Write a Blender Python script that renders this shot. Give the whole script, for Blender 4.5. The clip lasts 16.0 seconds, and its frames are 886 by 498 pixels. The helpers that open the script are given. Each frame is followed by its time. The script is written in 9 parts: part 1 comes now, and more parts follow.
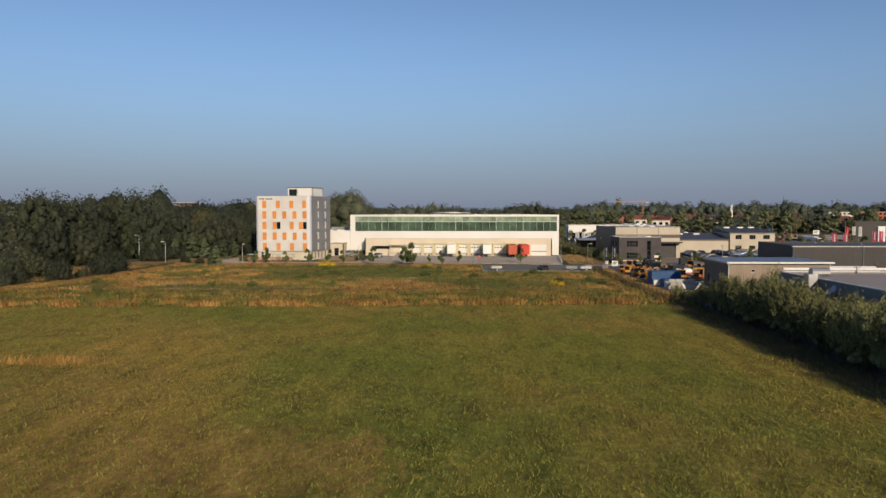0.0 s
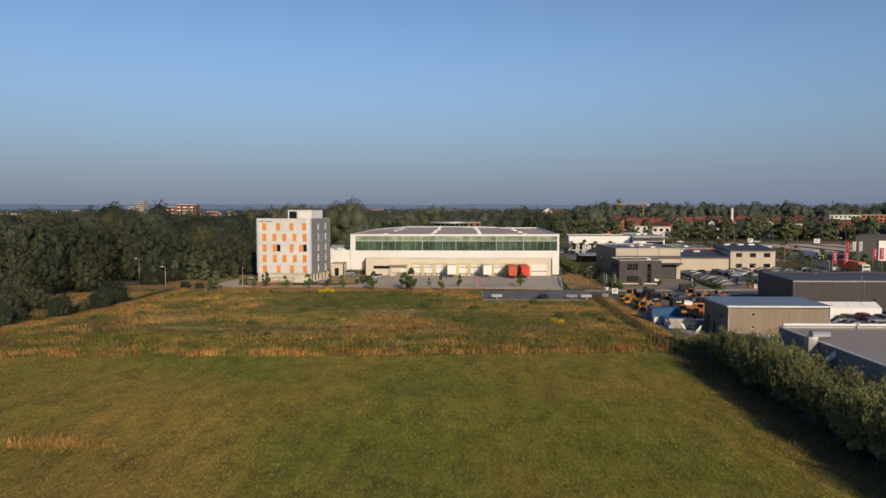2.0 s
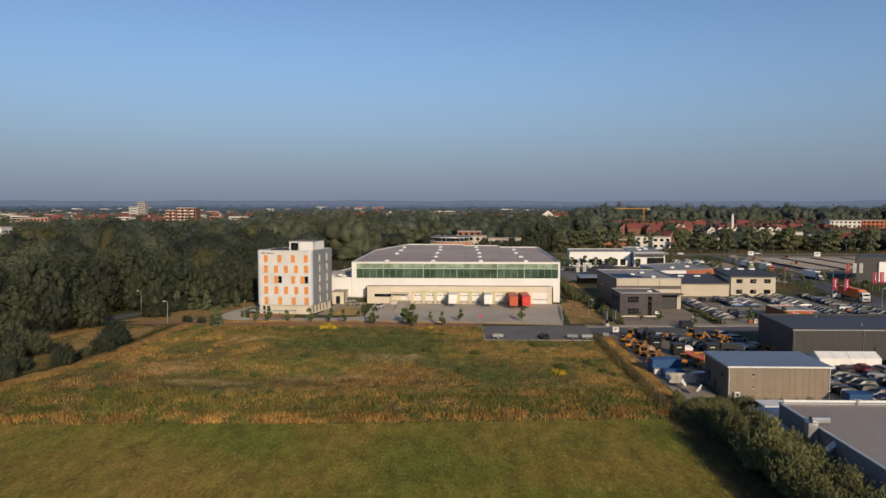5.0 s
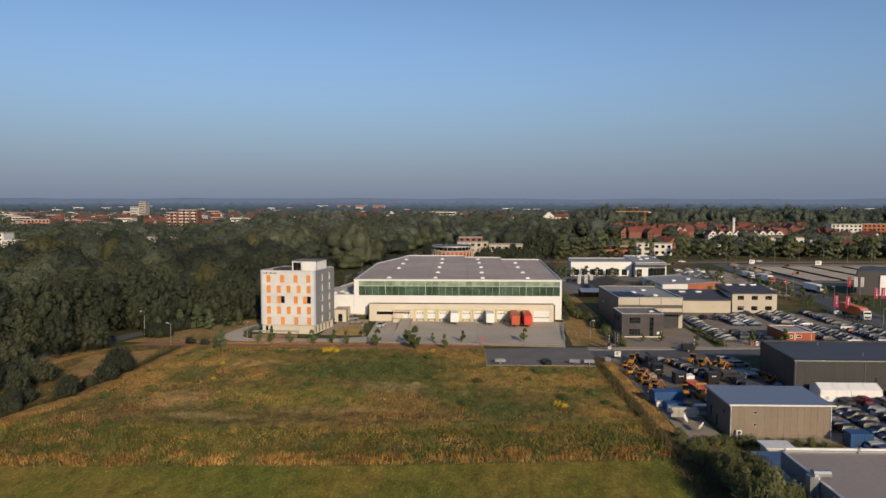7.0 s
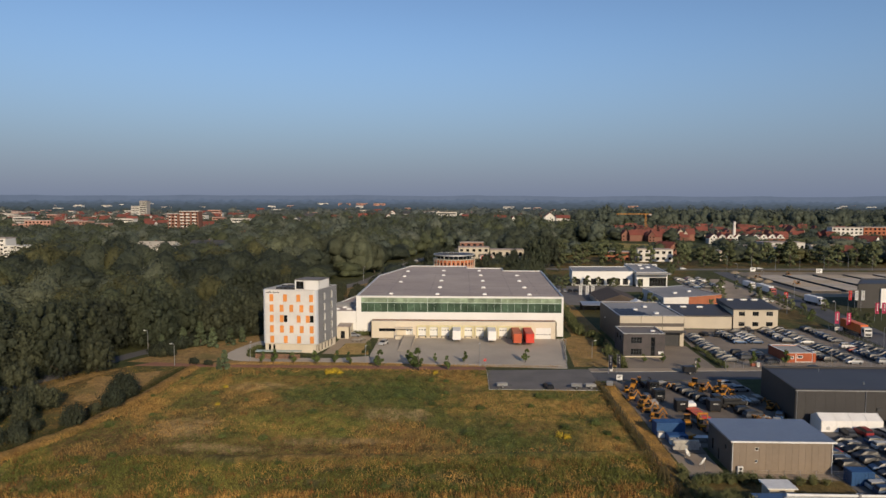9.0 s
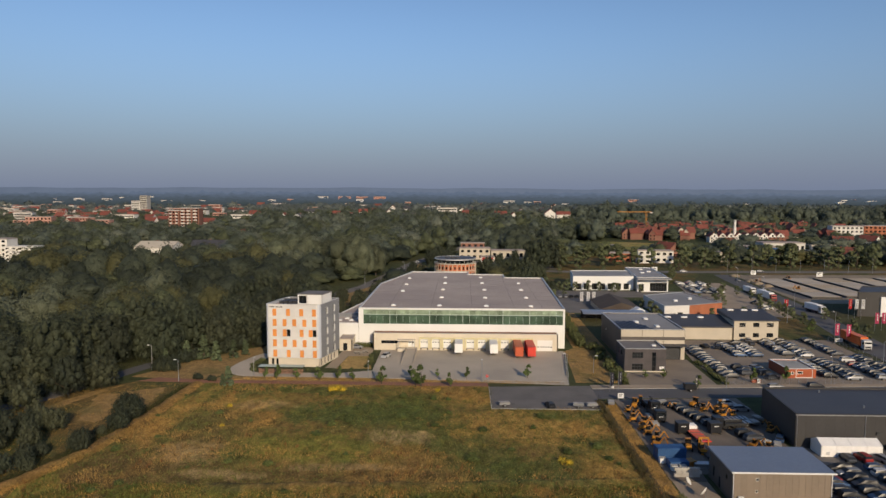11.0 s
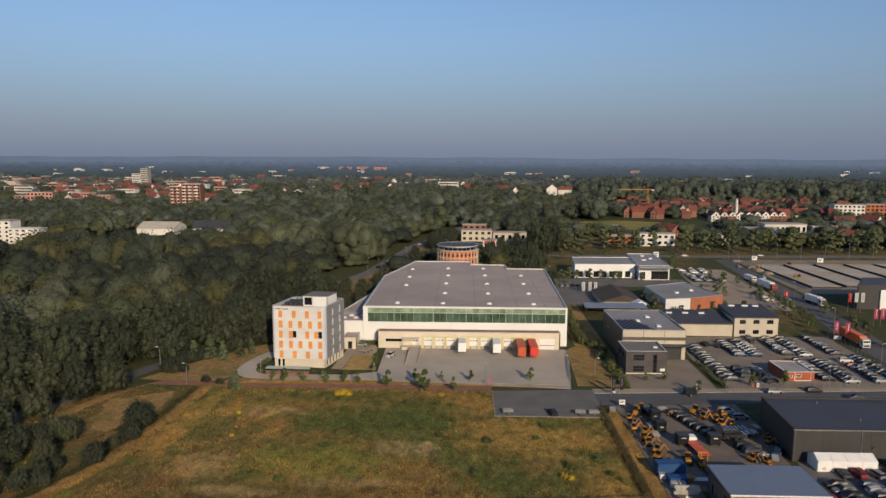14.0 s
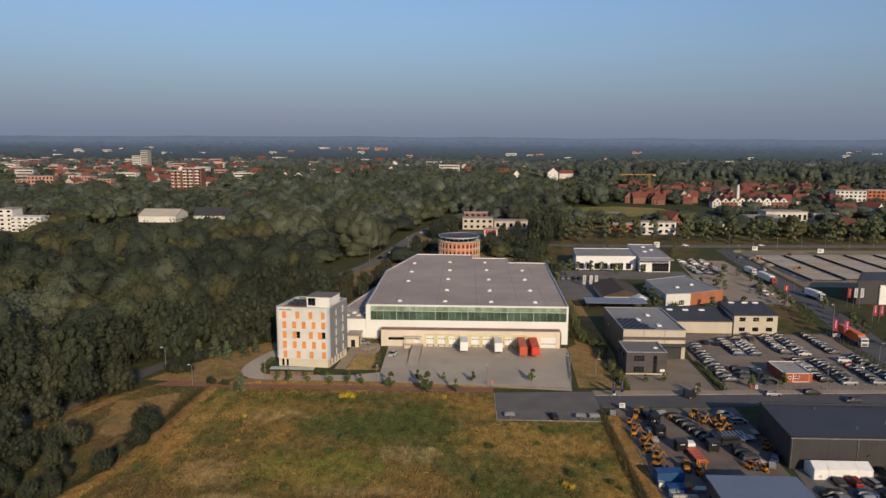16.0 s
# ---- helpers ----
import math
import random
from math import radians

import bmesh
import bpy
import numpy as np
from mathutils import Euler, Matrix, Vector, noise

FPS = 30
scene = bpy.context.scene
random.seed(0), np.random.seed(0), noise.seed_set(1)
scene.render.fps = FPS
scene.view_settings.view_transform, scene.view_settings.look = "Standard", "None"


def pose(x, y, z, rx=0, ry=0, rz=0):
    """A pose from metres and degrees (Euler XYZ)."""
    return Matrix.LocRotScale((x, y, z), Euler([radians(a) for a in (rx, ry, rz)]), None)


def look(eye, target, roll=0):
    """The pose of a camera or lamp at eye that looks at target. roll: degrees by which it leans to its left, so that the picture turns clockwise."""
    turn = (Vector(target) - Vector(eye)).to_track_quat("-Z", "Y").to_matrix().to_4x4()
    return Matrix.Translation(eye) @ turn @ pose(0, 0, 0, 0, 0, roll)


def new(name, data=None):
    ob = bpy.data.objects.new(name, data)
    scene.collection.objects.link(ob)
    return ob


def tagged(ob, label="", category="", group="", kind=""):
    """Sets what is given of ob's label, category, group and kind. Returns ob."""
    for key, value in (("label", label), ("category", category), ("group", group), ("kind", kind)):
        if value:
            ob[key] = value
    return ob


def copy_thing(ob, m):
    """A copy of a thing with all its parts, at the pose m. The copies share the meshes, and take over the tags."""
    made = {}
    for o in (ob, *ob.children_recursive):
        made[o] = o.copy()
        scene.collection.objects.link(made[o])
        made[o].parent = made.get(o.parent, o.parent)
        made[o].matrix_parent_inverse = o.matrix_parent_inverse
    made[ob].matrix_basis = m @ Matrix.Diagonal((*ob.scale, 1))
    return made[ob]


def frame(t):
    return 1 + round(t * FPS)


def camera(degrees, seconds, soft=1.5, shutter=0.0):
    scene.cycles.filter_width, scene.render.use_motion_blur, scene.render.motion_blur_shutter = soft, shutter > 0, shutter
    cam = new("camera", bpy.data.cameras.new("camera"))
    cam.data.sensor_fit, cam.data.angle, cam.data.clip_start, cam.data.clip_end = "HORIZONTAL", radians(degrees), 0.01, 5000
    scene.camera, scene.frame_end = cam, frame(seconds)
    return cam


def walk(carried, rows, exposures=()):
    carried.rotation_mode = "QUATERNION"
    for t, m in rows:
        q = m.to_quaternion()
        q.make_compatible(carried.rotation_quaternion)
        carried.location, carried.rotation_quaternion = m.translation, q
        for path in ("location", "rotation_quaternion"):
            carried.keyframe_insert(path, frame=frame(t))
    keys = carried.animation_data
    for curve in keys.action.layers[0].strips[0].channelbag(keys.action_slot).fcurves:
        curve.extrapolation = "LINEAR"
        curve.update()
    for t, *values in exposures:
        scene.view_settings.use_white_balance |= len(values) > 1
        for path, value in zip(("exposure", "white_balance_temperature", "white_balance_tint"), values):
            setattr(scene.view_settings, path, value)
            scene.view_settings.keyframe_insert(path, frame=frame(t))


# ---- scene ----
cam = camera(64.7, 16.0)
PATH = [
    (0, (0.039, -0.254, 13.815), (-0.0148, 1.7422, 13.7134), -0.01),
    (0.5, (0.086, -0.082, 15.893), (0.0320, 1.9146, 15.7855), -0.02),
    (1, (0.119, 0.064, 17.915), (0.0643, 2.0606, 17.8045), -0.02),
    (1.5, (0.137, 0.186, 19.889), (0.0818, 2.1822, 19.7762), -0.02),
    (2, (0.140, 0.286, 21.819), (0.0847, 2.2815, 21.7041), -0.02),
    (2.5, (0.128, 0.365, 23.712), (0.0731, 2.3607, 23.5952), -0.02),
    (3, (0.103, 0.426, 25.572), (0.0471, 2.4213, 25.4522), -0.02),
    (3.5, (0.063, 0.470, 27.405), (0.0070, 2.4653, 27.2804), -0.01),
    (4, (0.009, 0.499, 29.213), (-0.0469, 2.4946, 29.0863), -0.00),
    (6.5, (-0.452, 0.476, 38.031), (-0.5091, 2.4704, 37.8942), 0.05),
    (7, (-0.578, 0.446, 39.772), (-0.6361, 2.4406, 39.6326), 0.06),
    (7.5, (-0.715, 0.411, 41.510), (-0.7731, 2.4051, 41.3688), 0.08),
    (8, (-0.861, 0.371, 43.248), (-0.9191, 2.3647, 43.1040), 0.09),
    (8.5, (-1.015, 0.327, 44.987), (-1.0734, 2.3204, 44.8402), 0.11),
    (9, (-1.176, 0.279, 46.729), (-1.2350, 2.2728, 46.5786), 0.12),
    (11.5, (-2.055, 0.012, 55.490), (-2.1143, 2.0022, 55.3027), 0.20),
    (12, (-2.236, -0.045, 57.252), (-2.2960, 1.9433, 57.0488), 0.21),
    (12.5, (-2.417, -0.104, 59.015), (-2.4765, 1.8834, 58.7964), 0.23),
    (13, (-2.595, -0.163, 60.778), (-2.6544, 1.8223, 60.5438), 0.24),
    (13.5, (-2.768, -0.224, 62.539), (-2.8281, 1.7599, 62.2890), 0.25),
    (14, (-2.936, -0.285, 64.296), (-2.9961, 1.6959, 64.0306), 0.26),
    (14.5, (-3.096, -0.349, 66.047), (-3.1566, 1.6300, 65.7661), 0.27),
    (15, (-3.248, -0.415, 67.788), (-3.3080, 1.5619, 67.4932), 0.28),
    (15.5, (-3.388, -0.484, 69.518), (-3.4485, 1.4906, 69.2072), 0.29),
    (16, (-3.515, -0.557, 71.232), (-3.5761, 1.4160, 70.9071), 0.30),
]
walk(cam, [(t, look(eye, target, lean)) for t, eye, target, lean in PATH])


# ---------- world, sun ----------
world = bpy.data.worlds.new("sky")
scene.world = world
world.use_nodes = True
wn, wl = world.node_tree.nodes, world.node_tree.links
wn.clear()
SUN_AZ, SUN_EL = radians(160), radians(21)
sky = wn.new("ShaderNodeTexSky")
sky.sky_type = "NISHITA"
sky.sun_disc = False
sky.sun_elevation, sky.sun_rotation = SUN_EL, SUN_AZ
sky.air_density, sky.dust_density, sky.ozone_density = 1.0, 0.5, 4.0
coord = wn.new("ShaderNodeTexCoord")
split = wn.new("ShaderNodeSeparateXYZ")
wl.new(coord.outputs["Generated"], split.inputs[0])
rise = wn.new("ShaderNodeMapRange")
rise.interpolation_type = "SMOOTHSTEP"
rise.inputs["From Min"].default_value, rise.inputs["From Max"].default_value = -0.02, 0.24
rise.inputs["To Min"].default_value, rise.inputs["To Max"].default_value = 0.9, 0.0
wl.new(split.outputs["Z"], rise.inputs["Value"])
haze = wn.new("ShaderNodeMix")
haze.data_type = "RGBA"
wl.new(rise.outputs[0], haze.inputs["Factor"])
tone = wn.new("ShaderNodeVectorMath")
tone.operation = "MULTIPLY"
tone.inputs[1].default_value = (1.03, 0.985, 1.01)
wl.new(sky.outputs[0], tone.inputs[0])
wl.new(tone.outputs[0], haze.inputs["A"])
haze.inputs["B"].default_value = (1.48, 1.88, 2.95, 1)
back = wn.new("ShaderNodeBackground")
back.inputs["Strength"].default_value = 0.105
wl.new(haze.outputs["Result"], back.inputs["Color"])
wl.new(back.outputs[0], wn.new("ShaderNodeOutputWorld").inputs["Surface"])

sun = new("sun", bpy.data.lights.new("sun", "SUN"))
sun.data.energy, sun.data.angle, sun.data.color = 3.9, radians(0.6), (1.0, 0.80, 0.56)
SUN_DIR = Vector((math.sin(SUN_AZ) * math.cos(SUN_EL), math.cos(SUN_AZ) * math.cos(SUN_EL), math.sin(SUN_EL)))
sun.matrix_world = look(SUN_DIR * 300, (0, 0, 0))


# ---------- materials ----------
def material(name, base, rough=0.7, metal=0.0, vary=0.18, size=0.6, fine=9.0, bump=0.0, alt=None, each=0.0, island=0.0, spec=0.4):
    """Base colour with broad stains (size, per metre), fine grain (fine, per metre), relief and per-piece variation."""
    m = bpy.data.materials.new(name)
    m.use_nodes = True
    n, l = m.node_tree.nodes, m.node_tree.links
    p = n["Principled BSDF"]
    p.inputs["Roughness"].default_value = rough
    p.inputs["Metallic"].default_value = metal
    p.inputs["Specular IOR Level"].default_value = spec
    geo = n.new("ShaderNodeNewGeometry")
    broad, grain = n.new("ShaderNodeTexNoise"), n.new("ShaderNodeTexNoise")
    for tex, s, d in ((broad, size, 4.0), (grain, fine, 3.0)):
        tex.inputs["Scale"].default_value, tex.inputs["Detail"].default_value = s, d
        l.new(geo.outputs["Position"], tex.inputs["Vector"])
    mix = n.new("ShaderNodeMix")
    mix.data_type = "RGBA"
    mix.inputs["A"].default_value = (*base, 1)
    other = alt or tuple(c * (1 - 2.2 * vary) for c in base)
    mix.inputs["B"].default_value = (*other, 1)
    ramp = n.new("ShaderNodeMapRange")
    ramp.inputs["From Min"].default_value, ramp.inputs["From Max"].default_value = 0.36, 0.66
    l.new(broad.outputs["Fac"], ramp.inputs["Value"])
    l.new(ramp.outputs[0], mix.inputs["Factor"])
    value = n.new("ShaderNodeMapRange")
    value.inputs["From Min"].default_value, value.inputs["From Max"].default_value = 0.25, 0.75
    value.inputs["To Min"].default_value, value.inputs["To Max"].default_value = 1 - vary, 1 + vary
    l.new(grain.outputs["Fac"], value.inputs["Value"])
    last = value.outputs[0]
    for amount, node, socket in ((each, "ShaderNodeObjectInfo", "Random"), (island, "ShaderNodeNewGeometry", "Random Per Island")):
        if amount:
            src, rng, mul = n.new(node), n.new("ShaderNodeMapRange"), n.new("ShaderNodeMath")
            rng.inputs["To Min"].default_value, rng.inputs["To Max"].default_value = 1 - amount, 1 + amount
            l.new(src.outputs[socket], rng.inputs["Value"])
            mul.operation = "MULTIPLY"
            l.new(rng.outputs[0], mul.inputs[0])
            l.new(last, mul.inputs[1])
            last = mul.outputs[0]
    tint = n.new("ShaderNodeVectorMath")
    tint.operation = "SCALE"
    l.new(mix.outputs["Result"], tint.inputs[0])
    l.new(last, tint.inputs["Scale"])
    l.new(tint.outputs[0], p.inputs["Base Color"])
    if bump:
        b = n.new("ShaderNodeBump")
        b.inputs["Strength"].default_value, b.inputs["Distance"].default_value = 0.6 if bump < 0.5 else 1.0, bump
        l.new(grain.outputs["Fac"], b.inputs["Height"])
        l.new(b.outputs[0], p.inputs["Normal"])
    return m


def leaf_material(name, base, alt, each=0.25, island=0.25, size=0.05):
    m = material(name, base, 0.75, 0, 0.38, size, 1.7, 0.3, alt, each, island, 0.15)
    return m


def meadow_material(name, greens, browns, straw, scale=0.03, patch=0.5, stretch=1.0, spots=(), rugged=0.25):
    """Grassland: large patches of green and dry colour, tufts and straw flecks."""
    m = bpy.data.materials.new(name)
    m.use_nodes = True
    n, l = m.node_tree.nodes, m.node_tree.links
    p = n["Principled BSDF"]
    p.inputs["Roughness"].default_value = 0.9
    p.inputs["Specular IOR Level"].default_value = 0.12
    geo, mapping = n.new("ShaderNodeNewGeometry"), n.new("ShaderNodeMapping")
    mapping.inputs["Scale"].default_value = (1, stretch, 1)
    mapping.inputs["Rotation"].default_value = (0, 0, radians(4))
    l.new(geo.outputs["Position"], mapping.inputs["Vector"])

    def noise_at(s, detail=5.0, rough=0.6):
        t = n.new("ShaderNodeTexNoise")
        t.inputs["Scale"].default_value, t.inputs["Detail"].default_value, t.inputs["Roughness"].default_value = s, detail, rough
        l.new(mapping.outputs[0], t.inputs["Vector"])
        return t

    def blend(a, b, fac, lo, hi):
        r = n.new("ShaderNodeMapRange")
        r.interpolation_type = "SMOOTHSTEP"
        r.inputs["From Min"].default_value, r.inputs["From Max"].default_value = lo, hi
        l.new(fac, r.inputs["Value"])
        x = n.new("ShaderNodeMix")
        x.data_type = "RGBA"
        l.new(r.outputs[0], x.inputs["Factor"])
        for side, c in (("A", a), ("B", b)):
            if isinstance(c, tuple):
                x.inputs[side].default_value = (*c, 1)
            else:
                l.new(c, x.inputs[side])
        return x.outputs["Result"]

    big, mid, small = noise_at(scale), noise_at(scale * 9), noise_at(2.6, 5.0, 0.7)
    green = blend(greens[0], greens[1], mid.outputs["Fac"], 0.35, 0.65)
    brown = blend(browns[0], browns[1], mid.outputs["Fac"], 0.40, 0.62)
    both = blend(green, brown, big.outputs["Fac"], patch - 0.09, patch + 0.12)
    tuft = noise_at(2.6, 6.0, 0.8)
    edge = noise_at(0.22, 8.0, 0.75)
    for x, y, rx, ry, colour, amount in spots:
        # a stand of one plant with a ragged outline
        off, sc, ln, wob = n.new("ShaderNodeVectorMath"), n.new("ShaderNodeVectorMath"), n.new("ShaderNodeVectorMath"), n.new("ShaderNodeMath")
        off.operation, sc.operation, ln.operation, wob.operation = "SUBTRACT", "MULTIPLY", "LENGTH", "MULTIPLY_ADD"
        off.inputs[1].default_value, sc.inputs[1].default_value = (x, y, 0), (1 / rx, 1 / ry, 0)
        l.new(geo.outputs["Position"], off.inputs[0])
        l.new(off.outputs[0], sc.inputs[0])
        l.new(sc.outputs[0], ln.inputs[0])
        l.new(edge.outputs["Fac"], wob.inputs[0])
        wob.inputs[1].default_value = -3.4
        l.new(ln.outputs["Value"], wob.inputs[2])
        share = n.new("ShaderNodeMapRange")
        share.interpolation_type = "SMOOTHSTEP"
        share.inputs["From Min"].default_value, share.inputs["From Max"].default_value = -0.55, -1.15
        share.inputs["To Max"].default_value = amount
        l.new(wob.outputs[0], share.inputs["Value"])
        x_ = n.new("ShaderNodeMix")
        x_.data_type = "RGBA"
        l.new(share.outputs[0], x_.inputs["Factor"])
        l.new(both, x_.inputs["A"])
        x_.inputs["B"].default_value = (*colour, 1)
        both = x_.outputs["Result"]
    worn = blend(both, straw, small.outputs["Fac"], 0.56, 0.80)
    dark = n.new("ShaderNodeMapRange")
    dark.inputs["From Min"].default_value, dark.inputs["From Max"].default_value = 0.3, 0.7
    dark.inputs["To Min"].default_value, dark.inputs["To Max"].default_value = 0.45, 1.5
    l.new(tuft.outputs["Fac"], dark.inputs["Value"])
    sc = n.new("ShaderNodeVectorMath")
    sc.operation = "SCALE"
    clump, lift, both_ = noise_at(0.42, 5.0, 0.7), n.new("ShaderNodeMapRange"), n.new("ShaderNodeMath")
    lift.inputs["From Min"].default_value, lift.inputs["From Max"].default_value = 0.32, 0.68
    lift.inputs["To Min"].default_value, lift.inputs["To Max"].default_value = 1 - rugged, 1 + rugged
    l.new(clump.outputs["Fac"], lift.inputs["Value"])
    both_.operation = "MULTIPLY"
    l.new(dark.outputs[0], both_.inputs[0])
    l.new(lift.outputs[0], both_.inputs[1])
    l.new(worn, sc.inputs[0])
    l.new(both_.outputs[0], sc.inputs["Scale"])
    l.new(sc.outputs[0], p.inputs["Base Color"])
    b = n.new("ShaderNodeBump")
    b.inputs["Strength"].default_value, b.inputs["Distance"].default_value = 0.8, 0.12
    l.new(tuft.outputs["Fac"], b.inputs["Height"])
    l.new(b.outputs[0], p.inputs["Normal"])
    return m


def glass_material(name, base, rough=0.08):
    m = material(name, base, rough, 0.0, 0.25, 0.25, 1.5, 0, None, 0.25, 0, 0.6)
    return m


FIELD = meadow_material("mown_grass", ((0.120, 0.140, 0.020), (0.155, 0.162, 0.027)), ((0.32, 0.20, 0.044), (0.25, 0.175, 0.036)), (0.40, 0.29, 0.09), 0.030, 0.50, 0.42,
                        ((-16, 37, 13, 9, (0.27, 0.165, 0.045), 0.85), (-34, 55, 16, 12, (0.24, 0.16, 0.042), 0.7), (8, 68, 20, 16, (0.15, 0.168, 0.02), 0.6), (16, 36, 10, 7, (0.22, 0.165, 0.035), 0.6), (-48, 84, 26, 8, (0.26, 0.17, 0.045), 0.6)), 0.45)
WEEDY = (0.10, 0.095, 0.030)
STRAW, GOLD, LUSH, MOSS, UMBER = (0.44, 0.30, 0.13), (0.42, 0.245, 0.062), (0.075, 0.105, 0.026), (0.20, 0.20, 0.036), (0.16, 0.105, 0.036)
MEADOW = meadow_material("dry_meadow", ((0.100, 0.108, 0.027), (0.142, 0.132, 0.036)), ((0.29, 0.175, 0.052), (0.205, 0.132, 0.042)), (0.46, 0.33, 0.15), 0.035, 0.50, 0.6,
                         ((-25, 163, 24, 10, LUSH, 0.85), (-42, 181, 24, 4, LUSH, 0.7), (12, 129, 15, 8, LUSH, 0.75), (-34, 140, 18, 9, MOSS, 0.8), (12, 155, 20, 12, GOLD, 0.85), (-70, 158, 3.5, 24, GOLD, 0.7), (-58, 150, 9, 22, UMBER, 0.55), (-72, 132, 5, 12, UMBER, 0.8), (-55, 170, 12, 6, GOLD, 0.5),
                          (27, 133, 6, 12, GOLD, 0.6), (0, 177, 10, 6, GOLD, 0.6), (20, 162, 7, 4, LUSH, 0.7), (-64, 124, 22, 13, UMBER, 0.9), (-30, 127, 30, 4, UMBER, 0.7), (-20, 113, 60, 7, WEEDY, 0.85), (24, 114, 20, 8, WEEDY, 0.8), (-80, 119, 5, 8, MOSS, 0.8),
                          (-51, 168, 10, 4, STRAW, 0.55), (-16, 147, 8, 5, STRAW, 0.65), (-58, 137, 8, 7, STRAW, 0.55), (-48, 126, 9, 2.5, STRAW, 0.6), (-24, 130, 14, 2, STRAW, 0.5)), 0.55)
# Kept dark for rough growth and for tree shade by the ditch, both in the colour.
ROUGH_GRASS = meadow_material("rough_grass", ((0.066, 0.076, 0.026), (0.088, 0.090, 0.030)), ((0.17, 0.115, 0.042), (0.13, 0.092, 0.035)), (0.22, 0.16, 0.07), 0.06, 0.48, 0.7, (), 0.4)
BANK = meadow_material("golden_bank", ((0.11, 0.098, 0.034), (0.145, 0.118, 0.040)), ((0.28, 0.165, 0.055), (0.21, 0.13, 0.042)), (0.36, 0.24, 0.11), 0.1, 0.40, 1.0, (), 0.4)
DRY_LAWN = meadow_material("dry_lawn", ((0.30, 0.23, 0.08), (0.34, 0.25, 0.085)), ((0.44, 0.29, 0.11), (0.38, 0.25, 0.095)), (0.5, 0.36, 0.16), 0.12, 0.42)
COUNTRY = meadow_material("wood_floor", ((0.055, 0.066, 0.026), (0.070, 0.078, 0.030)), ((0.085, 0.078, 0.036), (0.072, 0.068, 0.032)), (0.11, 0.09, 0.045), 0.01, 0.55)
PARK = meadow_material("park_grass", ((0.20, 0.195, 0.055), (0.25, 0.225, 0.065)), ((0.34, 0.25, 0.085), (0.29, 0.225, 0.075)), (0.36, 0.27, 0.11), 0.02, 0.52)
EARTH = meadow_material("bare_bank", ((0.15, 0.125, 0.045), (0.20, 0.155, 0.06)), ((0.33, 0.215, 0.085), (0.26, 0.17, 0.07)), (0.40, 0.29, 0.14), 0.08, 0.40)
DRY = material("dry_grass", (0.47, 0.28, 0.083), 0.85, 0, 0.2, 0.16, 3.0, 0, (0.20, 0.13, 0.042), 0, 0.3, 0.15)
SHORT = material("grass_blades", (0.122, 0.144, 0.023), 0.8, 0, 0.25, 0.05, 2.0, 0, (0.23, 0.185, 0.045), 0, 0.45, 0.15)
WEED = material("weeds", (0.075, 0.095, 0.024), 0.8, 0, 0.25, 0.22, 2.0, 0, (0.165, 0.150, 0.038), 0, 0.4, 0.15)
REED = material("ditch_reeds", (0.040, 0.046, 0.018), 0.8, 0, 0.25, 0.2, 2.0, 0, (0.065, 0.060, 0.024), 0, 0.4, 0.15)
STALK = material("withered_stalks", (0.145, 0.112, 0.05), 0.85, 0, 0.25, 0.2, 2.0, 0, (0.085, 0.076, 0.034), 0, 0.35, 0.15)
DOCKWEED = material("rusty_dock_stalks", (0.20, 0.085, 0.03), 0.85, 0, 0.25, 0.15, 2.0, 0, (0.13, 0.075, 0.025), 0, 0.4, 0.15)
CONCRETE = material("concrete_paving", (0.47, 0.405, 0.315), 0.85, 0, 0.08, 0.07, 3.0, 0.01, (0.37, 0.32, 0.255))
PAVING = material("block_paving", (0.37, 0.295, 0.21), 0.9, 0, 0.12, 0.12, 5.0, 0.01, (0.29, 0.23, 0.165))
LOT_PAVING = material("worn_block_paving", (0.265, 0.215, 0.16), 0.9, 0, 0.12, 0.12, 5.0, 0.01, (0.205, 0.168, 0.128))
GRAVEL = material("gravel_yard", (0.195, 0.16, 0.125), 0.92, 0, 0.16, 0.15, 4.0, 0.02, (0.13, 0.11, 0.09))
ASPHALT = material("asphalt", (0.105, 0.103, 0.104), 0.85, 0, 0.12, 0.12, 6.0, 0.008, (0.082, 0.081, 0.083))
LOT_ASPHALT = material("lot_asphalt", (0.165, 0.15, 0.135), 0.88, 0, 0.1, 0.15, 6.0, 0.008, (0.13, 0.12, 0.108))
RED_PATH = material("red_brick_paving", (0.27, 0.125, 0.075), 0.88, 0, 0.12, 0.3, 6.0, 0.008, (0.21, 0.10, 0.065))
KERB = material("kerb_concrete", (0.42, 0.40, 0.36), 0.85, 0, 0.1, 0.4, 5.0)
SANDY = material("sandy_ground", (0.30, 0.24, 0.165), 0.95, 0, 0.2, 0.06, 2.0, 0.03, (0.19, 0.155, 0.11))
PALE_SAND = material("pale_gravel", (0.46, 0.375, 0.27), 0.95, 0, 0.15, 0.1, 2.0, 0.02, (0.36, 0.29, 0.20))
WHITE_LINE = material("line_paint", (0.75, 0.75, 0.72), 0.7, 0, 0.1, 0.8, 6.0)
WHITE_PANEL = material("white_panels", (0.74, 0.74, 0.72), 0.5, 0.0, 0.03, 0.08, 2.0, 0, (0.68, 0.68, 0.65))
SIDE_PANEL = material("grey_metal_cladding", (0.25, 0.255, 0.265), 0.55, 0.2, 0.06, 0.15, 2.0, 0, (0.215, 0.22, 0.23), 0.04)
SILVER_PANEL = material("silver_cladding", (0.60, 0.63, 0.68), 0.42, 0.35, 0.04, 0.15, 2.0, 0, (0.55, 0.58, 0.63), 0.03)
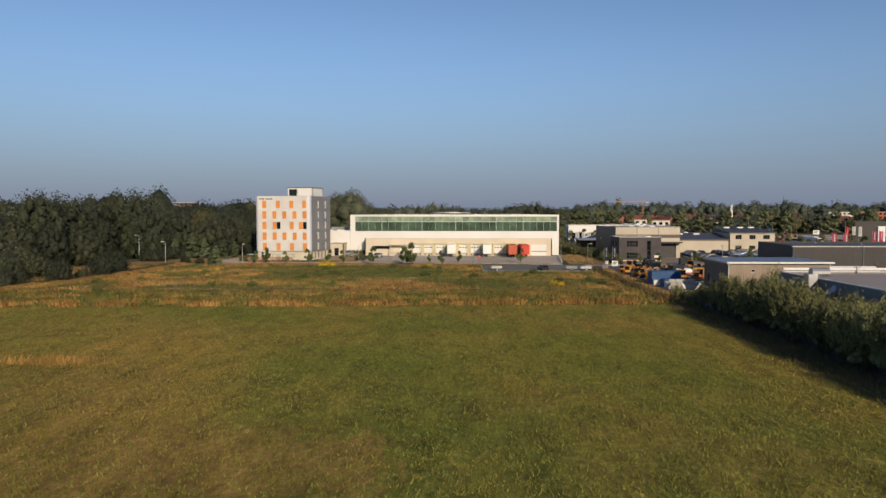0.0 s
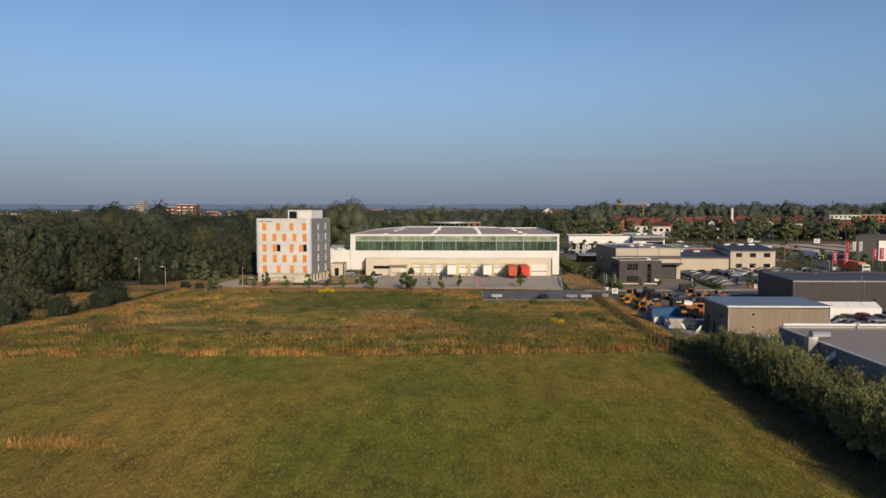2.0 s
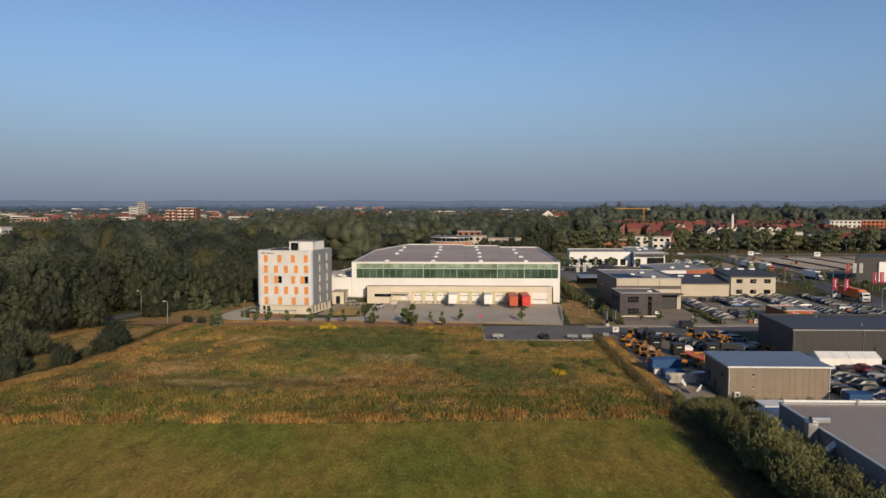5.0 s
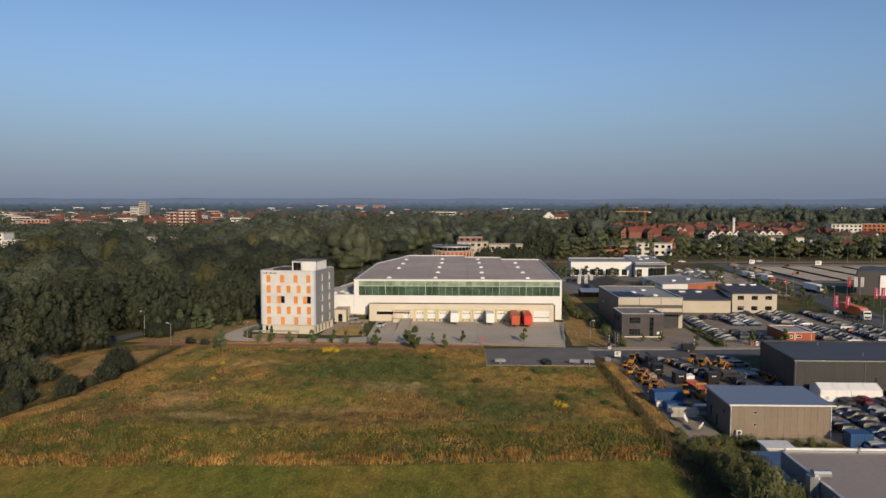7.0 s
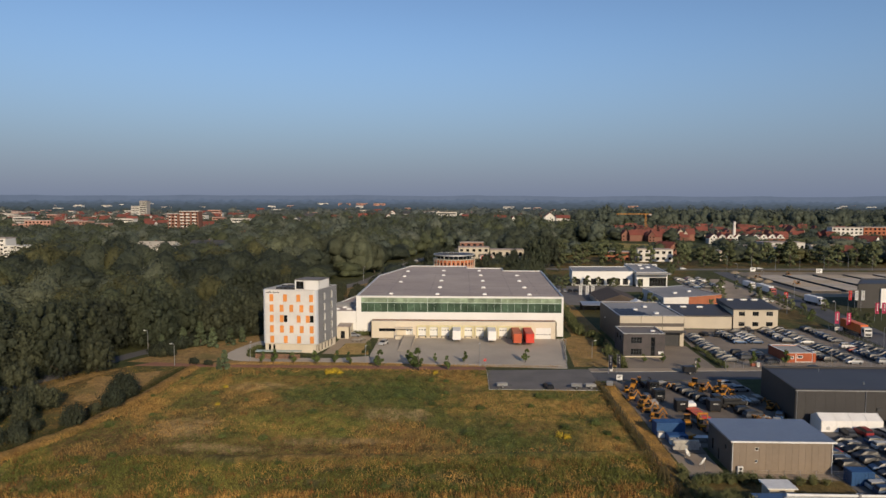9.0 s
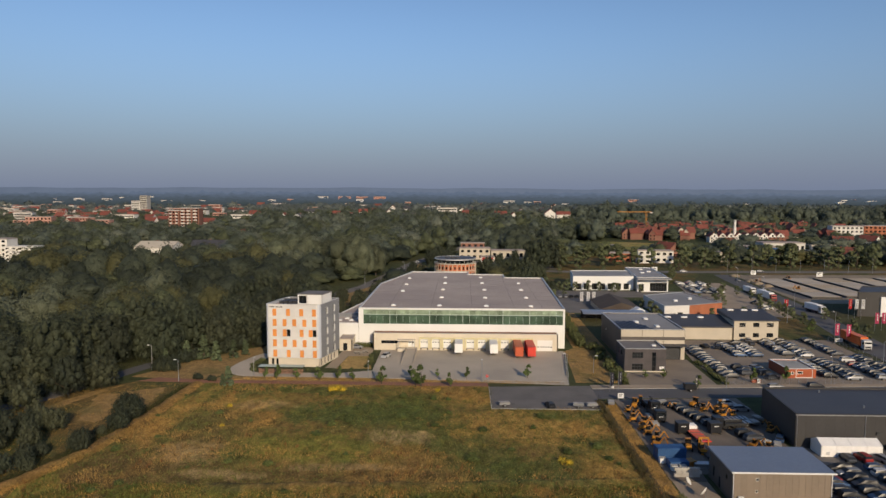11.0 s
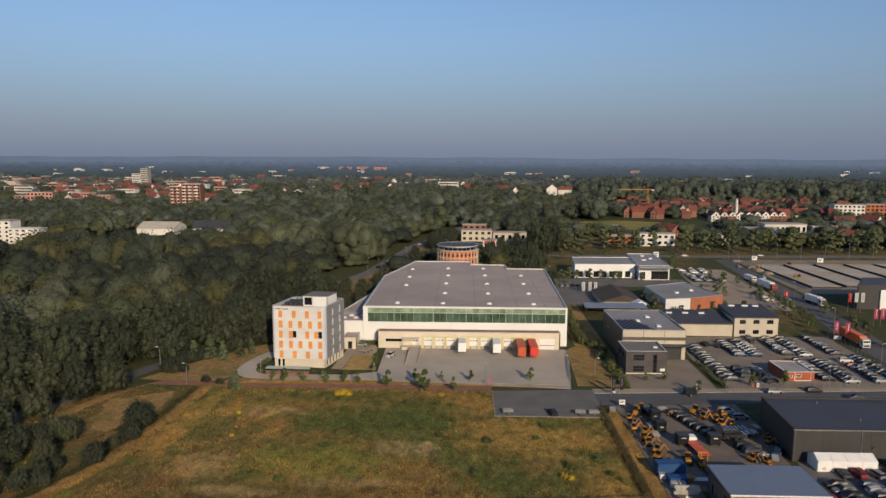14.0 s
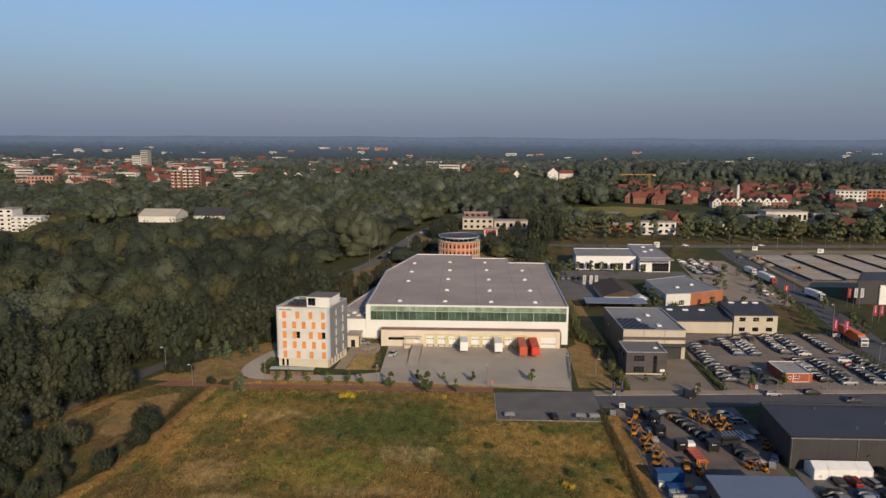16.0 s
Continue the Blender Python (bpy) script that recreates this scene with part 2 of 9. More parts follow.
FRONT_PANEL = material("pale_cladding", (0.68, 0.665, 0.635), 0.5, 0.1, 0.05, 0.3, 2.0, 0, (0.61, 0.60, 0.58), 0.05)
RENDER_BEIGE = material("beige_concrete", (0.64, 0.57, 0.45), 0.85, 0, 0.06, 0.2, 3.0, 0.005, (0.57, 0.51, 0.40), 0.04)
CREAM = material("cream_render", (0.51, 0.455, 0.36), 0.8, 0, 0.05, 0.2, 3.0, 0, (0.46, 0.41, 0.325), 0.03)
ORANGE = material("orange_shutter", (0.72, 0.29, 0.07), 0.55, 0, 0.07, 0.5, 3.0, 0, (0.64, 0.25, 0.06), 0.06)
DARK_GLASS = glass_material("dark_glass", (0.012, 0.015, 0.018), 0.06)
GREEN_GLASS = glass_material("green_glazing", (0.075, 0.125, 0.085), 0.10)
# Paleness of the upper panes is their reflection, put into the base colour.
GREEN_REFLECTION = glass_material("pale_green_glazing", (0.32, 0.41, 0.29), 0.12)
FRAME_DARK = material("dark_frame", (0.05, 0.052, 0.055), 0.5, 0.2, 0.08, 1.0, 6.0)
FRAME_PALE = material("pale_frame", (0.46, 0.55, 0.50), 0.5, 0.3, 0.06, 1.0, 6.0)
FRAME_WHITE = material("white_frame", (0.74, 0.74, 0.71), 0.5, 0, 0.06, 1.0, 6.0)
ROOF_GREY = material("grey_roof_membrane", (0.42, 0.35, 0.295), 0.85, 0, 0.07, 0.05, 1.2, 0.004, (0.34, 0.28, 0.24), 0.05)
FLAT_ROOF = material("weathered_flat_roof", (0.31, 0.265, 0.235), 0.85, 0, 0.07, 0.05, 1.2, 0.004, (0.26, 0.22, 0.20), 0.05)
ROOF_COOL = material("cool_grey_roof", (0.285, 0.28, 0.275), 0.85, 0, 0.1, 0.06, 1.5, 0.004, (0.225, 0.222, 0.22), 0.06)
ROOF_DARK = material("dark_metal_roof", (0.070, 0.069, 0.074), 0.55, 0.15, 0.08, 0.1, 2.0, 0, (0.058, 0.057, 0.062))
ROOF_STEEL = material("grey_metal_roof", (0.30, 0.325, 0.37), 0.42, 0.5, 0.05, 0.1, 2.0, 0, (0.27, 0.295, 0.34))
ROOF_BITUMEN = material("bitumen_roof", (0.20, 0.185, 0.175), 0.9, 0, 0.1, 0.12, 3.0, 0.004, (0.16, 0.15, 0.14))
ROOF_TILE = material("red_roof_tiles", (0.21, 0.06, 0.042), 0.85, 0, 0.15, 0.12, 2.0, 0, (0.15, 0.05, 0.038), 0.2)
ROOF_BROWN = material("brown_fibre_roof", (0.075, 0.058, 0.045), 0.9, 0, 0.12, 0.2, 2.0, 0, (0.06, 0.047, 0.038))
ROOF_EDGE = material("roof_edge_metal", (0.55, 0.55, 0.53), 0.45, 0.5, 0.05, 0.3, 3.0)
RUST_ROOF = material("rust_brown_roof", (0.30, 0.17, 0.11), 0.85, 0, 0.15, 0.3, 2.0, 0, (0.22, 0.13, 0.09))
TAN_CLAD = material("tan_cladding", (0.265, 0.212, 0.160), 0.55, 0.25, 0.05, 0.12, 1.5, 0, (0.235, 0.19, 0.145), 0.05)
BROWN_AND_SHADED_CLAD = material("dark_brown_cladding", (0.115, 0.10, 0.088), 0.6, 0.2, 0.06, 0.12, 1.5, 0, (0.10, 0.088, 0.078), 0.05)
BLACK_CLAD = material("anthracite_cladding", (0.052, 0.050, 0.049), 0.6, 0.2, 0.06, 0.12, 1.5, 0, (0.044, 0.042, 0.041), 0.04)
DARK_BRICK = material("dark_brick", (0.085, 0.075, 0.075), 0.85, 0, 0.22, 0.4, 7.0, 0.006, (0.062, 0.056, 0.057))
RED_BRICK = material("red_brick", (0.36, 0.13, 0.065), 0.85, 0, 0.15, 0.3, 5.0, 0.004, (0.30, 0.105, 0.055), 0.08)
ORANGE_WOOD = material("orange_painted_boards", (0.36, 0.09, 0.034), 0.7, 0, 0.12, 0.5, 4.0, 0, (0.30, 0.075, 0.03), 0.05)
STEEL = material("galvanised_steel", (0.42, 0.43, 0.44), 0.4, 0.8, 0.06, 0.5, 5.0)
DARK_STEEL = material("dark_steel", (0.04, 0.042, 0.045), 0.5, 0.5, 0.1, 0.5, 5.0)
RUBBER = material("tyre_rubber", (0.018, 0.018, 0.019), 0.85, 0, 0.15, 2.0, 9.0)
SOLAR = material("solar_cells", (0.012, 0.013, 0.020), 0.3, 0.1, 0.1, 0.6, 3.0, 0, None, 0.1, 0, 0.6)
TARP_WHITE = material("white_tarpaulin", (0.80, 0.79, 0.76), 0.5, 0, 0.04, 0.5, 3.0)
TARP_RED = material("red_tarpaulin", (0.62, 0.055, 0.035), 0.45, 0, 0.08, 0.5, 3.0)
TARP_RUST = material("orange_red_tarpaulin", (0.50, 0.10, 0.04), 0.45, 0, 0.08, 0.5, 3.0)
TARP_ORANGE = material("orange_tarpaulin", (0.72, 0.16, 0.03), 0.45, 0, 0.06, 0.5, 3.0)
MACHINE_YELLOW = material("machine_yellow", (0.46, 0.20, 0.018), 0.5, 0, 0.2, 0.8, 4.0, 0, (0.28, 0.12, 0.02), 0.15)
BLUE_STEEL = material("blue_painted_steel", (0.025, 0.085, 0.22), 0.55, 0.1, 0.1, 0.6, 4.0, 0, (0.02, 0.07, 0.18))
CREAM_FOAM = material("cream_foam", (0.66, 0.60, 0.36), 0.8, 0, 0.06, 0.6, 4.0)
PINK = material("pink_banner", (0.62, 0.07, 0.16), 0.6, 0, 0.05, 0.5, 3.0)
NAVY = material("dark_banner", (0.045, 0.045, 0.07), 0.6, 0, 0.05, 0.5, 3.0)
SIGN_RED = material("sign_red", (0.60, 0.03, 0.03), 0.5, 0, 0.04, 0.5, 3.0)
BARK = material("bark", (0.095, 0.075, 0.055), 0.9, 0, 0.2, 1.0, 6.0, 0.02)
# Dark, olive and green leaves carry extra blue-grey standing in for haze.
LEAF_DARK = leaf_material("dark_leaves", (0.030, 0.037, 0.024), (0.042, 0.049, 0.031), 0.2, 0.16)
LEAF_OLIVE = leaf_material("olive_leaves", (0.053, 0.058, 0.033), (0.043, 0.049, 0.029), 0.2, 0.16)
LEAF_FRESH = leaf_material("green_leaves", (0.040, 0.049, 0.030), (0.052, 0.060, 0.035), 0.2, 0.16)
LEAF_SILVER = leaf_material("silvery_willow_leaves", (0.088, 0.098, 0.060), (0.068, 0.077, 0.048))
LEAF_SHRUB = leaf_material("grey_green_willow_leaves", (0.165, 0.170, 0.072), (0.125, 0.130, 0.054))
LEAF_CONIFER = leaf_material("blue_green_needles", (0.078, 0.098, 0.052), (0.060, 0.078, 0.040))
# Birch greens lifted to the paleness haze gives distant roadside trees.
LEAF_BIRCH = leaf_material("light_birch_leaves", (0.112, 0.126, 0.062), (0.086, 0.100, 0.050))
LEAF_WEED = leaf_material("weed_leaves", (0.070, 0.092, 0.028), (0.095, 0.110, 0.034))
LEAF_YOUNG = leaf_material("young_leaves", (0.088, 0.118, 0.036), (0.068, 0.092, 0.030))
LEAF_BUSH = leaf_material("planted_bush_leaves", (0.092, 0.102, 0.040), (0.072, 0.082, 0.034))
# Deep and mid canopy greens hold added blue in place of haze.
WOOD_DEEP = leaf_material("deep_green_canopy", (0.026, 0.033, 0.023), (0.036, 0.044, 0.030), 0, 0.12, 0.05)
WOOD_MID = leaf_material("woodland_canopy", (0.040, 0.049, 0.034), (0.056, 0.066, 0.043), 0, 0.12, 0.05)
WOOD_LIGHT = leaf_material("light_green_canopy", (0.056, 0.067, 0.037), (0.074, 0.084, 0.044), 0, 0.12, 0.05)
WOOD_OLIVE = leaf_material("olive_canopy", (0.060, 0.062, 0.029), (0.086, 0.084, 0.036), 0, 0.12, 0.05)
WOOD_SILVER = leaf_material("willow_canopy", (0.104, 0.115, 0.074), (0.078, 0.089, 0.058), 0, 0.12, 0.09)
# Far canopies: haze is painted into the base colour, paler and bluer.
WOOD_HAZED = leaf_material("town_canopy", (0.062, 0.077, 0.059), (0.084, 0.099, 0.073), 0, 0.14, 0.04)
WOOD_HAZED_PALE = leaf_material("pale_town_canopy", (0.092, 0.107, 0.080), (0.110, 0.120, 0.090), 0, 0.14, 0.04)
WOOD_FAR_HAZED = leaf_material("distant_canopy", (0.062, 0.077, 0.073), (0.100, 0.113, 0.100), 0, 0.25, 0.03)


# ---------- building helpers ----------
def part(name, bm, mat, parent=None, label="", smooth=False):
    """Links a bmesh as one mesh object under a thing or a part."""
    me = bpy.data.meshes.new(name)
    bmesh.ops.recalc_face_normals(bm, faces=bm.faces)
    bm.to_mesh(me)
    bm.free()
    if smooth:
        me.polygons.foreach_set("use_smooth", [True] * len(me.polygons))
    me.materials.append(mat)
    ob = new(name, me)
    ob.parent = parent
    if label:
        ob["label"] = label
    return ob


def again(ob, m, parent=None, name=None):
    """One more object on the same mesh, at the pose m."""
    o = new(name or ob.name.split(".")[0], ob.data)
    o.parent = parent or ob.parent
    o.matrix_basis = m
    return o


def thing(name, m, label, category, group="", kind=""):
    ob = new(name)
    ob.matrix_basis = m
    return tagged(ob, label, category, group, kind)


def sheet_np(name, verts, faces, mat, parent=None, smooth=False):
    """A mesh from arrays: faces all have the same number of corners."""
    me = bpy.data.meshes.new(name)
    verts, faces = np.asarray(verts, np.float32), np.asarray(faces, np.int32)
    k = faces.shape[1]
    me.vertices.add(len(verts))
    me.vertices.foreach_set("co", verts.ravel())
    me.loops.add(faces.size)
    me.loops.foreach_set("vertex_index", faces.ravel())
    me.polygons.add(len(faces))
    me.polygons.foreach_set("loop_start", np.arange(0, faces.size, k, dtype=np.int32))
    me.update(calc_edges=True)
    if smooth:
        me.polygons.foreach_set("use_smooth", np.ones(len(faces), bool))
    me.materials.append(mat)
    ob = new(name, me)
    ob.parent = parent
    return ob


def box(bm, x0, x1, y0, y1, z0, z1, m=None, bevel=0.0):
    ring = [(x0, y0), (x1, y0), (x1, y1), (x0, y1)]
    return prism(bm, ring, z0, z1, m, bevel)


def prism(bm, ring, z0, z1, m=None, bevel=0.0):
    """An upright solid over a ring of plan points; z1 may be a list, one height a point."""
    tops = z1 if isinstance(z1, (list, tuple)) else [z1] * len(ring)
    low = [bm.verts.new((x, y, z0)) for x, y in ring]
    top = [bm.verts.new((x, y, z)) for (x, y), z in zip(ring, tops)]
    k = len(ring)
    faces = [bm.faces.new(low[::-1]), bm.faces.new(top)]
    faces += [bm.faces.new((low[i], low[(i + 1) % k], top[(i + 1) % k], top[i])) for i in range(k)]
    if bevel:
        edges = {e for f in faces for e in f.edges}
        bmesh.ops.bevel(bm, geom=list(edges), offset=bevel, segments=1, affect="EDGES")
    if m is not None:
        bmesh.ops.transform(bm, matrix=m, verts=low + top)
    return low + top


def bar(bm, a, b, r, r2=None, sides=6):
    """A round bar from a to b."""
    a, b = Vector(a), Vector(b)
    d = b - a
    q = d.to_track_quat("Z", "Y").to_matrix().to_4x4()
    bmesh.ops.create_cone(bm, cap_ends=True, segments=sides, radius1=r, radius2=r if r2 is None else r2, depth=d.length,
                          matrix=Matrix.Translation((a + b) / 2) @ q)


def beam(bm, a, b, w, h):
    """A square beam from a to b."""
    a, b = Vector(a), Vector(b)
    d = b - a
    m = Matrix.Translation((a + b) / 2) @ d.to_track_quat("X", "Z").to_matrix().to_4x4()
    box(bm, -d.length / 2, d.length / 2, -w / 2, w / 2, -h / 2, h / 2, m)


class Face:
    """A stretch of outer wall from p to q (seen from outside, left to right), z0 to z1; u runs along it, out is outward."""

    def __init__(self, p, q, z0, z1, thick=0.3):
        self.p, self.q, self.z0, self.z1, self.thick = Vector((*p, 0)), Vector((*q, 0)), z0, z1, thick
        self.d = (self.q - self.p).normalized()
        self.n = Vector((self.d.y, -self.d.x, 0))
        self.len = (self.q - self.p).length
        self.m = Matrix(((self.d.x, -self.n.x, 0, p[0]), (self.d.y, -self.n.y, 0, p[1]), (0, 0, 1, 0), (0, 0, 0, 1)))

    def wall(self, bm, holes=()):
        """Solid wall with openings (u0, u1, z0, z1) that go right through it."""
        us = sorted({round(u, 3) for u in (0.0, self.len, *[h[0] for h in holes], *[h[1] for h in holes])})
        zs = sorted({round(z, 3) for z in (self.z0, self.z1, *[h[2] for h in holes], *[h[3] for h in holes])})
        cache = {}

        def v(u, d, z):
            key = (round(u, 4), d, round(z, 4))
            if key not in cache:
                cache[key] = bm.verts.new(self.m @ Vector((u, d, z)))
            return cache[key]

        def solid(i, j):
            if not (0 <= i < len(us) - 1 and 0 <= j < len(zs) - 1):
                return False
            u, z = (us[i] + us[i + 1]) / 2, (zs[j] + zs[j + 1]) / 2
            return not any(h[0] < u < h[1] and h[2] < z < h[3] for h in holes)

        t = self.thick
        for i in range(len(us) - 1):
            for j in range(len(zs) - 1):
                if not solid(i, j):
                    continue
                a, b, c, d = us[i], us[i + 1], zs[j], zs[j + 1]
                bm.faces.new((v(a, 0, c), v(b, 0, c), v(b, 0, d), v(a, 0, d)))
                bm.faces.new((v(b, t, c), v(a, t, c), v(a, t, d), v(b, t, d)))
                for ok, e0, e1 in ((solid(i - 1, j), (a, c), (a, d)), (solid(i + 1, j), (b, d), (b, c)),
                                   (solid(i, j - 1), (b, c), (a, c)), (solid(i, j + 1), (a, d), (b, d))):
                    if not ok:
                        bm.faces.new((v(e0[0], 0, e0[1]), v(e1[0], 0, e1[1]), v(e1[0], t, e1[1]), v(e0[0], t, e0[1])))

    def slab(self, bm, u0, u1, z0, z1, d0, d1):
        """A block on the wall from depth d0 to d1 (negative: proud of the wall)."""
        box(bm, u0, u1, d0, d1, z0, z1, self.m)

    def window(self, parent, hole, frame_mat, pane_mat, depth=0.12, bars=0, rails=0, width=0.07, name="window", label=""):
        u0, u1, z0, z1 = hole
        bm = bmesh.new()
        w = width
        for a, b, c, d in ((u0, u0 + w, z0, z1), (u1 - w, u1, z0, z1), (u0 + w, u1 - w, z0, z0 + w), (u0 + w, u1 - w, z1 - w, z1)):
            self.slab(bm, a, b, c, d, depth - 0.05, depth + 0.06)
        for i in range(bars):
            u = u0 + (u1 - u0) * (i + 1) / (bars + 1)
            self.slab(bm, u - w / 2, u + w / 2, z0 + w, z1 - w, depth - 0.04, depth + 0.05)
        for i in range(rails):
            z = z0 + (z1 - z0) * (i + 1) / (rails + 1)
            self.slab(bm, u0 + w, u1 - w, z - w / 2, z + w / 2, depth - 0.035, depth + 0.045)
        win = part(name, bm, frame_mat, parent, label)
        bm = bmesh.new()
        self.slab(bm, u0 + w / 2, u1 - w / 2, z0 + w / 2, z1 - w / 2, depth, depth + 0.03)
        part("pane", bm, pane_mat, win)
        return win

    def panel(self, parent, name, rect, mat, out=0.04, label="", back=0.0, bevel=0.0):
        bm = bmesh.new()
        self.slab(bm, *rect, -out, back)
        return part(name, bm, mat, parent, label)


def flat(name, ring, z, mat, label, category, thick=0.3, kind="structure"):
    """A paved or planted area, a thin solid let into the ground."""
    bm = bmesh.new()
    prism(bm, ring, z - thick, z)
    ob = part(name, bm, mat)
    return tagged(ob, label, category, "", kind)


def kerb_line(points, w=0.16, top=0.14, label="pale concrete kerb stones along the paving"):
    """A run of kerb: a raised strip with its joints."""
    bm = bmesh.new()
    for (x0, y0), (x1, y1) in zip(points, points[1:]):
        d = Vector((x1 - x0, y1 - y0, 0))
        count = max(1, int(d.length // 2.0))
        for i in range(count):
            a = Vector((x0, y0, top - 0.12)) + d * (i / count)
            b = Vector((x0, y0, top - 0.12)) + d * ((i + 1) / count - 0.012 / max(d.length / count, 0.1))
            beam(bm, a, b, w, 0.24)
    return tagged(part("kerb", bm, KERB), label, "kerb", "", "structure")


# ---------- plants ----------
def ico(level):
    bm = bmesh.new()
    bmesh.ops.create_icosphere(bm, subdivisions=level, radius=1)
    bm.verts.ensure_lookup_table()
    v = np.array([w.co[:] for w in bm.verts])
    f = np.array([[w.index for w in q.verts] for q in bm.faces])
    bm.free()
    return v, f


ICO1, ICO2, ICO3 = ico(1), ico(2), ico(3)


def lobes(rng, centres, radii, base, rough=0.22, squash=0.85):
    """Lumpy leaf masses: one rough ball a centre."""
    bv, bf = base
    k = len(centres)
    wob = 1 + rng.normal(0, rough, (k, len(bv), 1))
    v = centres[:, None] + bv[None] * wob * radii[:, None, None] * np.array([1, 1, squash])
    f = bf[None] + (np.arange(k) * len(bv))[:, None, None]
    return v.reshape(-1, 3), f.reshape(-1, 3)


def leaves(rng, points, normals, length, width, droop=0.0, up=0.0, single=False, lay=False):
    """Pointed leaf sprays: one folded rhombus (two triangles) a point."""
    k = len(points)
    a = rng.normal(0, 1, (k, 3)) + normals * 0.8
    a[:, 2] += up - droop
    a /= np.linalg.norm(a, axis=1, keepdims=True)
    b = np.cross(a, rng.normal(0, 1, (k, 3)))
    b /= np.linalg.norm(b, axis=1, keepdims=True)
    ln = length * rng.uniform(0.6, 1.3, (k, 1))
    wd = width * rng.uniform(0.6, 1.3, (k, 1))
    if lay:
        # laid like shingles on the crown, tips lifted
        r = rng.normal(0, 1, (k, 3))
        nn = normals + rng.normal(0, 0.42, (k, 3))
        nn /= np.linalg.norm(nn, axis=1, keepdims=True)
        a = r - (r * nn).sum(1, keepdims=True) * nn
        a = a / np.linalg.norm(a, axis=1, keepdims=True) + nn * 0.25
        b = np.cross(nn, a)
    if single:
        v = np.stack([points - a * ln * 0.35 - b * wd / 2, points - a * ln * 0.35 + b * wd / 2, points + a * ln * 0.65], 1)
        return v.reshape(-1, 3), np.arange(k * 3).reshape(-1, 3)
    c = np.cross(a, b) * wd * 0.25
    v = np.stack([points - a * ln * 0.3, points + b * wd / 2 + c, points + a * ln * 0.7, points - b * wd / 2 + c], 1)
    i = np.arange(k)[:, None] * 4
    f = np.concatenate([i + np.array([[0, 1, 2]]), i + np.array([[0, 2, 3]])])
    return v.reshape(-1, 3), f


def crown_arrays(rng, height, radius, low, count, n_leaf, leaf, base=ICO1, form="round"):
    """Crown of clumps over an uneven outline, with leaf sprays all over it."""
    t = rng.uniform(0, 1, count) ** 0.8
    ang = rng.uniform(0, 2 * math.pi, count)
    if form == "round":
        prof = np.sin(np.clip(0.12 + 0.88 * t, 0, 1) * math.pi) ** 0.6
    elif form == "cone":
        prof = (1 - t) * 0.95 + 0.05
    else:
        prof = 0.55 + 0.45 * np.sin(t * math.pi)
    reach = radius * prof * rng.uniform(0.45, 0.95, count)
    z = height * (low + (0.94 - low) * t)
    c = np.stack([np.cos(ang) * reach, np.sin(ang) * reach, z], 1)
    r = radius * rng.uniform(0.26, 0.46, count) * (0.6 + 0.4 * prof)
    v, f = lobes(rng, c, r, base, 0.16)
    pick = rng.integers(0, count, n_leaf)
    d = rng.normal(0, 1, (n_leaf, 3))
    d /= np.linalg.norm(d, axis=1, keepdims=True)
    d[:, 2] = np.abs(d[:, 2]) * rng.choice([1, 1, 1, -1], n_leaf)
    pts = c[pick] + d * (r[pick] * rng.uniform(0.9, 1.22, n_leaf))[:, None] * np.array([1, 1, 0.9])
    lv, lf = leaves(rng, pts, d, leaf, leaf * 0.8, 0.1, 0.25 if form != "round" else 0.0, True, form == "column")
    return np.concatenate([v, lv]), np.concatenate([f, lf + len(v)]), c


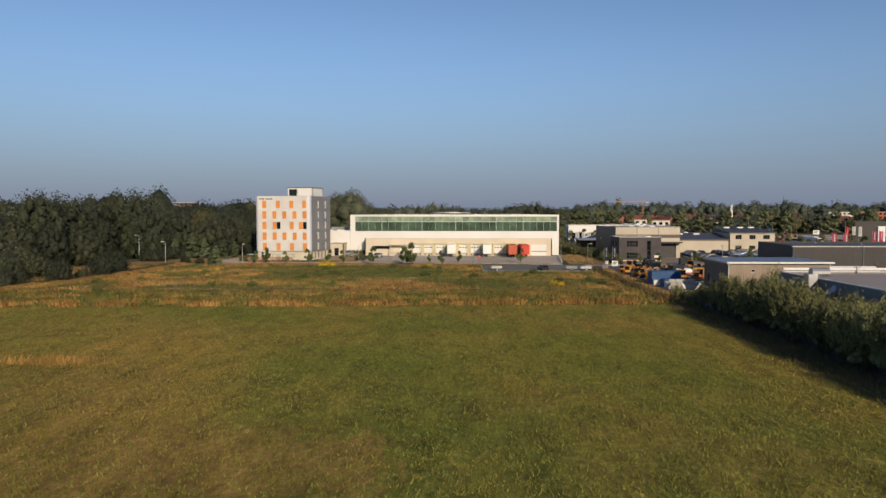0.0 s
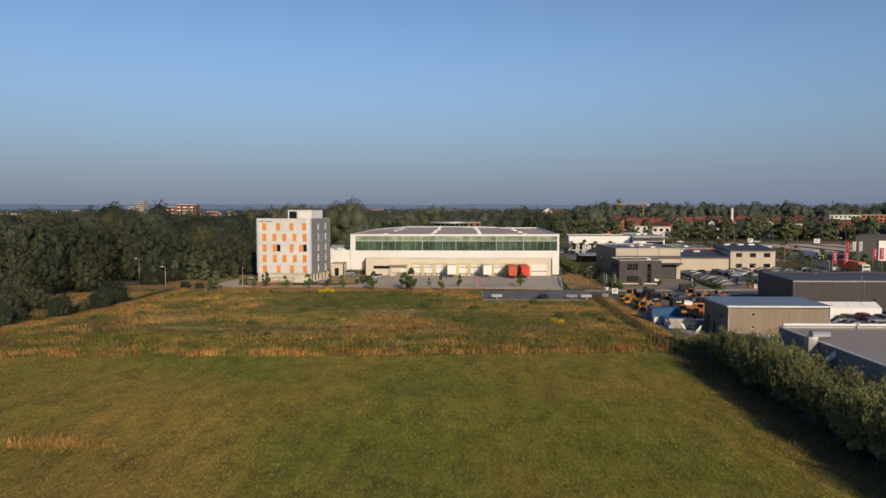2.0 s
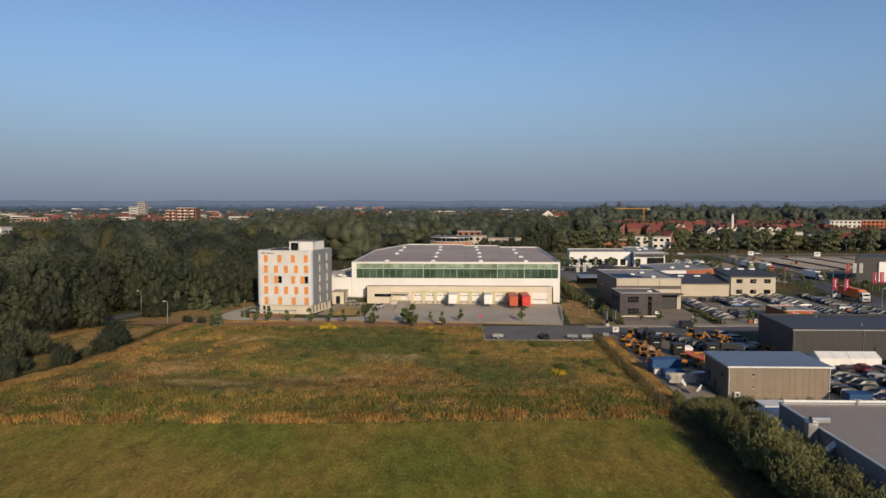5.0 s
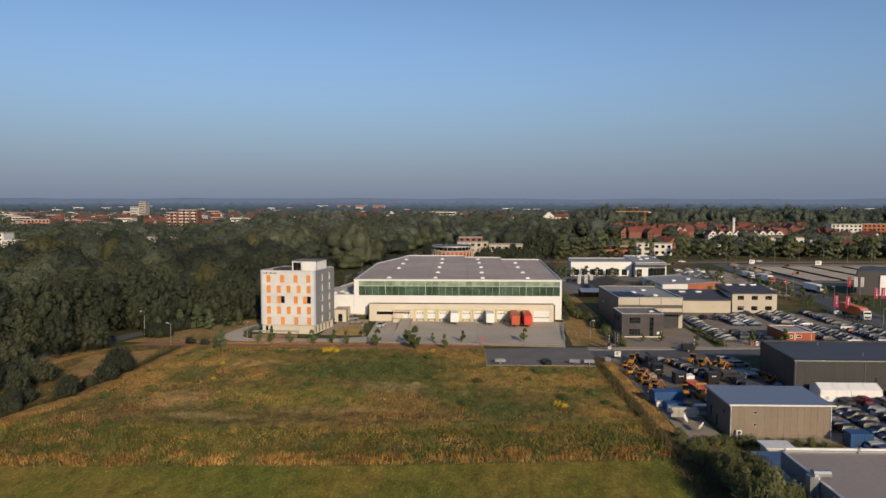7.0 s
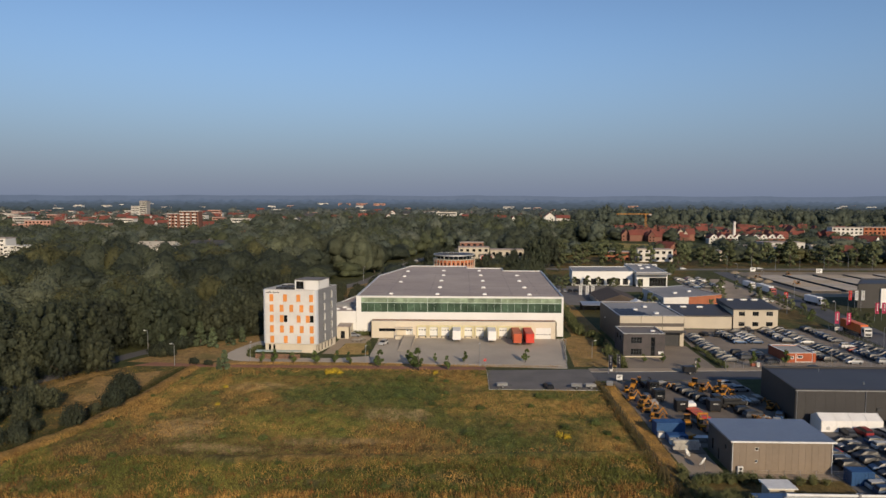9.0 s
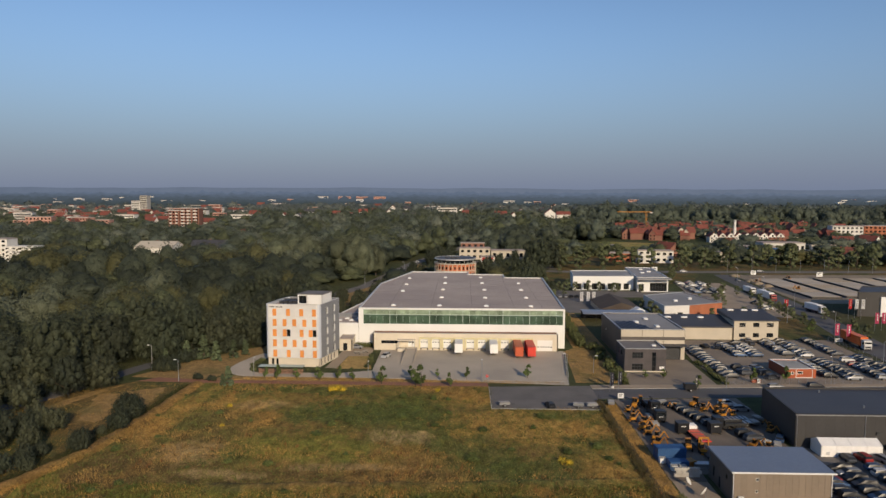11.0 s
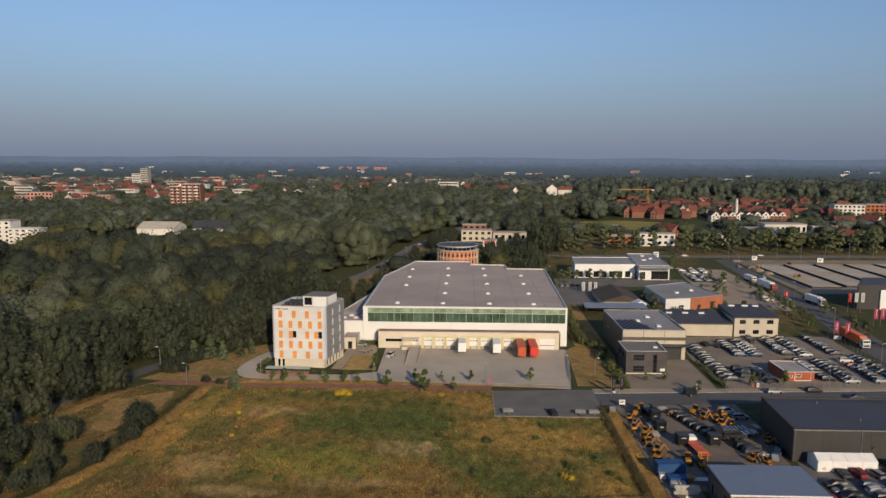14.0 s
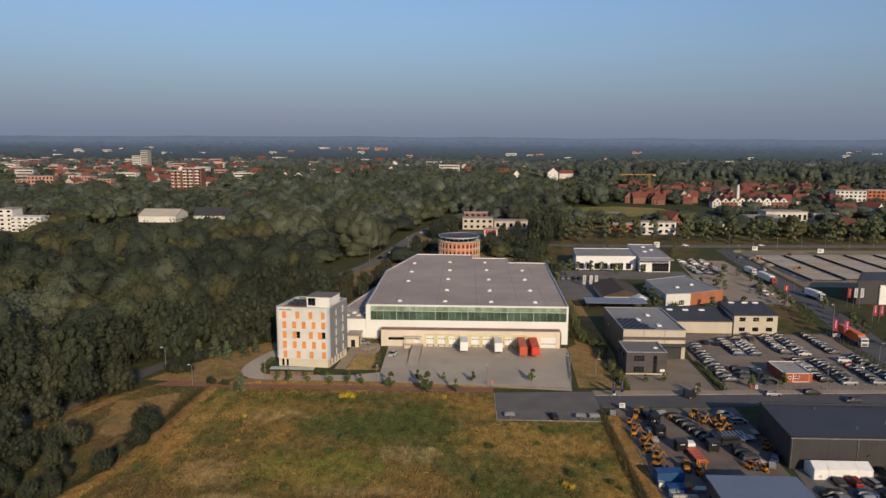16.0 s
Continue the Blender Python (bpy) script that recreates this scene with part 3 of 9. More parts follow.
def dome_arrays(seed, height, radius, low, bases, n_leaf, leaf, shrink=0.87):
    """A leafy crown: one billowing dome and five side domes, with leaf sprays over all their bulges. bases: mesh of the main dome, of the side domes."""
    g = np.random.default_rng(seed)
    mid = height * (low + 0.98) / 2
    shapes = [((0, 0, mid), (radius * 0.78, radius * 0.78, height * (0.98 - low) / 2), bases[0])]
    for k in range(5):
        a = k * 1.2566 + g.uniform(-0.4, 0.4)
        q = g.uniform(0.42, 0.56) * radius
        shapes.append(((math.cos(a) * q, math.sin(a) * q, height * g.uniform(low + 0.16, 0.70)), (radius * g.uniform(0.42, 0.58),) * 2 + (height * g.uniform(0.18, 0.27),), bases[1]))

    def bulge(v, off):
        return (1 + 0.22 * noise.noise(v * 1.5 + off) + 0.32 * (0.22 - abs(noise.noise(v * 2.6 + off))) + 0.30 * (0.22 - abs(noise.noise(v * 5.2 - off))) + 0.10 * noise.noise(v * 12 + off))

    vs, fs, base, offs = [], [], 0, []
    for c, r, (bv, bf) in shapes:
        off = Vector(g.uniform(-50, 50, 3))
        offs.append(off)
        out = []
        for d in bv:
            w = bulge(Vector(d), off) * shrink
            out.append([c[0] + d[0] * r[0] * w, c[1] + d[1] * r[1] * w, max(0.1, c[2] + d[2] * r[2] * w)])
        vs.append(np.array(out))
        fs.append(bf + base)
        base += len(bv)
    v, f = np.concatenate(vs), np.concatenate(fs)
    pts, nrm = [], []
    for which in g.choice(6, n_leaf, p=(0.5, 0.1, 0.1, 0.1, 0.1, 0.1)):
        c, r, _ = shapes[which]
        d = Vector(g.normal(0, 1, 3)).normalized()
        if d.z < -0.35:
            d.z = -d.z
        w = bulge(d, offs[which]) * g.uniform(0.97, 1.04)
        # slope of the bulge gives the way the leaves face
        side = d.orthogonal().normalized()
        up_ = d.cross(side)
        slope = side * (bulge((d + side * 0.05).normalized(), offs[which]) - w) + up_ * (bulge((d + up_ * 0.05).normalized(), offs[which]) - w)
        face = (d - slope * 4.0).normalized()
        pts.append((c[0] + d.x * r[0] * w, c[1] + d.y * r[1] * w, max(0.1, c[2] + d.z * r[2] * w)))
        nrm.append(face[:])
    centres = np.array([c for c, r, b in shapes])
    if n_leaf:
        lv, lf = leaves(g, np.array(pts), np.array(nrm), leaf * 1.25, leaf * 0.9, 0.05, 0.0, True, True)
        v, f = np.concatenate([v, lv]), np.concatenate([f, lf + len(v)])
    return v, f, centres


def billow_arrays(seed, height, radius, low, count, n_leaf, leaf):
    """A full crown: a core dome covered by many small leafy clumps, with leaf sprays on them."""
    g = np.random.default_rng(seed)
    mid, tall = height * (low + 0.94) / 2, height * (0.94 - low) / 2
    k = np.arange(count)
    z = 1 - 1.86 * (k + 0.5) / count
    ang = k * 2.39996 + g.uniform(-0.35, 0.35, count)
    ring = np.sqrt(np.clip(1 - z * z, 0, 1))
    d = np.stack([np.cos(ang) * ring, np.sin(ang) * ring, z], 1)
    swell = np.array([1 + 0.35 * noise.noise(Vector(p) * 1.3 + Vector((seed, 0, 0))) for p in d]) * g.uniform(0.86, 1.06, count)
    c = d * swell[:, None] * np.array([radius * 0.8, radius * 0.8, tall * 0.86]) + np.array([0, 0, mid])
    r = radius * g.uniform(0.7, 1.2, count) * 2.1 / math.sqrt(count)
    core, cf = lobes(g, np.array([[0, 0, mid]]), np.array([1.0]), ICO1, 0.05, 1.0)
    core = (core - [0, 0, mid]) * np.array([radius * 0.62, radius * 0.62, tall * 0.76]) + [0, 0, mid]
    v, f = lobes(g, c, r * 0.54, ICO1, 0.2, 1.45)
    pick = g.integers(0, count, n_leaf)
    e = g.normal(0, 1, (n_leaf, 3)) + d[pick] * 0.9
    e /= np.linalg.norm(e, axis=1, keepdims=True)
    pts = c[pick] + e * (r[pick] * g.uniform(0.62, 1.4, n_leaf))[:, None] * np.array([1, 1, 1.4])
    lv, lf = leaves(g, pts, e, leaf * 1.3, leaf * 0.7, 0.05, 0.0, True, True)
    vs = np.concatenate([core, v, lv])
    vs[:, 2] = np.maximum(vs[:, 2], 0.1)
    return vs, np.concatenate([cf, f + len(core), lf + len(core) + len(v)]), c[:: max(1, count // 6)]


def make_tree(name, seed, height, radius, low, count, n_leaf, leaf, mat, label, form="round", base=None, shrink=0.82):
    rng = np.random.default_rng(seed)
    base = base or (ICO3, ICO2)
    if form == "dome":
        v, f, c = dome_arrays(seed, height, radius, low, (ICO3, ICO2), n_leaf, leaf)
    elif form == "round":
        v, f, c = billow_arrays(seed, height, radius, low, count, n_leaf, leaf)
    else:
        v, f, c = crown_arrays(rng, height, radius, low, count, n_leaf, leaf, ICO1, form)
    tree = thing(name, Matrix.Identity(4), label, "tree")
    bm = bmesh.new()
    r0 = height * 0.02 + 0.04
    knee = Vector((rng.uniform(-0.2, 0.2), rng.uniform(-0.2, 0.2), height * 0.45))
    bar(bm, (0, 0, -0.3), knee, r0, r0 * 0.7, 7)
    bar(bm, knee, (0, 0, height * 0.85), r0 * 0.7, r0 * 0.2, 6)
    for p in c[:: max(1, len(c) // 6)]:
        start = Vector((0, 0, max(height * low * 0.8, p[2] - radius * 0.6)))
        bar(bm, start, Vector(p), r0 * 0.4, r0 * 0.12, 5)
    part("trunk", bm, BARK, tree)
    sheet_np("crown", v, f, mat, tree, True)
    return tree


def place(proto, spots, used, group=""):
    """The prototype goes to the first spot, copies to the others: rows of x, y, turn, size, height factor."""
    out = []
    for i, (x, y, turn, s, h) in enumerate(spots):
        m = Matrix.LocRotScale((x, y, 0), Euler((0, 0, turn)), (s, s, s * h))
        if i == 0 and not used:
            proto.matrix_basis = m
            ob = proto
        else:
            keep = proto.matrix_basis.copy()
            proto.matrix_basis = Matrix.Identity(4)
            ob = copy_thing(proto, m)
            proto.matrix_basis = keep
        if group:
            ob["group"] = group
        out.append(ob)
    return out


def inside(p, ring):
    """Is the plan point p within the ring?"""
    hit = False
    for (x0, y0), (x1, y1) in zip(ring, ring[1:] + ring[:1]):
        if (y0 > p[1]) != (y1 > p[1]) and p[0] < (x1 - x0) * (p[1] - y0) / (y1 - y0) + x0:
            hit = not hit
    return hit


def tufts(name, rng, pts, height, width, blades, mat, label, lean=0.35, spread=0.3):
    """Standing grass: a few tapering blades round each point."""
    k = len(pts) * blades
    root = np.repeat(pts, blades, 0) + np.c_[rng.normal(0, spread, (k, 2)), np.zeros(k)]
    ang = rng.uniform(0, 2 * math.pi, k)
    side = np.stack([np.cos(ang), np.sin(ang), np.zeros(k)], 1) * (width * rng.uniform(0.5, 1.1, k))[:, None]
    tip = np.stack([rng.normal(0, lean, k), rng.normal(0, lean, k), np.ones(k)], 1) * (np.repeat(height, blades) * rng.uniform(0.55, 1.15, k))[:, None]
    v = np.stack([root - side, root + side, root + tip], 1).reshape(-1, 3)
    f = np.arange(k * 3).reshape(-1, 3)
    return tagged(sheet_np(name, v, f, mat), label, "grass", "", "stuff")


# ---------- ground and paved areas ----------
bm = bmesh.new()
R_GROUND = 4950
rings = [0, 60, 150, 300, 600, 1200, 2400, R_GROUND]
previous = None
for r in rings:
    row = [bm.verts.new((r * math.cos(a), r * math.sin(a), 0)) for a in [2 * math.pi * i / 64 for i in range(64)]] if r else [bm.verts.new((0, 0, 0))]
    if previous is not None:
        for i in range(64):
            j = (i + 1) % 64
            bm.faces.new((previous[0], row[i], row[j]) if len(previous) == 1 else (previous[i], row[i], row[j], previous[j]))
    previous = row
tagged(part("ground", bm, COUNTRY), "dark wooded countryside floor with rough grass", "ground", "", "structure")

def ragged(ring, amount):
    """A ring with its sides broken into short uneven steps."""
    out = []
    for k, (x0, y0) in enumerate(ring):
        x1, y1 = ring[(k + 1) % len(ring)]
        count = max(1, int(math.hypot(x1 - x0, y1 - y0) / 1.2))
        for i in range(count):
            x, y = x0 + (x1 - x0) * i / count, y0 + (y1 - y0) * i / count
            out.append((x + amount * (noise.noise((x * 0.35, y * 0.35, 2)) + 0.5 * noise.noise((x * 1.3, y * 1.3, 6))), y + amount * noise.noise((x * 0.35, y * 0.35, 9))))
    return out


MEADOW_RING = [(-82, 121), (-78.5, 100.2), (-70, 100.4), (-19, 102.2), (33, 106.3), (33, 167), (5.2, 167), (5.2, 185.8), (-74, 186.6), (-75, 160), (-77, 136)]
flat("field", [(-420, -300), (33.2, -300), (33.2, 106.2), (-19, 102.1), (-70, 100.3), (-110, 99.5), (-420, 95)], 0.02, FIELD, "mown green grass field with brownish dry patches", "field")
flat("meadow", MEADOW_RING, 0.03, MEADOW, "overgrown dry meadow of golden and green weeds", "meadow")
flat("dry_patch", ragged([(-96.5, 174.5), (-91, 177.5), (-82, 182), (-80.0, 170), (-82.6, 158), (-86.5, 153.5), (-90.5, 155)], 1.6), 0.035, EARTH, "mown dry brown grass between bushes", "grass")
flat("dry_patch", ragged([(-97.5, 181), (-93.5, 183.5), (-99.5, 168), (-101, 150), (-105, 138), (-108, 141), (-104.5, 153), (-103, 168)], 1.0), 0.03, EARTH, "golden dry verge beside a shaded lane", "verge")
flat("rough_grass", [(-110, 99.6), (-78.6, 100.3), (-82.1, 121), (-77.1, 136), (-75.1, 160), (-74.1, 186.6), (-92, 187.5), (-104, 176), (-122, 160), (-150, 110)], 0.025, ROUGH_GRASS, "rough brown and green grass beside a ditch", "grass")
flat("verge", [(-96, 192), (-75, 189.6), (-69.5, 196), (-71.5, 204), (-66.5, 222), (-61, 224), (-50, 235), (-40, 300), (-46, 320), (-62, 240), (-78, 222), (-89, 205)], 0.025, EARTH, "dry brown grass verge below the trees", "verge")
flat("verge", [(30.6, -20), (33.18, -20), (33.18, 106.1), (31.4, 106.0), (30.2, 80), (31.0, 50)], 0.045, ROUGH_GRASS, "uncut rough grass strip at the foot of a hedge", "verge")
flat("verge", [(33.3, 106.5), (36.4, 106.5), (36.4, 174.5), (33.3, 174.5)], 0.03, EARTH, "dry brown grass strip along a fence", "verge")
flat("verge", [(29.5, 191), (43.5, 191), (43.5, 203), (46, 222), (46, 300), (36.2, 300), (35.2, 233), (31.5, 228)], 0.03, EARTH, "dry brown grass bank beside a delivery yard", "verge")
flat("verge", [(-72, 189.6), (5.0, 189.6), (26.5, 189.0), (26.8, 191.5), (-24, 193.2), (-60, 193.6), (-70, 195)], 0.035, EARTH, "narrow dry grass strip with young trees", "verge")
flat("path", [(-92, 187.6), (-74, 186.8), (5.0, 186.1), (5.0, 189.5), (-74, 189.5), (-88, 191.6)], 0.05, RED_PATH, "red brick footpath along the meadow", "path")
flat("yard", [(-28.6, 201.5), (-26.8, 193.3), (27.0, 188.4), (31.2, 226.9), (31.2, 228.4), (-28.9, 228.4)], 0.06, CONCRETE, "pale concrete delivery yard in front of loading docks", "yard")
flat("drive", [(-64, 193.7), (-26.9, 193.4), (-28.7, 201.4), (-37, 198.4), (-61.2, 197.8), (-63.4, 198.8), (-64.9, 200.8), (-65.6, 203.4), (-65.4, 207), (-64.6, 212), (-62.3, 219), (-66.5, 221.5), (-69.0, 215.5), (-70.6, 209), (-71.2, 204), (-70.6, 199.8), (-68.8, 196.6), (-66.6, 194.7)], 0.055, CONCRETE, "pale concrete driveway curving round a tower block", "driveway")
flat("forecourt", [(-43, 204), (-40, 203.8), (-39.6, 203.2), (-38.6, 219), (-31.5, 219), (-31.5, 232.3), (-41.0, 232.3), (-41.5, 226.5)], 0.045, PAVING, "brownish paved forecourt between the tower and the hall", "paving")
flat("lawn", [(-39.4, 203.2), (-29.2, 203.6), (-31.4, 218.9), (-38.4, 218.9)], 0.05, DRY_LAWN, "dry yellow lawn beside the tower block", "lawn")
flat("parking_lot", [(5.4, 167.2), (32.8, 167.2), (32.8, 175.6), (32.8, 187.9), (5.4, 185.9)], 0.05, LOT_ASPHALT, "grey asphalt parking lot at the meadow's edge", "parking lot")
flat("road", [(32.85, 176.2), (66.8, 178.6), (128, 184.0), (128, 191.2), (68, 187.2), (32.85, 184.8)], 0.045, ASPHALT, "dark asphalt side road between company yards", "road")
flat("grass_strip", [(60, 457), (150, 460), (420, 475.5), (470, 478), (560, 640), (60, 600)], 0.02, ROUGH_GRASS, "rough grass under roadside trees", "grass")
flat("grass_strip", [(-26, 364), (36, 364), (40, 440), (58, 444), (-28, 468), (-36, 440)], 0.02, EARTH, "dry grass behind the logistics hall", "grass")
flat("verge", [(-46.2, 320.5), (-33, 317), (-30, 363), (-50.2, 363), (-63.8, 339.8), (-84, 330), (-72, 296)], 0.02, EARTH, "dry grass between the hall and a wood", "verge")
flat("grass_strip", [(37, 366.5), (128, 401), (146, 440), (146, 446.5), (60, 445), (41, 440)], 0.012, ROUGH_GRASS, "rough grass round a showroom", "grass")
flat("pavement", [(32.9, 185.0), (68, 187.4), (127.5, 191.4), (127.5, 193.2), (68, 190.2), (44, 189.2), (32.9, 188.6)], 0.12, PAVING, "brownish paved footway along the side road", "pavement")
flat("road", [(128.2, 100), (137.5, 100), (139.5, 215), (147.5, 262), (155.5, 330), (164, 440), (154.5, 440), (148.5, 380), (145.2, 335), (140.5, 290), (131.5, 240), (128.2, 191)], 0.045, ASPHALT, "grey asphalt main street with parked lorries", "road")
flat("road", [(60, 446), (150, 448), (420, 462), (900, 470), (900, 482), (420, 474), (150, 459), (60, 456)], 0.045, LOT_ASPHALT, "grey country road behind a building site", "road")
flat("road", [(-72, 340), (-64, 340), (-52, 377), (-33, 497), (-16, 560), (2, 640), (-6, 640), (-24, 562), (-41, 499), (-59, 378)], 0.05, LOT_ASPHALT, "grey asphalt road leading through the woods", "road")
flat("verge", [(-64, 340), (-50, 340), (-40, 377), (-24, 470), (-33, 497), (-52, 377)], 0.035, EARTH, "dry brown verge beside a road", "verge")
flat("car_park", [(-16, 486), (60, 462), (60, 512), (-8, 516)], 0.03, LOT_ASPHALT, "grey asphalt surround of a station and an office", "parking lot")
flat("road", [(-30, 470), (60, 446.2), (60, 456), (-20, 484)], 0.06, LOT_ASPHALT, "grey asphalt road at a junction", "road")
flat("road", [(-88.5, 215), (-95.3, 200.5), (-101.4, 184.2), (-105.6, 171), (-114.8, 156.6), (-150, 124), (-153, 128), (-119, 160), (-110.4, 173.2), (-106.4, 186.4), (-100.4, 202.2), (-93.5, 217)], 0.045, ASPHALT, "dark shaded lane under the trees", "road")
flat("forecourt", [(44, 189.4), (68, 190.4), (68.5, 218.6), (58.2, 218.6), (58.2, 202.7), (44.0, 202.2)], 0.06, LOT_PAVING, "brownish paved forecourt of a workshop", "paving")
flat("car_park", [(70, 190.6), (126.5, 193.4), (127, 240), (128.5, 249.5), (73, 247), (70, 218)], 0.055, LOT_PAVING, "brownish paved car dealer's lot full of parked cars", "parking lot")
flat("machine_yard", [(36.6, 126), (43.4, 126), (43.4, 129.2), (66.2, 129.2), (66.2, 145), (68.4, 165), (68.4, 178.2), (36.6, 175.8)], 0.05, GRAVEL, "grey gravel yard with parked machinery", "yard")
flat("car_park", [(61.6, 100.5), (120, 100.5), (120, 146.8), (68.6, 146.8), (66.4, 129), (61.6, 129)], 0.05, LOT_ASPHALT, "grey asphalt yard full of parked cars", "parking lot")
flat("forecourt", [(36.8, 107), (61.4, 107), (61.4, 117.2), (43.2, 117.2), (43.2, 125.8), (36.8, 125.8)], 0.045, PAVING, "paved yard behind a hedge", "paving")
flat("verge", [(36.9, 107.1), (61.3, 107.1), (61.3, 114.4), (46.5, 115.0), (36.9, 115.4)], 0.06, ROUGH_GRASS, "rough dark grass behind a low hedge", "verge")
flat("forecourt", [(34, 40), (110, 40), (110, 106.8), (37, 106.8), (37, 100)], 0.04, ASPHALT, "dark paved surround of a flat-roofed hall", "paving")
flat("grass_strip", [(68.8, 249.8), (128.4, 250), (136, 290), (143, 340), (118, 340), (112, 300), (112, 266), (72, 266)], 0.03, ROUGH_GRASS, "rough grass between company plots", "grass")
flat("car_park", [(112.5, 300), (136, 292), (143, 340), (145.5, 400), (118, 400), (110, 330)], 0.05, PAVING, "paved lot beside the main street", "parking lot")
flat("car_park", [(37, 301), (62, 301), (62, 345), (112, 345), (112, 366), (50, 366), (37, 380)], 0.05, LOT_ASPHALT, "asphalt car park in front of a white hall", "parking lot")
flat("building_site", [(158.5, 331), (222, 331), (330, 345), (420, 430), (420, 446), (166, 440), (162, 385)], 0.03, SANDY, "sandy building site being prepared", "building site")
flat("grass_strip", [(160, 440.5), (420, 446.5), (420, 461), (160, 448)], 0.04, ROUGH_GRASS, "grass verge along a country road", "grass")
flat("park_meadow", [(88, 628), (98, 690), (150, 708), (190, 690), (190, 668), (146, 617)], 0.04, PARK, "light green open meadow among woods", "meadow")
flat("park_meadow", [(70, 945), (108, 945), (122, 1118), (80, 1112)], 0.04, PARK, "golden green clearing among woods", "meadow")
bm = bmesh.new()
previous = None
route = [Vector(p) for p in ((-92, 104), (-84.5, 118), (-78.2, 136), (-75.6, 160), (-74.8, 186))]
for k in range(61):
    u = k / 60 * (len(route) - 1)
    c = route[min(int(u), len(route) - 2)].lerp(route[min(int(u), len(route) - 2) + 1], u - min(int(u), len(route) - 2))
    rise_ = 0.75 + 0.35 * noise.noise((k * 0.4, 0, 7))
    row = [bm.verts.new((c.x + dx + 0.25 * noise.noise((k * 0.7, dx, 1)), c.y, z)) for dx, z in ((-1.5, -0.05), (-0.8, rise_ * 0.8), (0.0, rise_), (1.0, rise_ * 0.7), (2.4, -0.05))]
    if previous:
        for q in range(4):
            bm.faces.new((previous[q], previous[q + 1], row[q + 1], row[q]))
    previous = row
tagged(part("bank", bm, BANK, None, "", True), "low bank of golden dry grass along a ditch", "bank", "", "structure")
bm = bmesh.new()
previous = None
for k in range(91):
    x = -48 + 0.9 * k
    y = 121.0 + 0.068 * (x + 48) + 0.5 * noise.noise((x * 0.12, 3, 0)) - 0.9 * math.exp(-((x + 6) / 9) ** 2)
    rise_ = 0.42 + 0.2 * noise.noise((x * 0.35, 0, 2))
    row = [bm.verts.new((x, y + dy, z)) for dy, z in ((-4.2, 0.0), (-1.6, rise_ * 0.8), (-0.5, rise_), (0.15, rise_ * 0.7), (0.3, 0.0))]
    if previous:
        for q in range(4):
            bm.faces.new((previous[q], previous[q + 1], row[q + 1], row[q]))
    previous = row
tagged(part("bank", bm, MEADOW, None, "", True), "low grassy lip with a dark shaded edge in the meadow", "bank", "", "structure")
kerb_line([(27.1, 188.4), (31.4, 227)])
kerb_line([(5.2, 185.9), (5.2, 167), (32.9, 167)])
kerb_line([(-26.8, 193.25), (26.9, 191.6)])
kerb_line([(32.9, 184.9), (68, 187.3), (127.8, 191.3)])


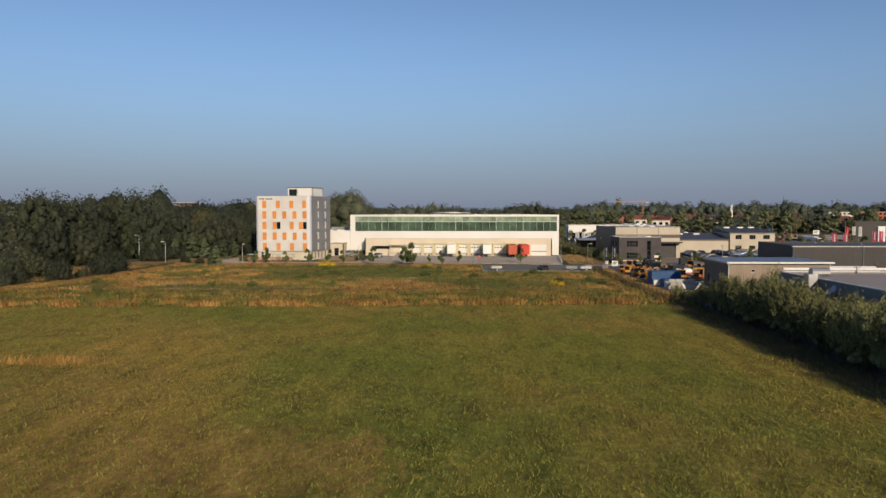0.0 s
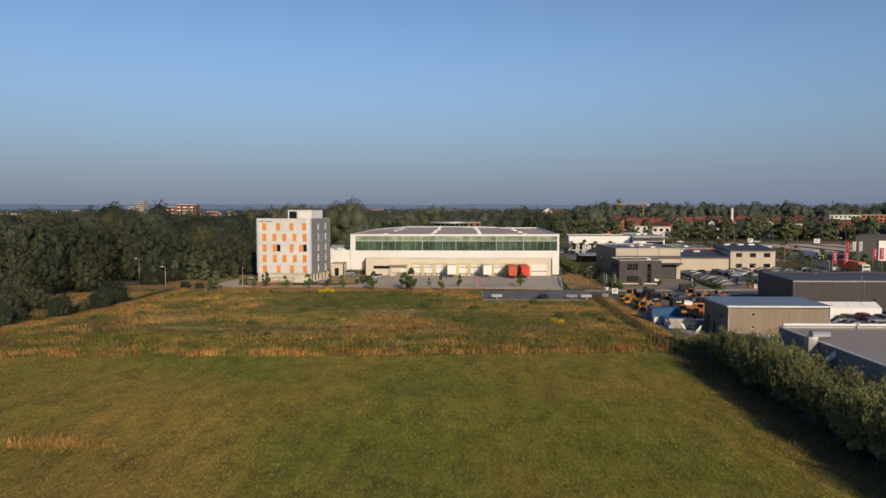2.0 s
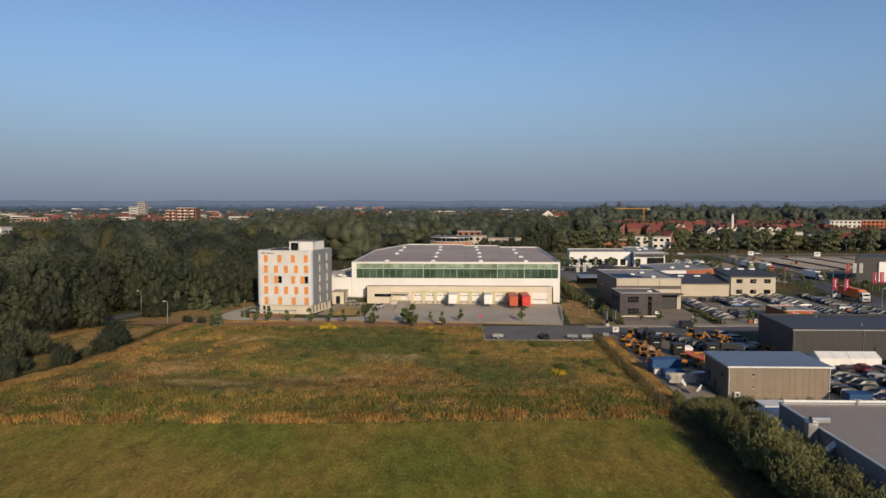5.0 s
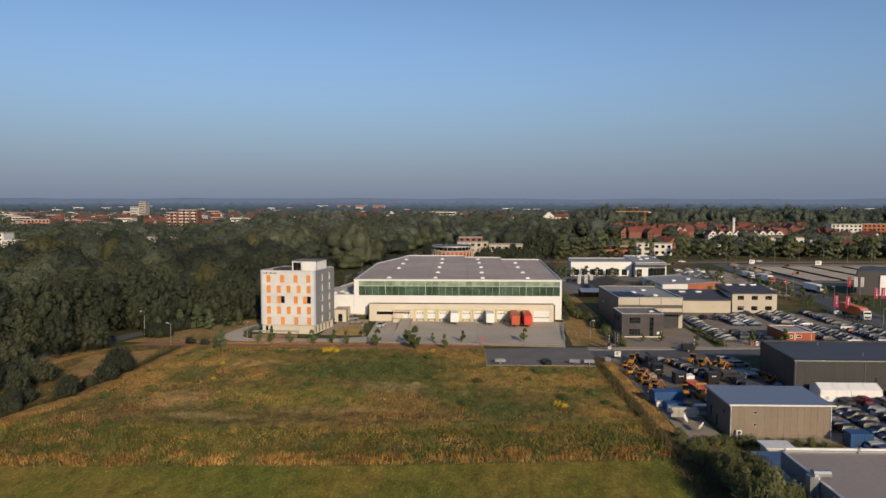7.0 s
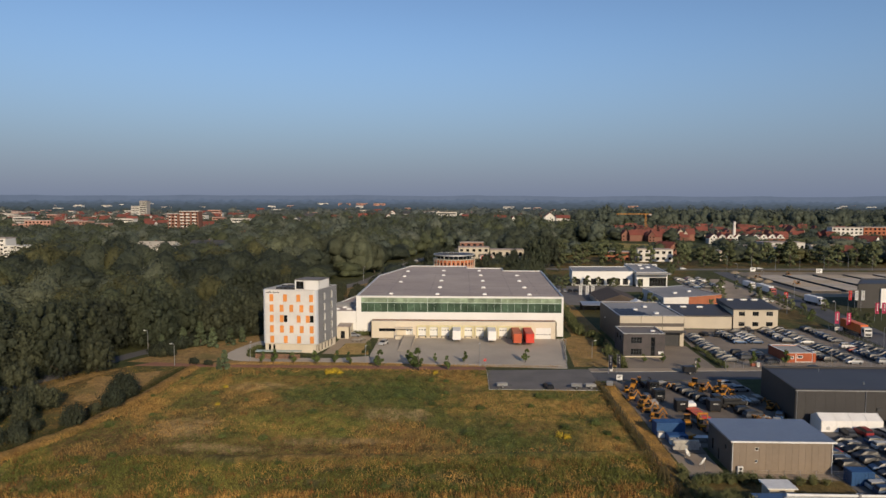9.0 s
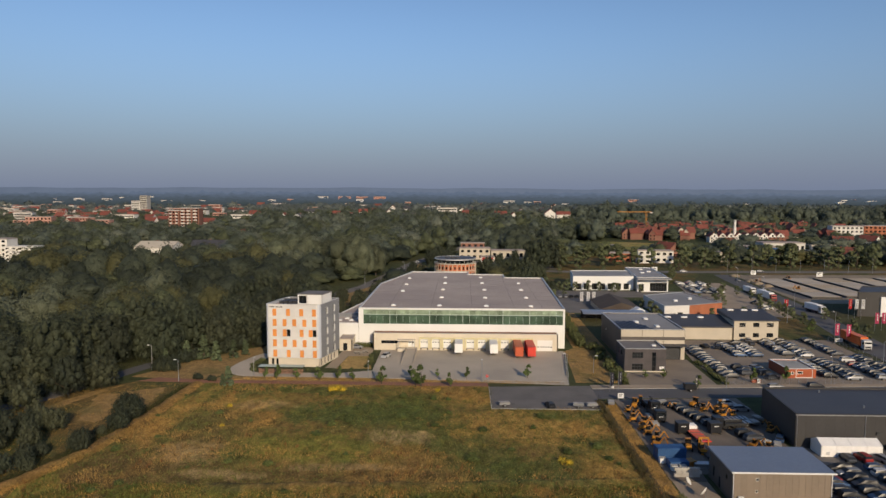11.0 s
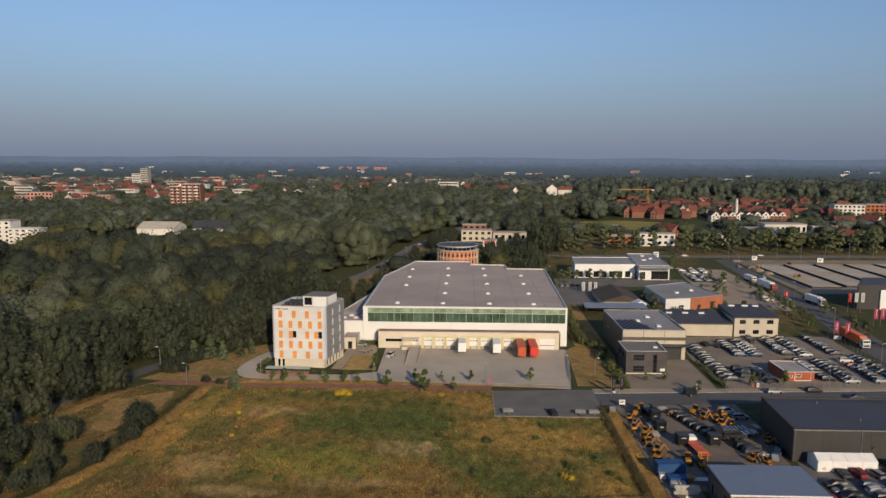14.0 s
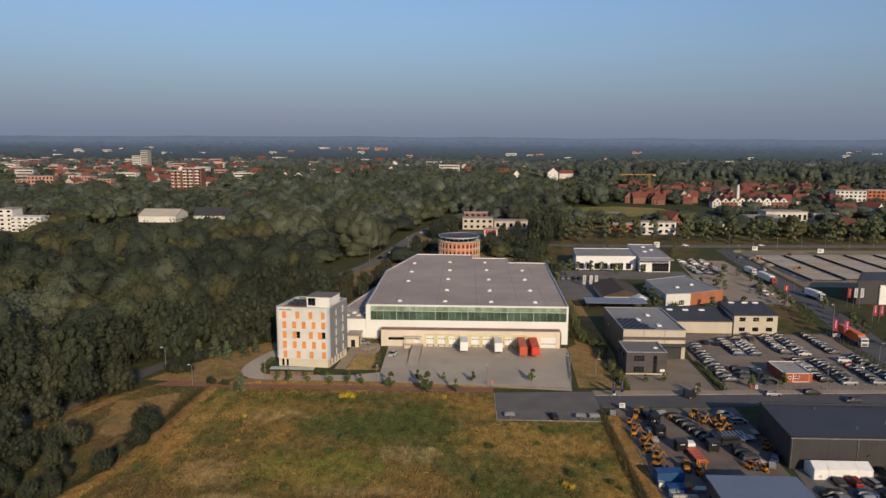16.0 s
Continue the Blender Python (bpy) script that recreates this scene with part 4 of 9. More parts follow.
# ---------- office tower ----------
def office_tower():
    W, D, H, r = 16.85, 14.2, 18.9, 0.8
    top = thing("office_tower", pose(-61.2, 205.7, 0, 0, 0, -5.2), "white five-storey office tower with orange shutters over a beige base", "building")
    z0 = 2.7
    front, right = Face((r, 0), (W - r, 0), z0, H, 0.35), Face((W, r), (W, D - r), z0, H, 0.35)
    back, left = Face((W - r, D), (r, D), z0, H, 0.35), Face((0, D - r), (0, r), z0, H, 0.35)
    rows = [17.55, 14.43, 11.31, 8.19, 5.07]
    cols = [(1.5, 5.7, 9.8, 13.7), (1.5, 4.6, 7.6, 10.7, 13.75), (1.5, 4.6, 9.8, 12.6), (1.5, 4.6, 7.6, 10.7, 13.75), (1.55, 5.75, 9.85, 13.8)]
    opened = {(2, 1), (2, 3)}
    holes, shutters = [], []
    for i, z in enumerate(rows):
        for j, u in enumerate(cols[i]):
            if (i, j) in opened:
                holes.append((u + 1.15, u + 2.3, z - 2.1, z))
                shutters.append((u, z))
            else:
                holes.append((u + 0.05, u + 1.12, z - 2.05, z - 0.05))
                shutters.append((u, z))
    side_holes = [(u, u + 1.25, z - 2.1, z) for z in rows for u in (3.3, 8.3)]
    for f, hs, mat, name in ((front, holes, FRONT_PANEL, "front_wall"), (right, side_holes, SIDE_PANEL, "side_wall"), (back, [], SIDE_PANEL, "back_wall"), (left, [], SILVER_PANEL, "side_wall")):
        bm = bmesh.new()
        f.wall(bm, hs)
        part(name, bm, mat, top)
    # rounded corners
    for cx, cy, a0 in ((r, r, 180), (W - r, r, 270), (W - r, D - r, 0), (r, D - r, 90)):
        bm = bmesh.new()
        arc = [(cx + r * math.cos(radians(a0 + 15 * k)), cy + r * math.sin(radians(a0 + 15 * k))) for k in range(7)]
        prism(bm, arc + [(cx, cy)], z0, H)
        part("rounded_corner", bm, SILVER_PANEL, top)
    # cladding panels, storey by storey, round the openings
    for i, z in enumerate(rows):
        lo, hi = (z - 2.6, z + 0.5) if i else (z - 2.6, H)
        lo = max(lo, z0)
        cuts = sorted({0.0, front.len, *[h[k] for h in holes if abs((h[2] + h[3]) / 2 - z + 1.05) < 0.3 for k in (0, 1)]})
        for a, b in zip(cuts, cuts[1:]):
            inner = any(h[0] - 0.01 <= a and b <= h[1] + 0.01 and abs((h[2] + h[3]) / 2 - z + 1.05) < 0.3 for h in holes)
            spans = [(lo, z - 2.12), (z + 0.02, hi)] if inner else [(lo, hi)]
            for c, d in spans:
                front.panel(top, "cladding_panel", (a + 0.012, b - 0.012, c + 0.015, d - 0.015), FRONT_PANEL, 0.05)
        for a in (0.0, 3.15, 6.3, 9.45):
            for c, d in ((lo, z - 2.12), (z + 0.02, hi)):
                right.panel(top, "cladding_panel", (a + 0.01, a + 3.14, c + 0.015, d - 0.015), SIDE_PANEL, 0.04)
        for a, b in ((0, 3.28), (4.57, 8.28), (9.57, 12.58)):
            right.panel(top, "cladding_panel", (a + 0.01, b, z - 2.11, z + 0.01), SIDE_PANEL, 0.04)
    for u, z in shutters:
        bm = bmesh.new()
        prof = [(-0.06, z), (-0.13, z)] + [p for k in range(7) for p in ((-0.13, z - 0.10 - k * 0.285), (-0.165, z - 0.12 - k * 0.285), (-0.165, z - 0.33 - k * 0.285), (-0.13, z - 0.35 - k * 0.285))] + [(-0.13, z - 2.13), (-0.06, z - 2.13)]
        ends = [[bm.verts.new(front.m @ Vector((e, d, h))) for d, h in prof] for e in (u, u + 1.15)]
        for k in range(len(prof)):
            q = (k + 1) % len(prof)
            bm.faces.new((ends[0][k], ends[1][k], ends[1][q], ends[0][q]))
        bm.faces.new(ends[0])
        bm.faces.new(ends[1][::-1])
        part("shutter", bm, ORANGE, top, "orange louvred window shutter")
    for h in holes:
        front.window(top, h, FRAME_DARK, DARK_GLASS, 0.15)
    for h in side_holes:
        right.window(top, h, FRAME_WHITE, DARK_GLASS, 0.12, 1)
        right.panel(top, "reveal_panel", (h[0] + 0.72, h[1] - 0.02, h[2] + 0.05, h[3] - 0.05), FRAME_WHITE, 0.02, "white panel beside the pane", -0.1)
    # recessed base
    f, s = Face((0.5, 0.45), (W - 0.5, 0.45), 0, z0, 0.3), Face((W - 0.5, 0.45), (W - 0.5, D - 0.45), 0, z0, 0.3)
    doors = [(1.0, 1.75, 0.1, 2.3), (2.4, 3.1, 0.1, 2.3)]
    slots = [(u, u + 0.8, 0.3, 2.3) for u in (1.2, 3.4, 5.6, 7.8, 10.2)]
    for face, hs in ((f, doors), (s, slots)):
        bm = bmesh.new()
        face.wall(bm, hs)
        part("base_wall", bm, RENDER_BEIGE, top)
        for h in hs:
            face.window(top, h, FRAME_DARK, DARK_GLASS, 0.14, 0, 0, 0.06, "door" if face is f else "window")
    bm = bmesh.new()
    prism(bm, [(0.5, 0.8), (0.8, 0.8), (0.8, D - 0.5), (0.5, D - 0.5)], 0, z0)
    box(bm, 0.8, W - 0.9, D - 0.8, D - 0.5, 0, z0)
    part("base_wall", bm, RENDER_BEIGE, top)
    bm = bmesh.new()
    box(bm, 0.36, W - 0.36, 0.36, D - 0.36, z0 - 0.02, z0 + 0.25)
    part("floor_slab", bm, RENDER_BEIGE, top)
    bm = bmesh.new()
    box(bm, 0.36, W - 0.36, 0.36, D - 0.36, H - 1.05, H - 0.8)
    part("roof_deck", bm, RUST_ROOF, top, "rust-brown roof terrace deck")
    bm = bmesh.new()
    for a in ((r, W - r, -0.03, 0.4), (r, W - r, D - 0.4, D + 0.03), (-0.03, 0.4, r, D - r), (W - 0.4, W + 0.03, r, D - r)):
        box(bm, *a, H, H + 0.09)
    part("coping", bm, ROOF_EDGE, top, "pale metal parapet coping")
    # roof room with an open frame
    p = [Face((11.0, 3.6), (15.9, 3.6), H - 0.8, H + 2.5, 0.3), Face((15.9, 3.6), (15.9, 10.4), H - 0.8, H + 2.5, 0.3),
         Face((15.9, 10.4), (8.3, 10.4), H - 0.8, H + 2.5, 0.3), Face((11.0, 10.4), (11.0, 3.6), H - 0.8, H + 2.5, 0.3)]
    bm = bmesh.new()
    for q in p:
        q.wall(bm)
    g = Face((8.3, 3.6), (11.0, 3.6), H - 0.8, H + 2.5, 0.3)
    g.wall(bm, [(0.35, 2.7, H - 0.2, H + 2.15)])
    part("roof_room_wall", bm, WHITE_PANEL, top)
    g.window(top, (0.35, 2.69, H - 0.2, H + 2.15), FRAME_DARK, DARK_GLASS, 0.18, 1)
    bm = bmesh.new()
    box(bm, 8.15, 16.05, 3.45, 10.55, H + 2.5, H + 2.72)
    part("roof_room_roof", bm, ROOF_BITUMEN, top)
    bm = bmesh.new()
    for k in range(4):
        box(bm, 1.6 + k * 1.5, 2.7 + k * 1.5, 5.2, 7.8, H - 0.79, H + 0.1 + 0.12 * (k % 2))
    box(bm, 1.2, 7.6, 9.2, 9.35, H - 0.79, H + 0.3)
    part("roof_machine", bm, FRAME_DARK, top, "dark ventilation units on the deck")
    bm = bmesh.new()
    for k in range(9):
        front.slab(bm, 0.55 + k * 0.42 + (0.3 if k > 3 else 0), 0.80 + k * 0.42 + (0.3 if k > 3 else 0), H - 1.0, H - 0.62 + (0.12 if k in (2, 4) else 0), -0.09, -0.055)
    part("sign_bars", bm, FRAME_DARK, top, "small dark lettering bars near the roofline")
    # the plan is a slanted parallelogram
    slant = Matrix(((1, 0.157, 0, 0), (0, 1, 0, 0), (0, 0, 1, 0), (0, 0, 0, 1)))
    for ob in top.children_recursive:
        ob.data.transform(slant)
    return top


office_tower()


# ---------- logistics hall ----------
HALL = [(-37.2, 232.5), (32.2, 232.5), (33.8, 315.0), (16.8, 315.4), (16.8, 326.0), (0.4, 326.4), (0.4, 335.0), (-26.5, 335.4), (-36.9, 293.0)]


def logistics_hall():
    H = 13.3
    hall = thing("logistics_hall", Matrix.Identity(4), "long white logistics hall with green glazing and loading docks", "warehouse")
    f = Face(HALL[0], HALL[1], 0, H, 0.4)
    gl, gr = 1.6, f.len - 0.6
    bm = bmesh.new()
    f.wall(bm, [(gl, gr, 7.9, 12.8)])
    part("front_wall", bm, WHITE_PANEL, hall)
    for a, b in zip(HALL[1:], HALL[2:] + HALL[:1]):
        bm = bmesh.new()
        Face(a, b, 0, H, 0.4).wall(bm)
        part("outer_wall", bm, WHITE_PANEL, hall)
    # glazing: two tiers of panes behind mullions
    n = 30
    step = (gr - gl) / n
    for z0, z1, mat, d in ((7.9, 11.0, GREEN_GLASS, 0.16), (11.16, 12.8, GREEN_REFLECTION, 0.13)):
        for k in range(n):
            bm = bmesh.new()
            f.slab(bm, gl + k * step + 0.02, gl + (k + 1) * step - 0.02, z0 + 0.02, z1 - 0.02, d + 0.004 * (k % 3), d + 0.04 + 0.004 * (k % 3))
            part("glass_pane", bm, mat, hall)
    for k in range(n + 1):
        wide = 0.16 if k in (0, 4, 10, 15, 21, 25, 30) else 0.05
        bm = bmesh.new()
        f.slab(bm, gl + k * step - wide / 2, gl + k * step + wide / 2, 7.9, 12.8, 0.03 if wide > 0.1 else 0.09, 0.2)
        part("mullion", bm, FRAME_PALE, hall)
    for z in (7.86, 11.08, 12.78):
        bm = bmesh.new()
        f.slab(bm, gl, gr, z - 0.08, z + 0.08, 0.02, 0.22)
        part("transom", bm, FRAME_PALE, hall)
    # wall panels below the glazing
    for k in range(12):
        a = f.len * k / 12
        f.panel(hall, "wall_panel", (a + 0.012, a + f.len / 12 - 0.012, 5.9, 7.75), WHITE_PANEL, 0.03)
    # roof with parapet
    bm = bmesh.new()
    prism(bm, [(-36.7, 232.95), (31.8, 232.95), (33.4, 314.6), (16.4, 315.0), (16.4, 325.6), (0.0, 326.0), (0.0, 334.6), (-26.1, 335.0), (-36.45, 293.2)], H - 0.6, H - 0.25)
    part("roof", bm, ROOF_GREY, hall, "grey roof membrane with faint seams")
    for k in range(1, 9):
        bm = bmesh.new()
        y = 233 + k * 9.6
        box(bm, -36.4 + max(0, y - 293) * 0.25, min(31.9 + (y - 233) * 0.018, 33.2), y, y + 0.10, H - 0.255, H - 0.225)
        part("roof_seam", bm, ROOF_BITUMEN, hall)
    for x in (-27.5, -13.0, 1.0, 15.5, 25.0):
        bm = bmesh.new()
        box(bm, x, x + 0.1, 233.2, 314, H - 0.255, H - 0.222)
        part("roof_seam", bm, ROOF_BITUMEN, hall)
    for a, b in zip(HALL, HALL[1:] + HALL[:1]):
        bm = bmesh.new()
        e = Face(a, b, 0, H)
        box(bm, -0.05, e.len + 0.05, -0.05, 0.42, H, H + 0.12, e.m)
        part("parapet_cap", bm, ROOF_EDGE, hall)
    # skylight domes in rows
    dome = None
    for x, ys in ((-26.0, (238.9, 272.5, 291.5, 311.5)), (-9.9, (238.9, 257, 277, 296, 315)), (6.1, (238.9, 257, 277, 297, 315)), (21.2, (238.9, 257.6, 277.5, 296.8))):
        for y in ys:
            if dome is None:
                bm = bmesh.new()
                box(bm, -0.75, 0.75, -0.75, 0.75, 0, 0.25)
                ring = [(-0.68, -0.68), (0.68, -0.68), (0.68, 0.68), (-0.68, 0.68)]
                low = [bm.verts.new((px, py, 0.26)) for px, py in ring]
                up = [bm.verts.new((px * 0.6, py * 0.6, 0.5)) for px, py in ring]
                bm.faces.new(up)
                for k in range(4):
                    bm.faces.new((low[k], low[(k + 1) % 4], up[(k + 1) % 4], up[k]))
                dome = part("skylight", bm, TARP_WHITE, hall, "white skylight dome")
                dome.matrix_basis = pose(x, y, H - 0.25)
            else:
                again(dome, pose(x + random.uniform(-0.4, 0.4), y, H - 0.25), hall)
    # dock block
    d = Face((-31.8, 228.0), (29.4, 228.0), 0, 5.6, 0.35)
    doors = [-14.7 + 3.8 * i for i in range(10)]
    holes = [(c + 31.8 - 1.3, c + 31.8 + 1.3, 0.95, 3.85) for c in doors] + [(22.6 + 31.8, 27.6 + 31.8, 0.06, 3.7), (2.8, 8.2, 2.2, 3.2), (11.7, 13.9, 1.15, 3.4)]
    bm = bmesh.new()
    d.wall(bm, holes)
    part("dock_wall", bm, RENDER_BEIGE, hall)
    for a, b in (((29.4, 228.0), (29.4, 232.4)), ((-31.8, 232.4), (-31.8, 228.0))):
        bm = bmesh.new()
        Face(a, b, 0, 5.6, 0.35).wall(bm)
        part("dock_wall", bm, RENDER_BEIGE, hall)
    bm = bmesh.new()
    box(bm, -31.4, 29.0, 228.35, 232.4, 5.3, 5.5)
    part("dock_roof", bm, RUST_ROOF, hall, "brownish dock roof")
    bm = bmesh.new()
    box(bm, -31.85, 29.45, 227.95, 228.36, 5.6, 5.72)
    part("dock_coping", bm, ROOF_EDGE, hall)

    def sectional(h, rows_, wins):
        bm = bmesh.new()
        for k in range(rows_):
            a, b = h[2] + (h[3] - h[2]) * k / rows_, h[2] + (h[3] - h[2]) * (k + 1) / rows_
            d.slab(bm, h[0], h[1], a + 0.01, b - 0.01, 0.12, 0.2)
        door = part("dock_door", bm, WHITE_PANEL, hall, "white sectional door")
        bm = bmesh.new()
        for k in range(wins):
            u = h[0] + (h[1] - h[0]) * (k + 0.5) / wins
            zc = h[2] + (h[3] - h[2]) * (0.62 if wins < 5 else 0.38)
            d.slab(bm, u - 0.25, u + 0.25, zc - 0.14, zc + 0.14, 0.10, 0.13)
        part("door_window", bm, DARK_GLASS, door)

    for h in holes[:10]:
        sectional(h, 5, 3)
    sectional(holes[10], 6, 6)
    sectional(holes[12], 4, 2)
    d.window(hall, holes[11], FRAME_DARK, DARK_GLASS, 0.14, 4)
    for c in doors:
        u = c + 31.8
        for a, b in ((u - 1.75, u - 1.3), (u + 1.3, u + 1.75)):
            d.panel(hall, "dock_pad", (a, b, 0.7, 4.0), CREAM_FOAM, 0.45, "cream foam dock cushion")
        d.panel(hall, "dock_pad", (u - 1.75, u + 1.75, 3.86, 4.35), CREAM_FOAM, 0.5, "cream foam dock cushion")
        d.panel(hall, "dock_lip", (u - 1.1, u + 1.1, 0.72, 0.94), STEEL, 0.35)
        for a in (u - 1.25, u + 0.95):
            d.panel(hall, "bumper", (a, a + 0.3, 0.25, 0.75), RUBBER, 0.2)
        d.panel(hall, "wall_fin", (u + 1.86, u + 1.94, 0.1, 5.4), RENDER_BEIGE, 0.06)
    # entrance canopy, platform and ramp
    bm = bmesh.new()
    box(bm, -23.4, -17.6, 225.6, 228.0, 3.55, 3.8)
    part("canopy", bm, RENDER_BEIGE, hall)
    bm = bmesh.new()
    for x in (-23.2, -17.9):
        box(bm, x, x + 0.18, 225.7, 225.9, 1.1, 3.55)
    part("canopy_post", bm, STEEL, hall)
    bm = bmesh.new()
    box(bm, -23.4, -17.0, 225.4, 228.0, 0.05, 1.1)
    part("platform", bm, RENDER_BEIGE, hall)
    bm = bmesh.new()
    prism(bm, [(-20.8, 209.0), (-17.3, 209.0), (-17.0, 225.4), (-20.5, 225.4)], 0.0, [0.08, 0.08, 1.1, 1.1])
    for a, b in ((-20.95, -20.75), (-17.35, -17.15)):
        prism(bm, [(a, 209.0), (b, 209.0), (b + 0.3, 225.4), (a + 0.3, 225.4)], 0.0, [0.35, 0.35, 1.5, 1.5])
    part("ramp", bm, CONCRETE, hall)
    # left wing
    ring = [(-50.2, 232.7), (-37.3, 232.7), (-37.0, 290.0), (-39.2, 290.0)]
    for a, b in zip(ring, ring[1:] + ring[:1]):
        if a == ring[1]:
            continue
        bm = bmesh.new()
        Face(a, b, 0, 8.1, 0.3).wall(bm)
        part("wing_wall", bm, WHITE_PANEL, hall)
    bm = bmesh.new()
    prism(bm, [(-49.8, 233.1), (-37.4, 233.1), (-37.1, 289.6), (-39.0, 289.6)], 7.5, 7.8)
    part("wing_roof", bm, ROOF_GREY, hall)
    for k in range(4):
        again(dome, pose(-44.5 + k * 2.0, 238 + (k % 2) * 3.5, 7.8), hall, "skylight")
    bm = bmesh.new()
    for k in range(3):
        box(bm, -46, -38, 244 + k * 0.8, 244.3 + k * 0.8, 7.8, 8.6 + k * 0.25)
    part("louvre_rack", bm, STEEL, hall)
    return hall


logistics_hall()


def link_annex():
    a = thing("link_annex", Matrix.Identity(4), "low beige connecting annex with dark archways", "building")
    f, r = Face((-42.6, 226.0), (-38.4, 226.0), 0, 3.9, 0.3), Face((-38.4, 226.0), (-38.4, 232.6), 0, 3.9, 0.3)
    for face, hs in ((f, [(1.2, 2.6, 0.1, 2.6)]), (r, [(0.8, 2.2, 0.1, 2.6), (3.4, 4.8, 0.1, 2.6)])):
        bm = bmesh.new()
        face.wall(bm, hs)
        part("wall", bm, RENDER_BEIGE, a)
        for h in hs:
            face.window(a, h, FRAME_DARK, DARK_GLASS, 0.16)
    bm = bmesh.new()
    box(bm, -42.7, -38.3, 225.9, 232.6, 3.9, 4.1)
    part("roof", bm, ROOF_GREY, a)


link_annex()


# ---------- round building behind the hall ----------
ROUND_BRICK = material("orange_red_brick", (0.52, 0.17, 0.075), 0.85, 0, 0.12, 0.3, 5.0, 0.004, (0.43, 0.14, 0.06))


def round_building():
    t = thing("round_building", pose(-6.6, 393, 0), "round red-brick office building with cream grid and glazed top", "building")
    r = 11.7
    n = 36
    for name, mat, r0, r1, z0, z1 in (("core_wall", ROUND_BRICK, 0, r - 0.25, 0, 11.6), ("ring_beam", CREAM, 0, r + 0.25, 11.6, 12.0), ("glazed_ring", DARK_GLASS, 0, r - 1.6, 12.0, 13.9),
                                      ("roof", ROOF_DARK, 0, r - 0.4, 13.9, 14.3), ("roof_edge", ROOF_EDGE, r - 0.45, r - 0.1, 13.85, 14.5)):
        bm = bmesh.new()
        arc = [(math.cos(2 * math.pi * k / n), math.sin(2 * math.pi * k / n)) for k in range(n)]
        if r0 == 0:
            prism(bm, [(r1 * x, r1 * y) for x, y in arc], z0, z1)
        else:
            vs = [[bm.verts.new((q * x, q * y, z)) for x, y in arc] for q, z in ((r0, z0), (r1, z0), (r1, z1), (r0, z1))]
            for k in range(n):
                for a in range(4):
                    bm.faces.new((vs[a][k], vs[a][(k + 1) % n], vs[(a + 1) % 4][(k + 1) % n], vs[(a + 1) % 4][k]))
        part(name, bm, mat, t)
    bm = bmesh.new()
    box(bm, -0.16, 0.16, -0.3, 0.0, 0, 11.6)
    post = part("pilaster", bm, CREAM, t)
    bm = bmesh.new()
    box(bm, -0.4, 0.4, -0.08, 0.06, 0.2, 1.7)
    pane = part("window", bm, DARK_GLASS, t)
    count = 30
    for k in range(count):
        a = 2 * math.pi * k / count
        m = Matrix.Translation(((r - 0.2) * math.cos(a), (r - 0.2) * math.sin(a), 0)) @ Matrix.Rotation(a + math.pi / 2, 4, "Z")
        if k == 0:
            post.matrix_basis = m
        else:
            again(post, m, t)
        for j, z in enumerate((1.0, 4.8, 8.6)):
            b = a + math.pi / count
            w = Matrix.Translation(((r - 0.27) * math.cos(b), (r - 0.27) * math.sin(b), z)) @ Matrix.Rotation(b + math.pi / 2, 4, "Z")
            if k == 0 and j == 0:
                pane.matrix_basis = w
            else:
                again(pane, w, t)
    for z in (3.9, 7.7):
        bm = bmesh.new()
        arc = [(math.cos(2 * math.pi * k / n), math.sin(2 * math.pi * k / n)) for k in range(n)]
        prism(bm, [((r + 0.02) * x, (r + 0.02) * y) for x, y in arc], z, z + 0.4)
        part("ring_beam", bm, CREAM, t)
    bm = bmesh.new()
    box(bm, -3, 2.5, -2, 2, 14.3, 15.1)
    box(bm, -6, -4, 1, 3, 14.3, 14.9)
    part("roof_machine", bm, FRAME_DARK, t)
    for k in range(24):
        a = 2 * math.pi * k / 24
        bm = bmesh.new()
        bar(bm, ((r - 1.45) * math.cos(a), (r - 1.45) * math.sin(a), 12.0), ((r - 1.45) * math.cos(a), (r - 1.45) * math.sin(a), 13.9), 0.08)
        part("column", bm, FRAME_WHITE, t)


round_building()


# ---------- company buildings on the east side ----------
def gable_or_flat(name, label, ring, h, wall_mat, roof_mat, cap=True, tops=None, category="building", cap_mat=None):
    """A plain building over a ring of plan points: walls, roof slab, parapet cap. Returns the thing and its wall faces."""
    t = thing(name, Matrix.Identity(4), label, category)
    faces = []
    for i, (a, b) in enumerate(zip(ring, ring[1:] + ring[:1])):
        faces.append(Face(a, b, 0, h, 0.3))
    cx, cy = sum(p[0] for p in ring) / len(ring), sum(p[1] for p in ring) / len(ring)
    inner = [(cx + (x - cx) * 0.985, cy + (y - cy) * 0.985) for x, y in ring]
    bm = bmesh.new()
    prism(bm, inner, h - 0.5, [z - (0.15 if cap else 0) for z in tops] if tops else h - (0.2 if cap else 0))
    part("roof", bm, roof_mat, t)
    if cap:
        for f in faces:
            bm = bmesh.new()
            box(bm, -0.06, f.len + 0.06, -0.06, 0.34, h, h + 0.12, f.m)
            part("roof_edge", bm, cap_mat or ROOF_EDGE, t)
    return t, faces


def walls(t, faces, mat, holes=None, name="wall"):
    holes = holes or {}
    for i, f in enumerate(faces):
        bm = bmesh.new()
        f.wall(bm, holes.get(i, []))
        part(name, bm, mat if not isinstance(mat, dict) else mat[i], t)


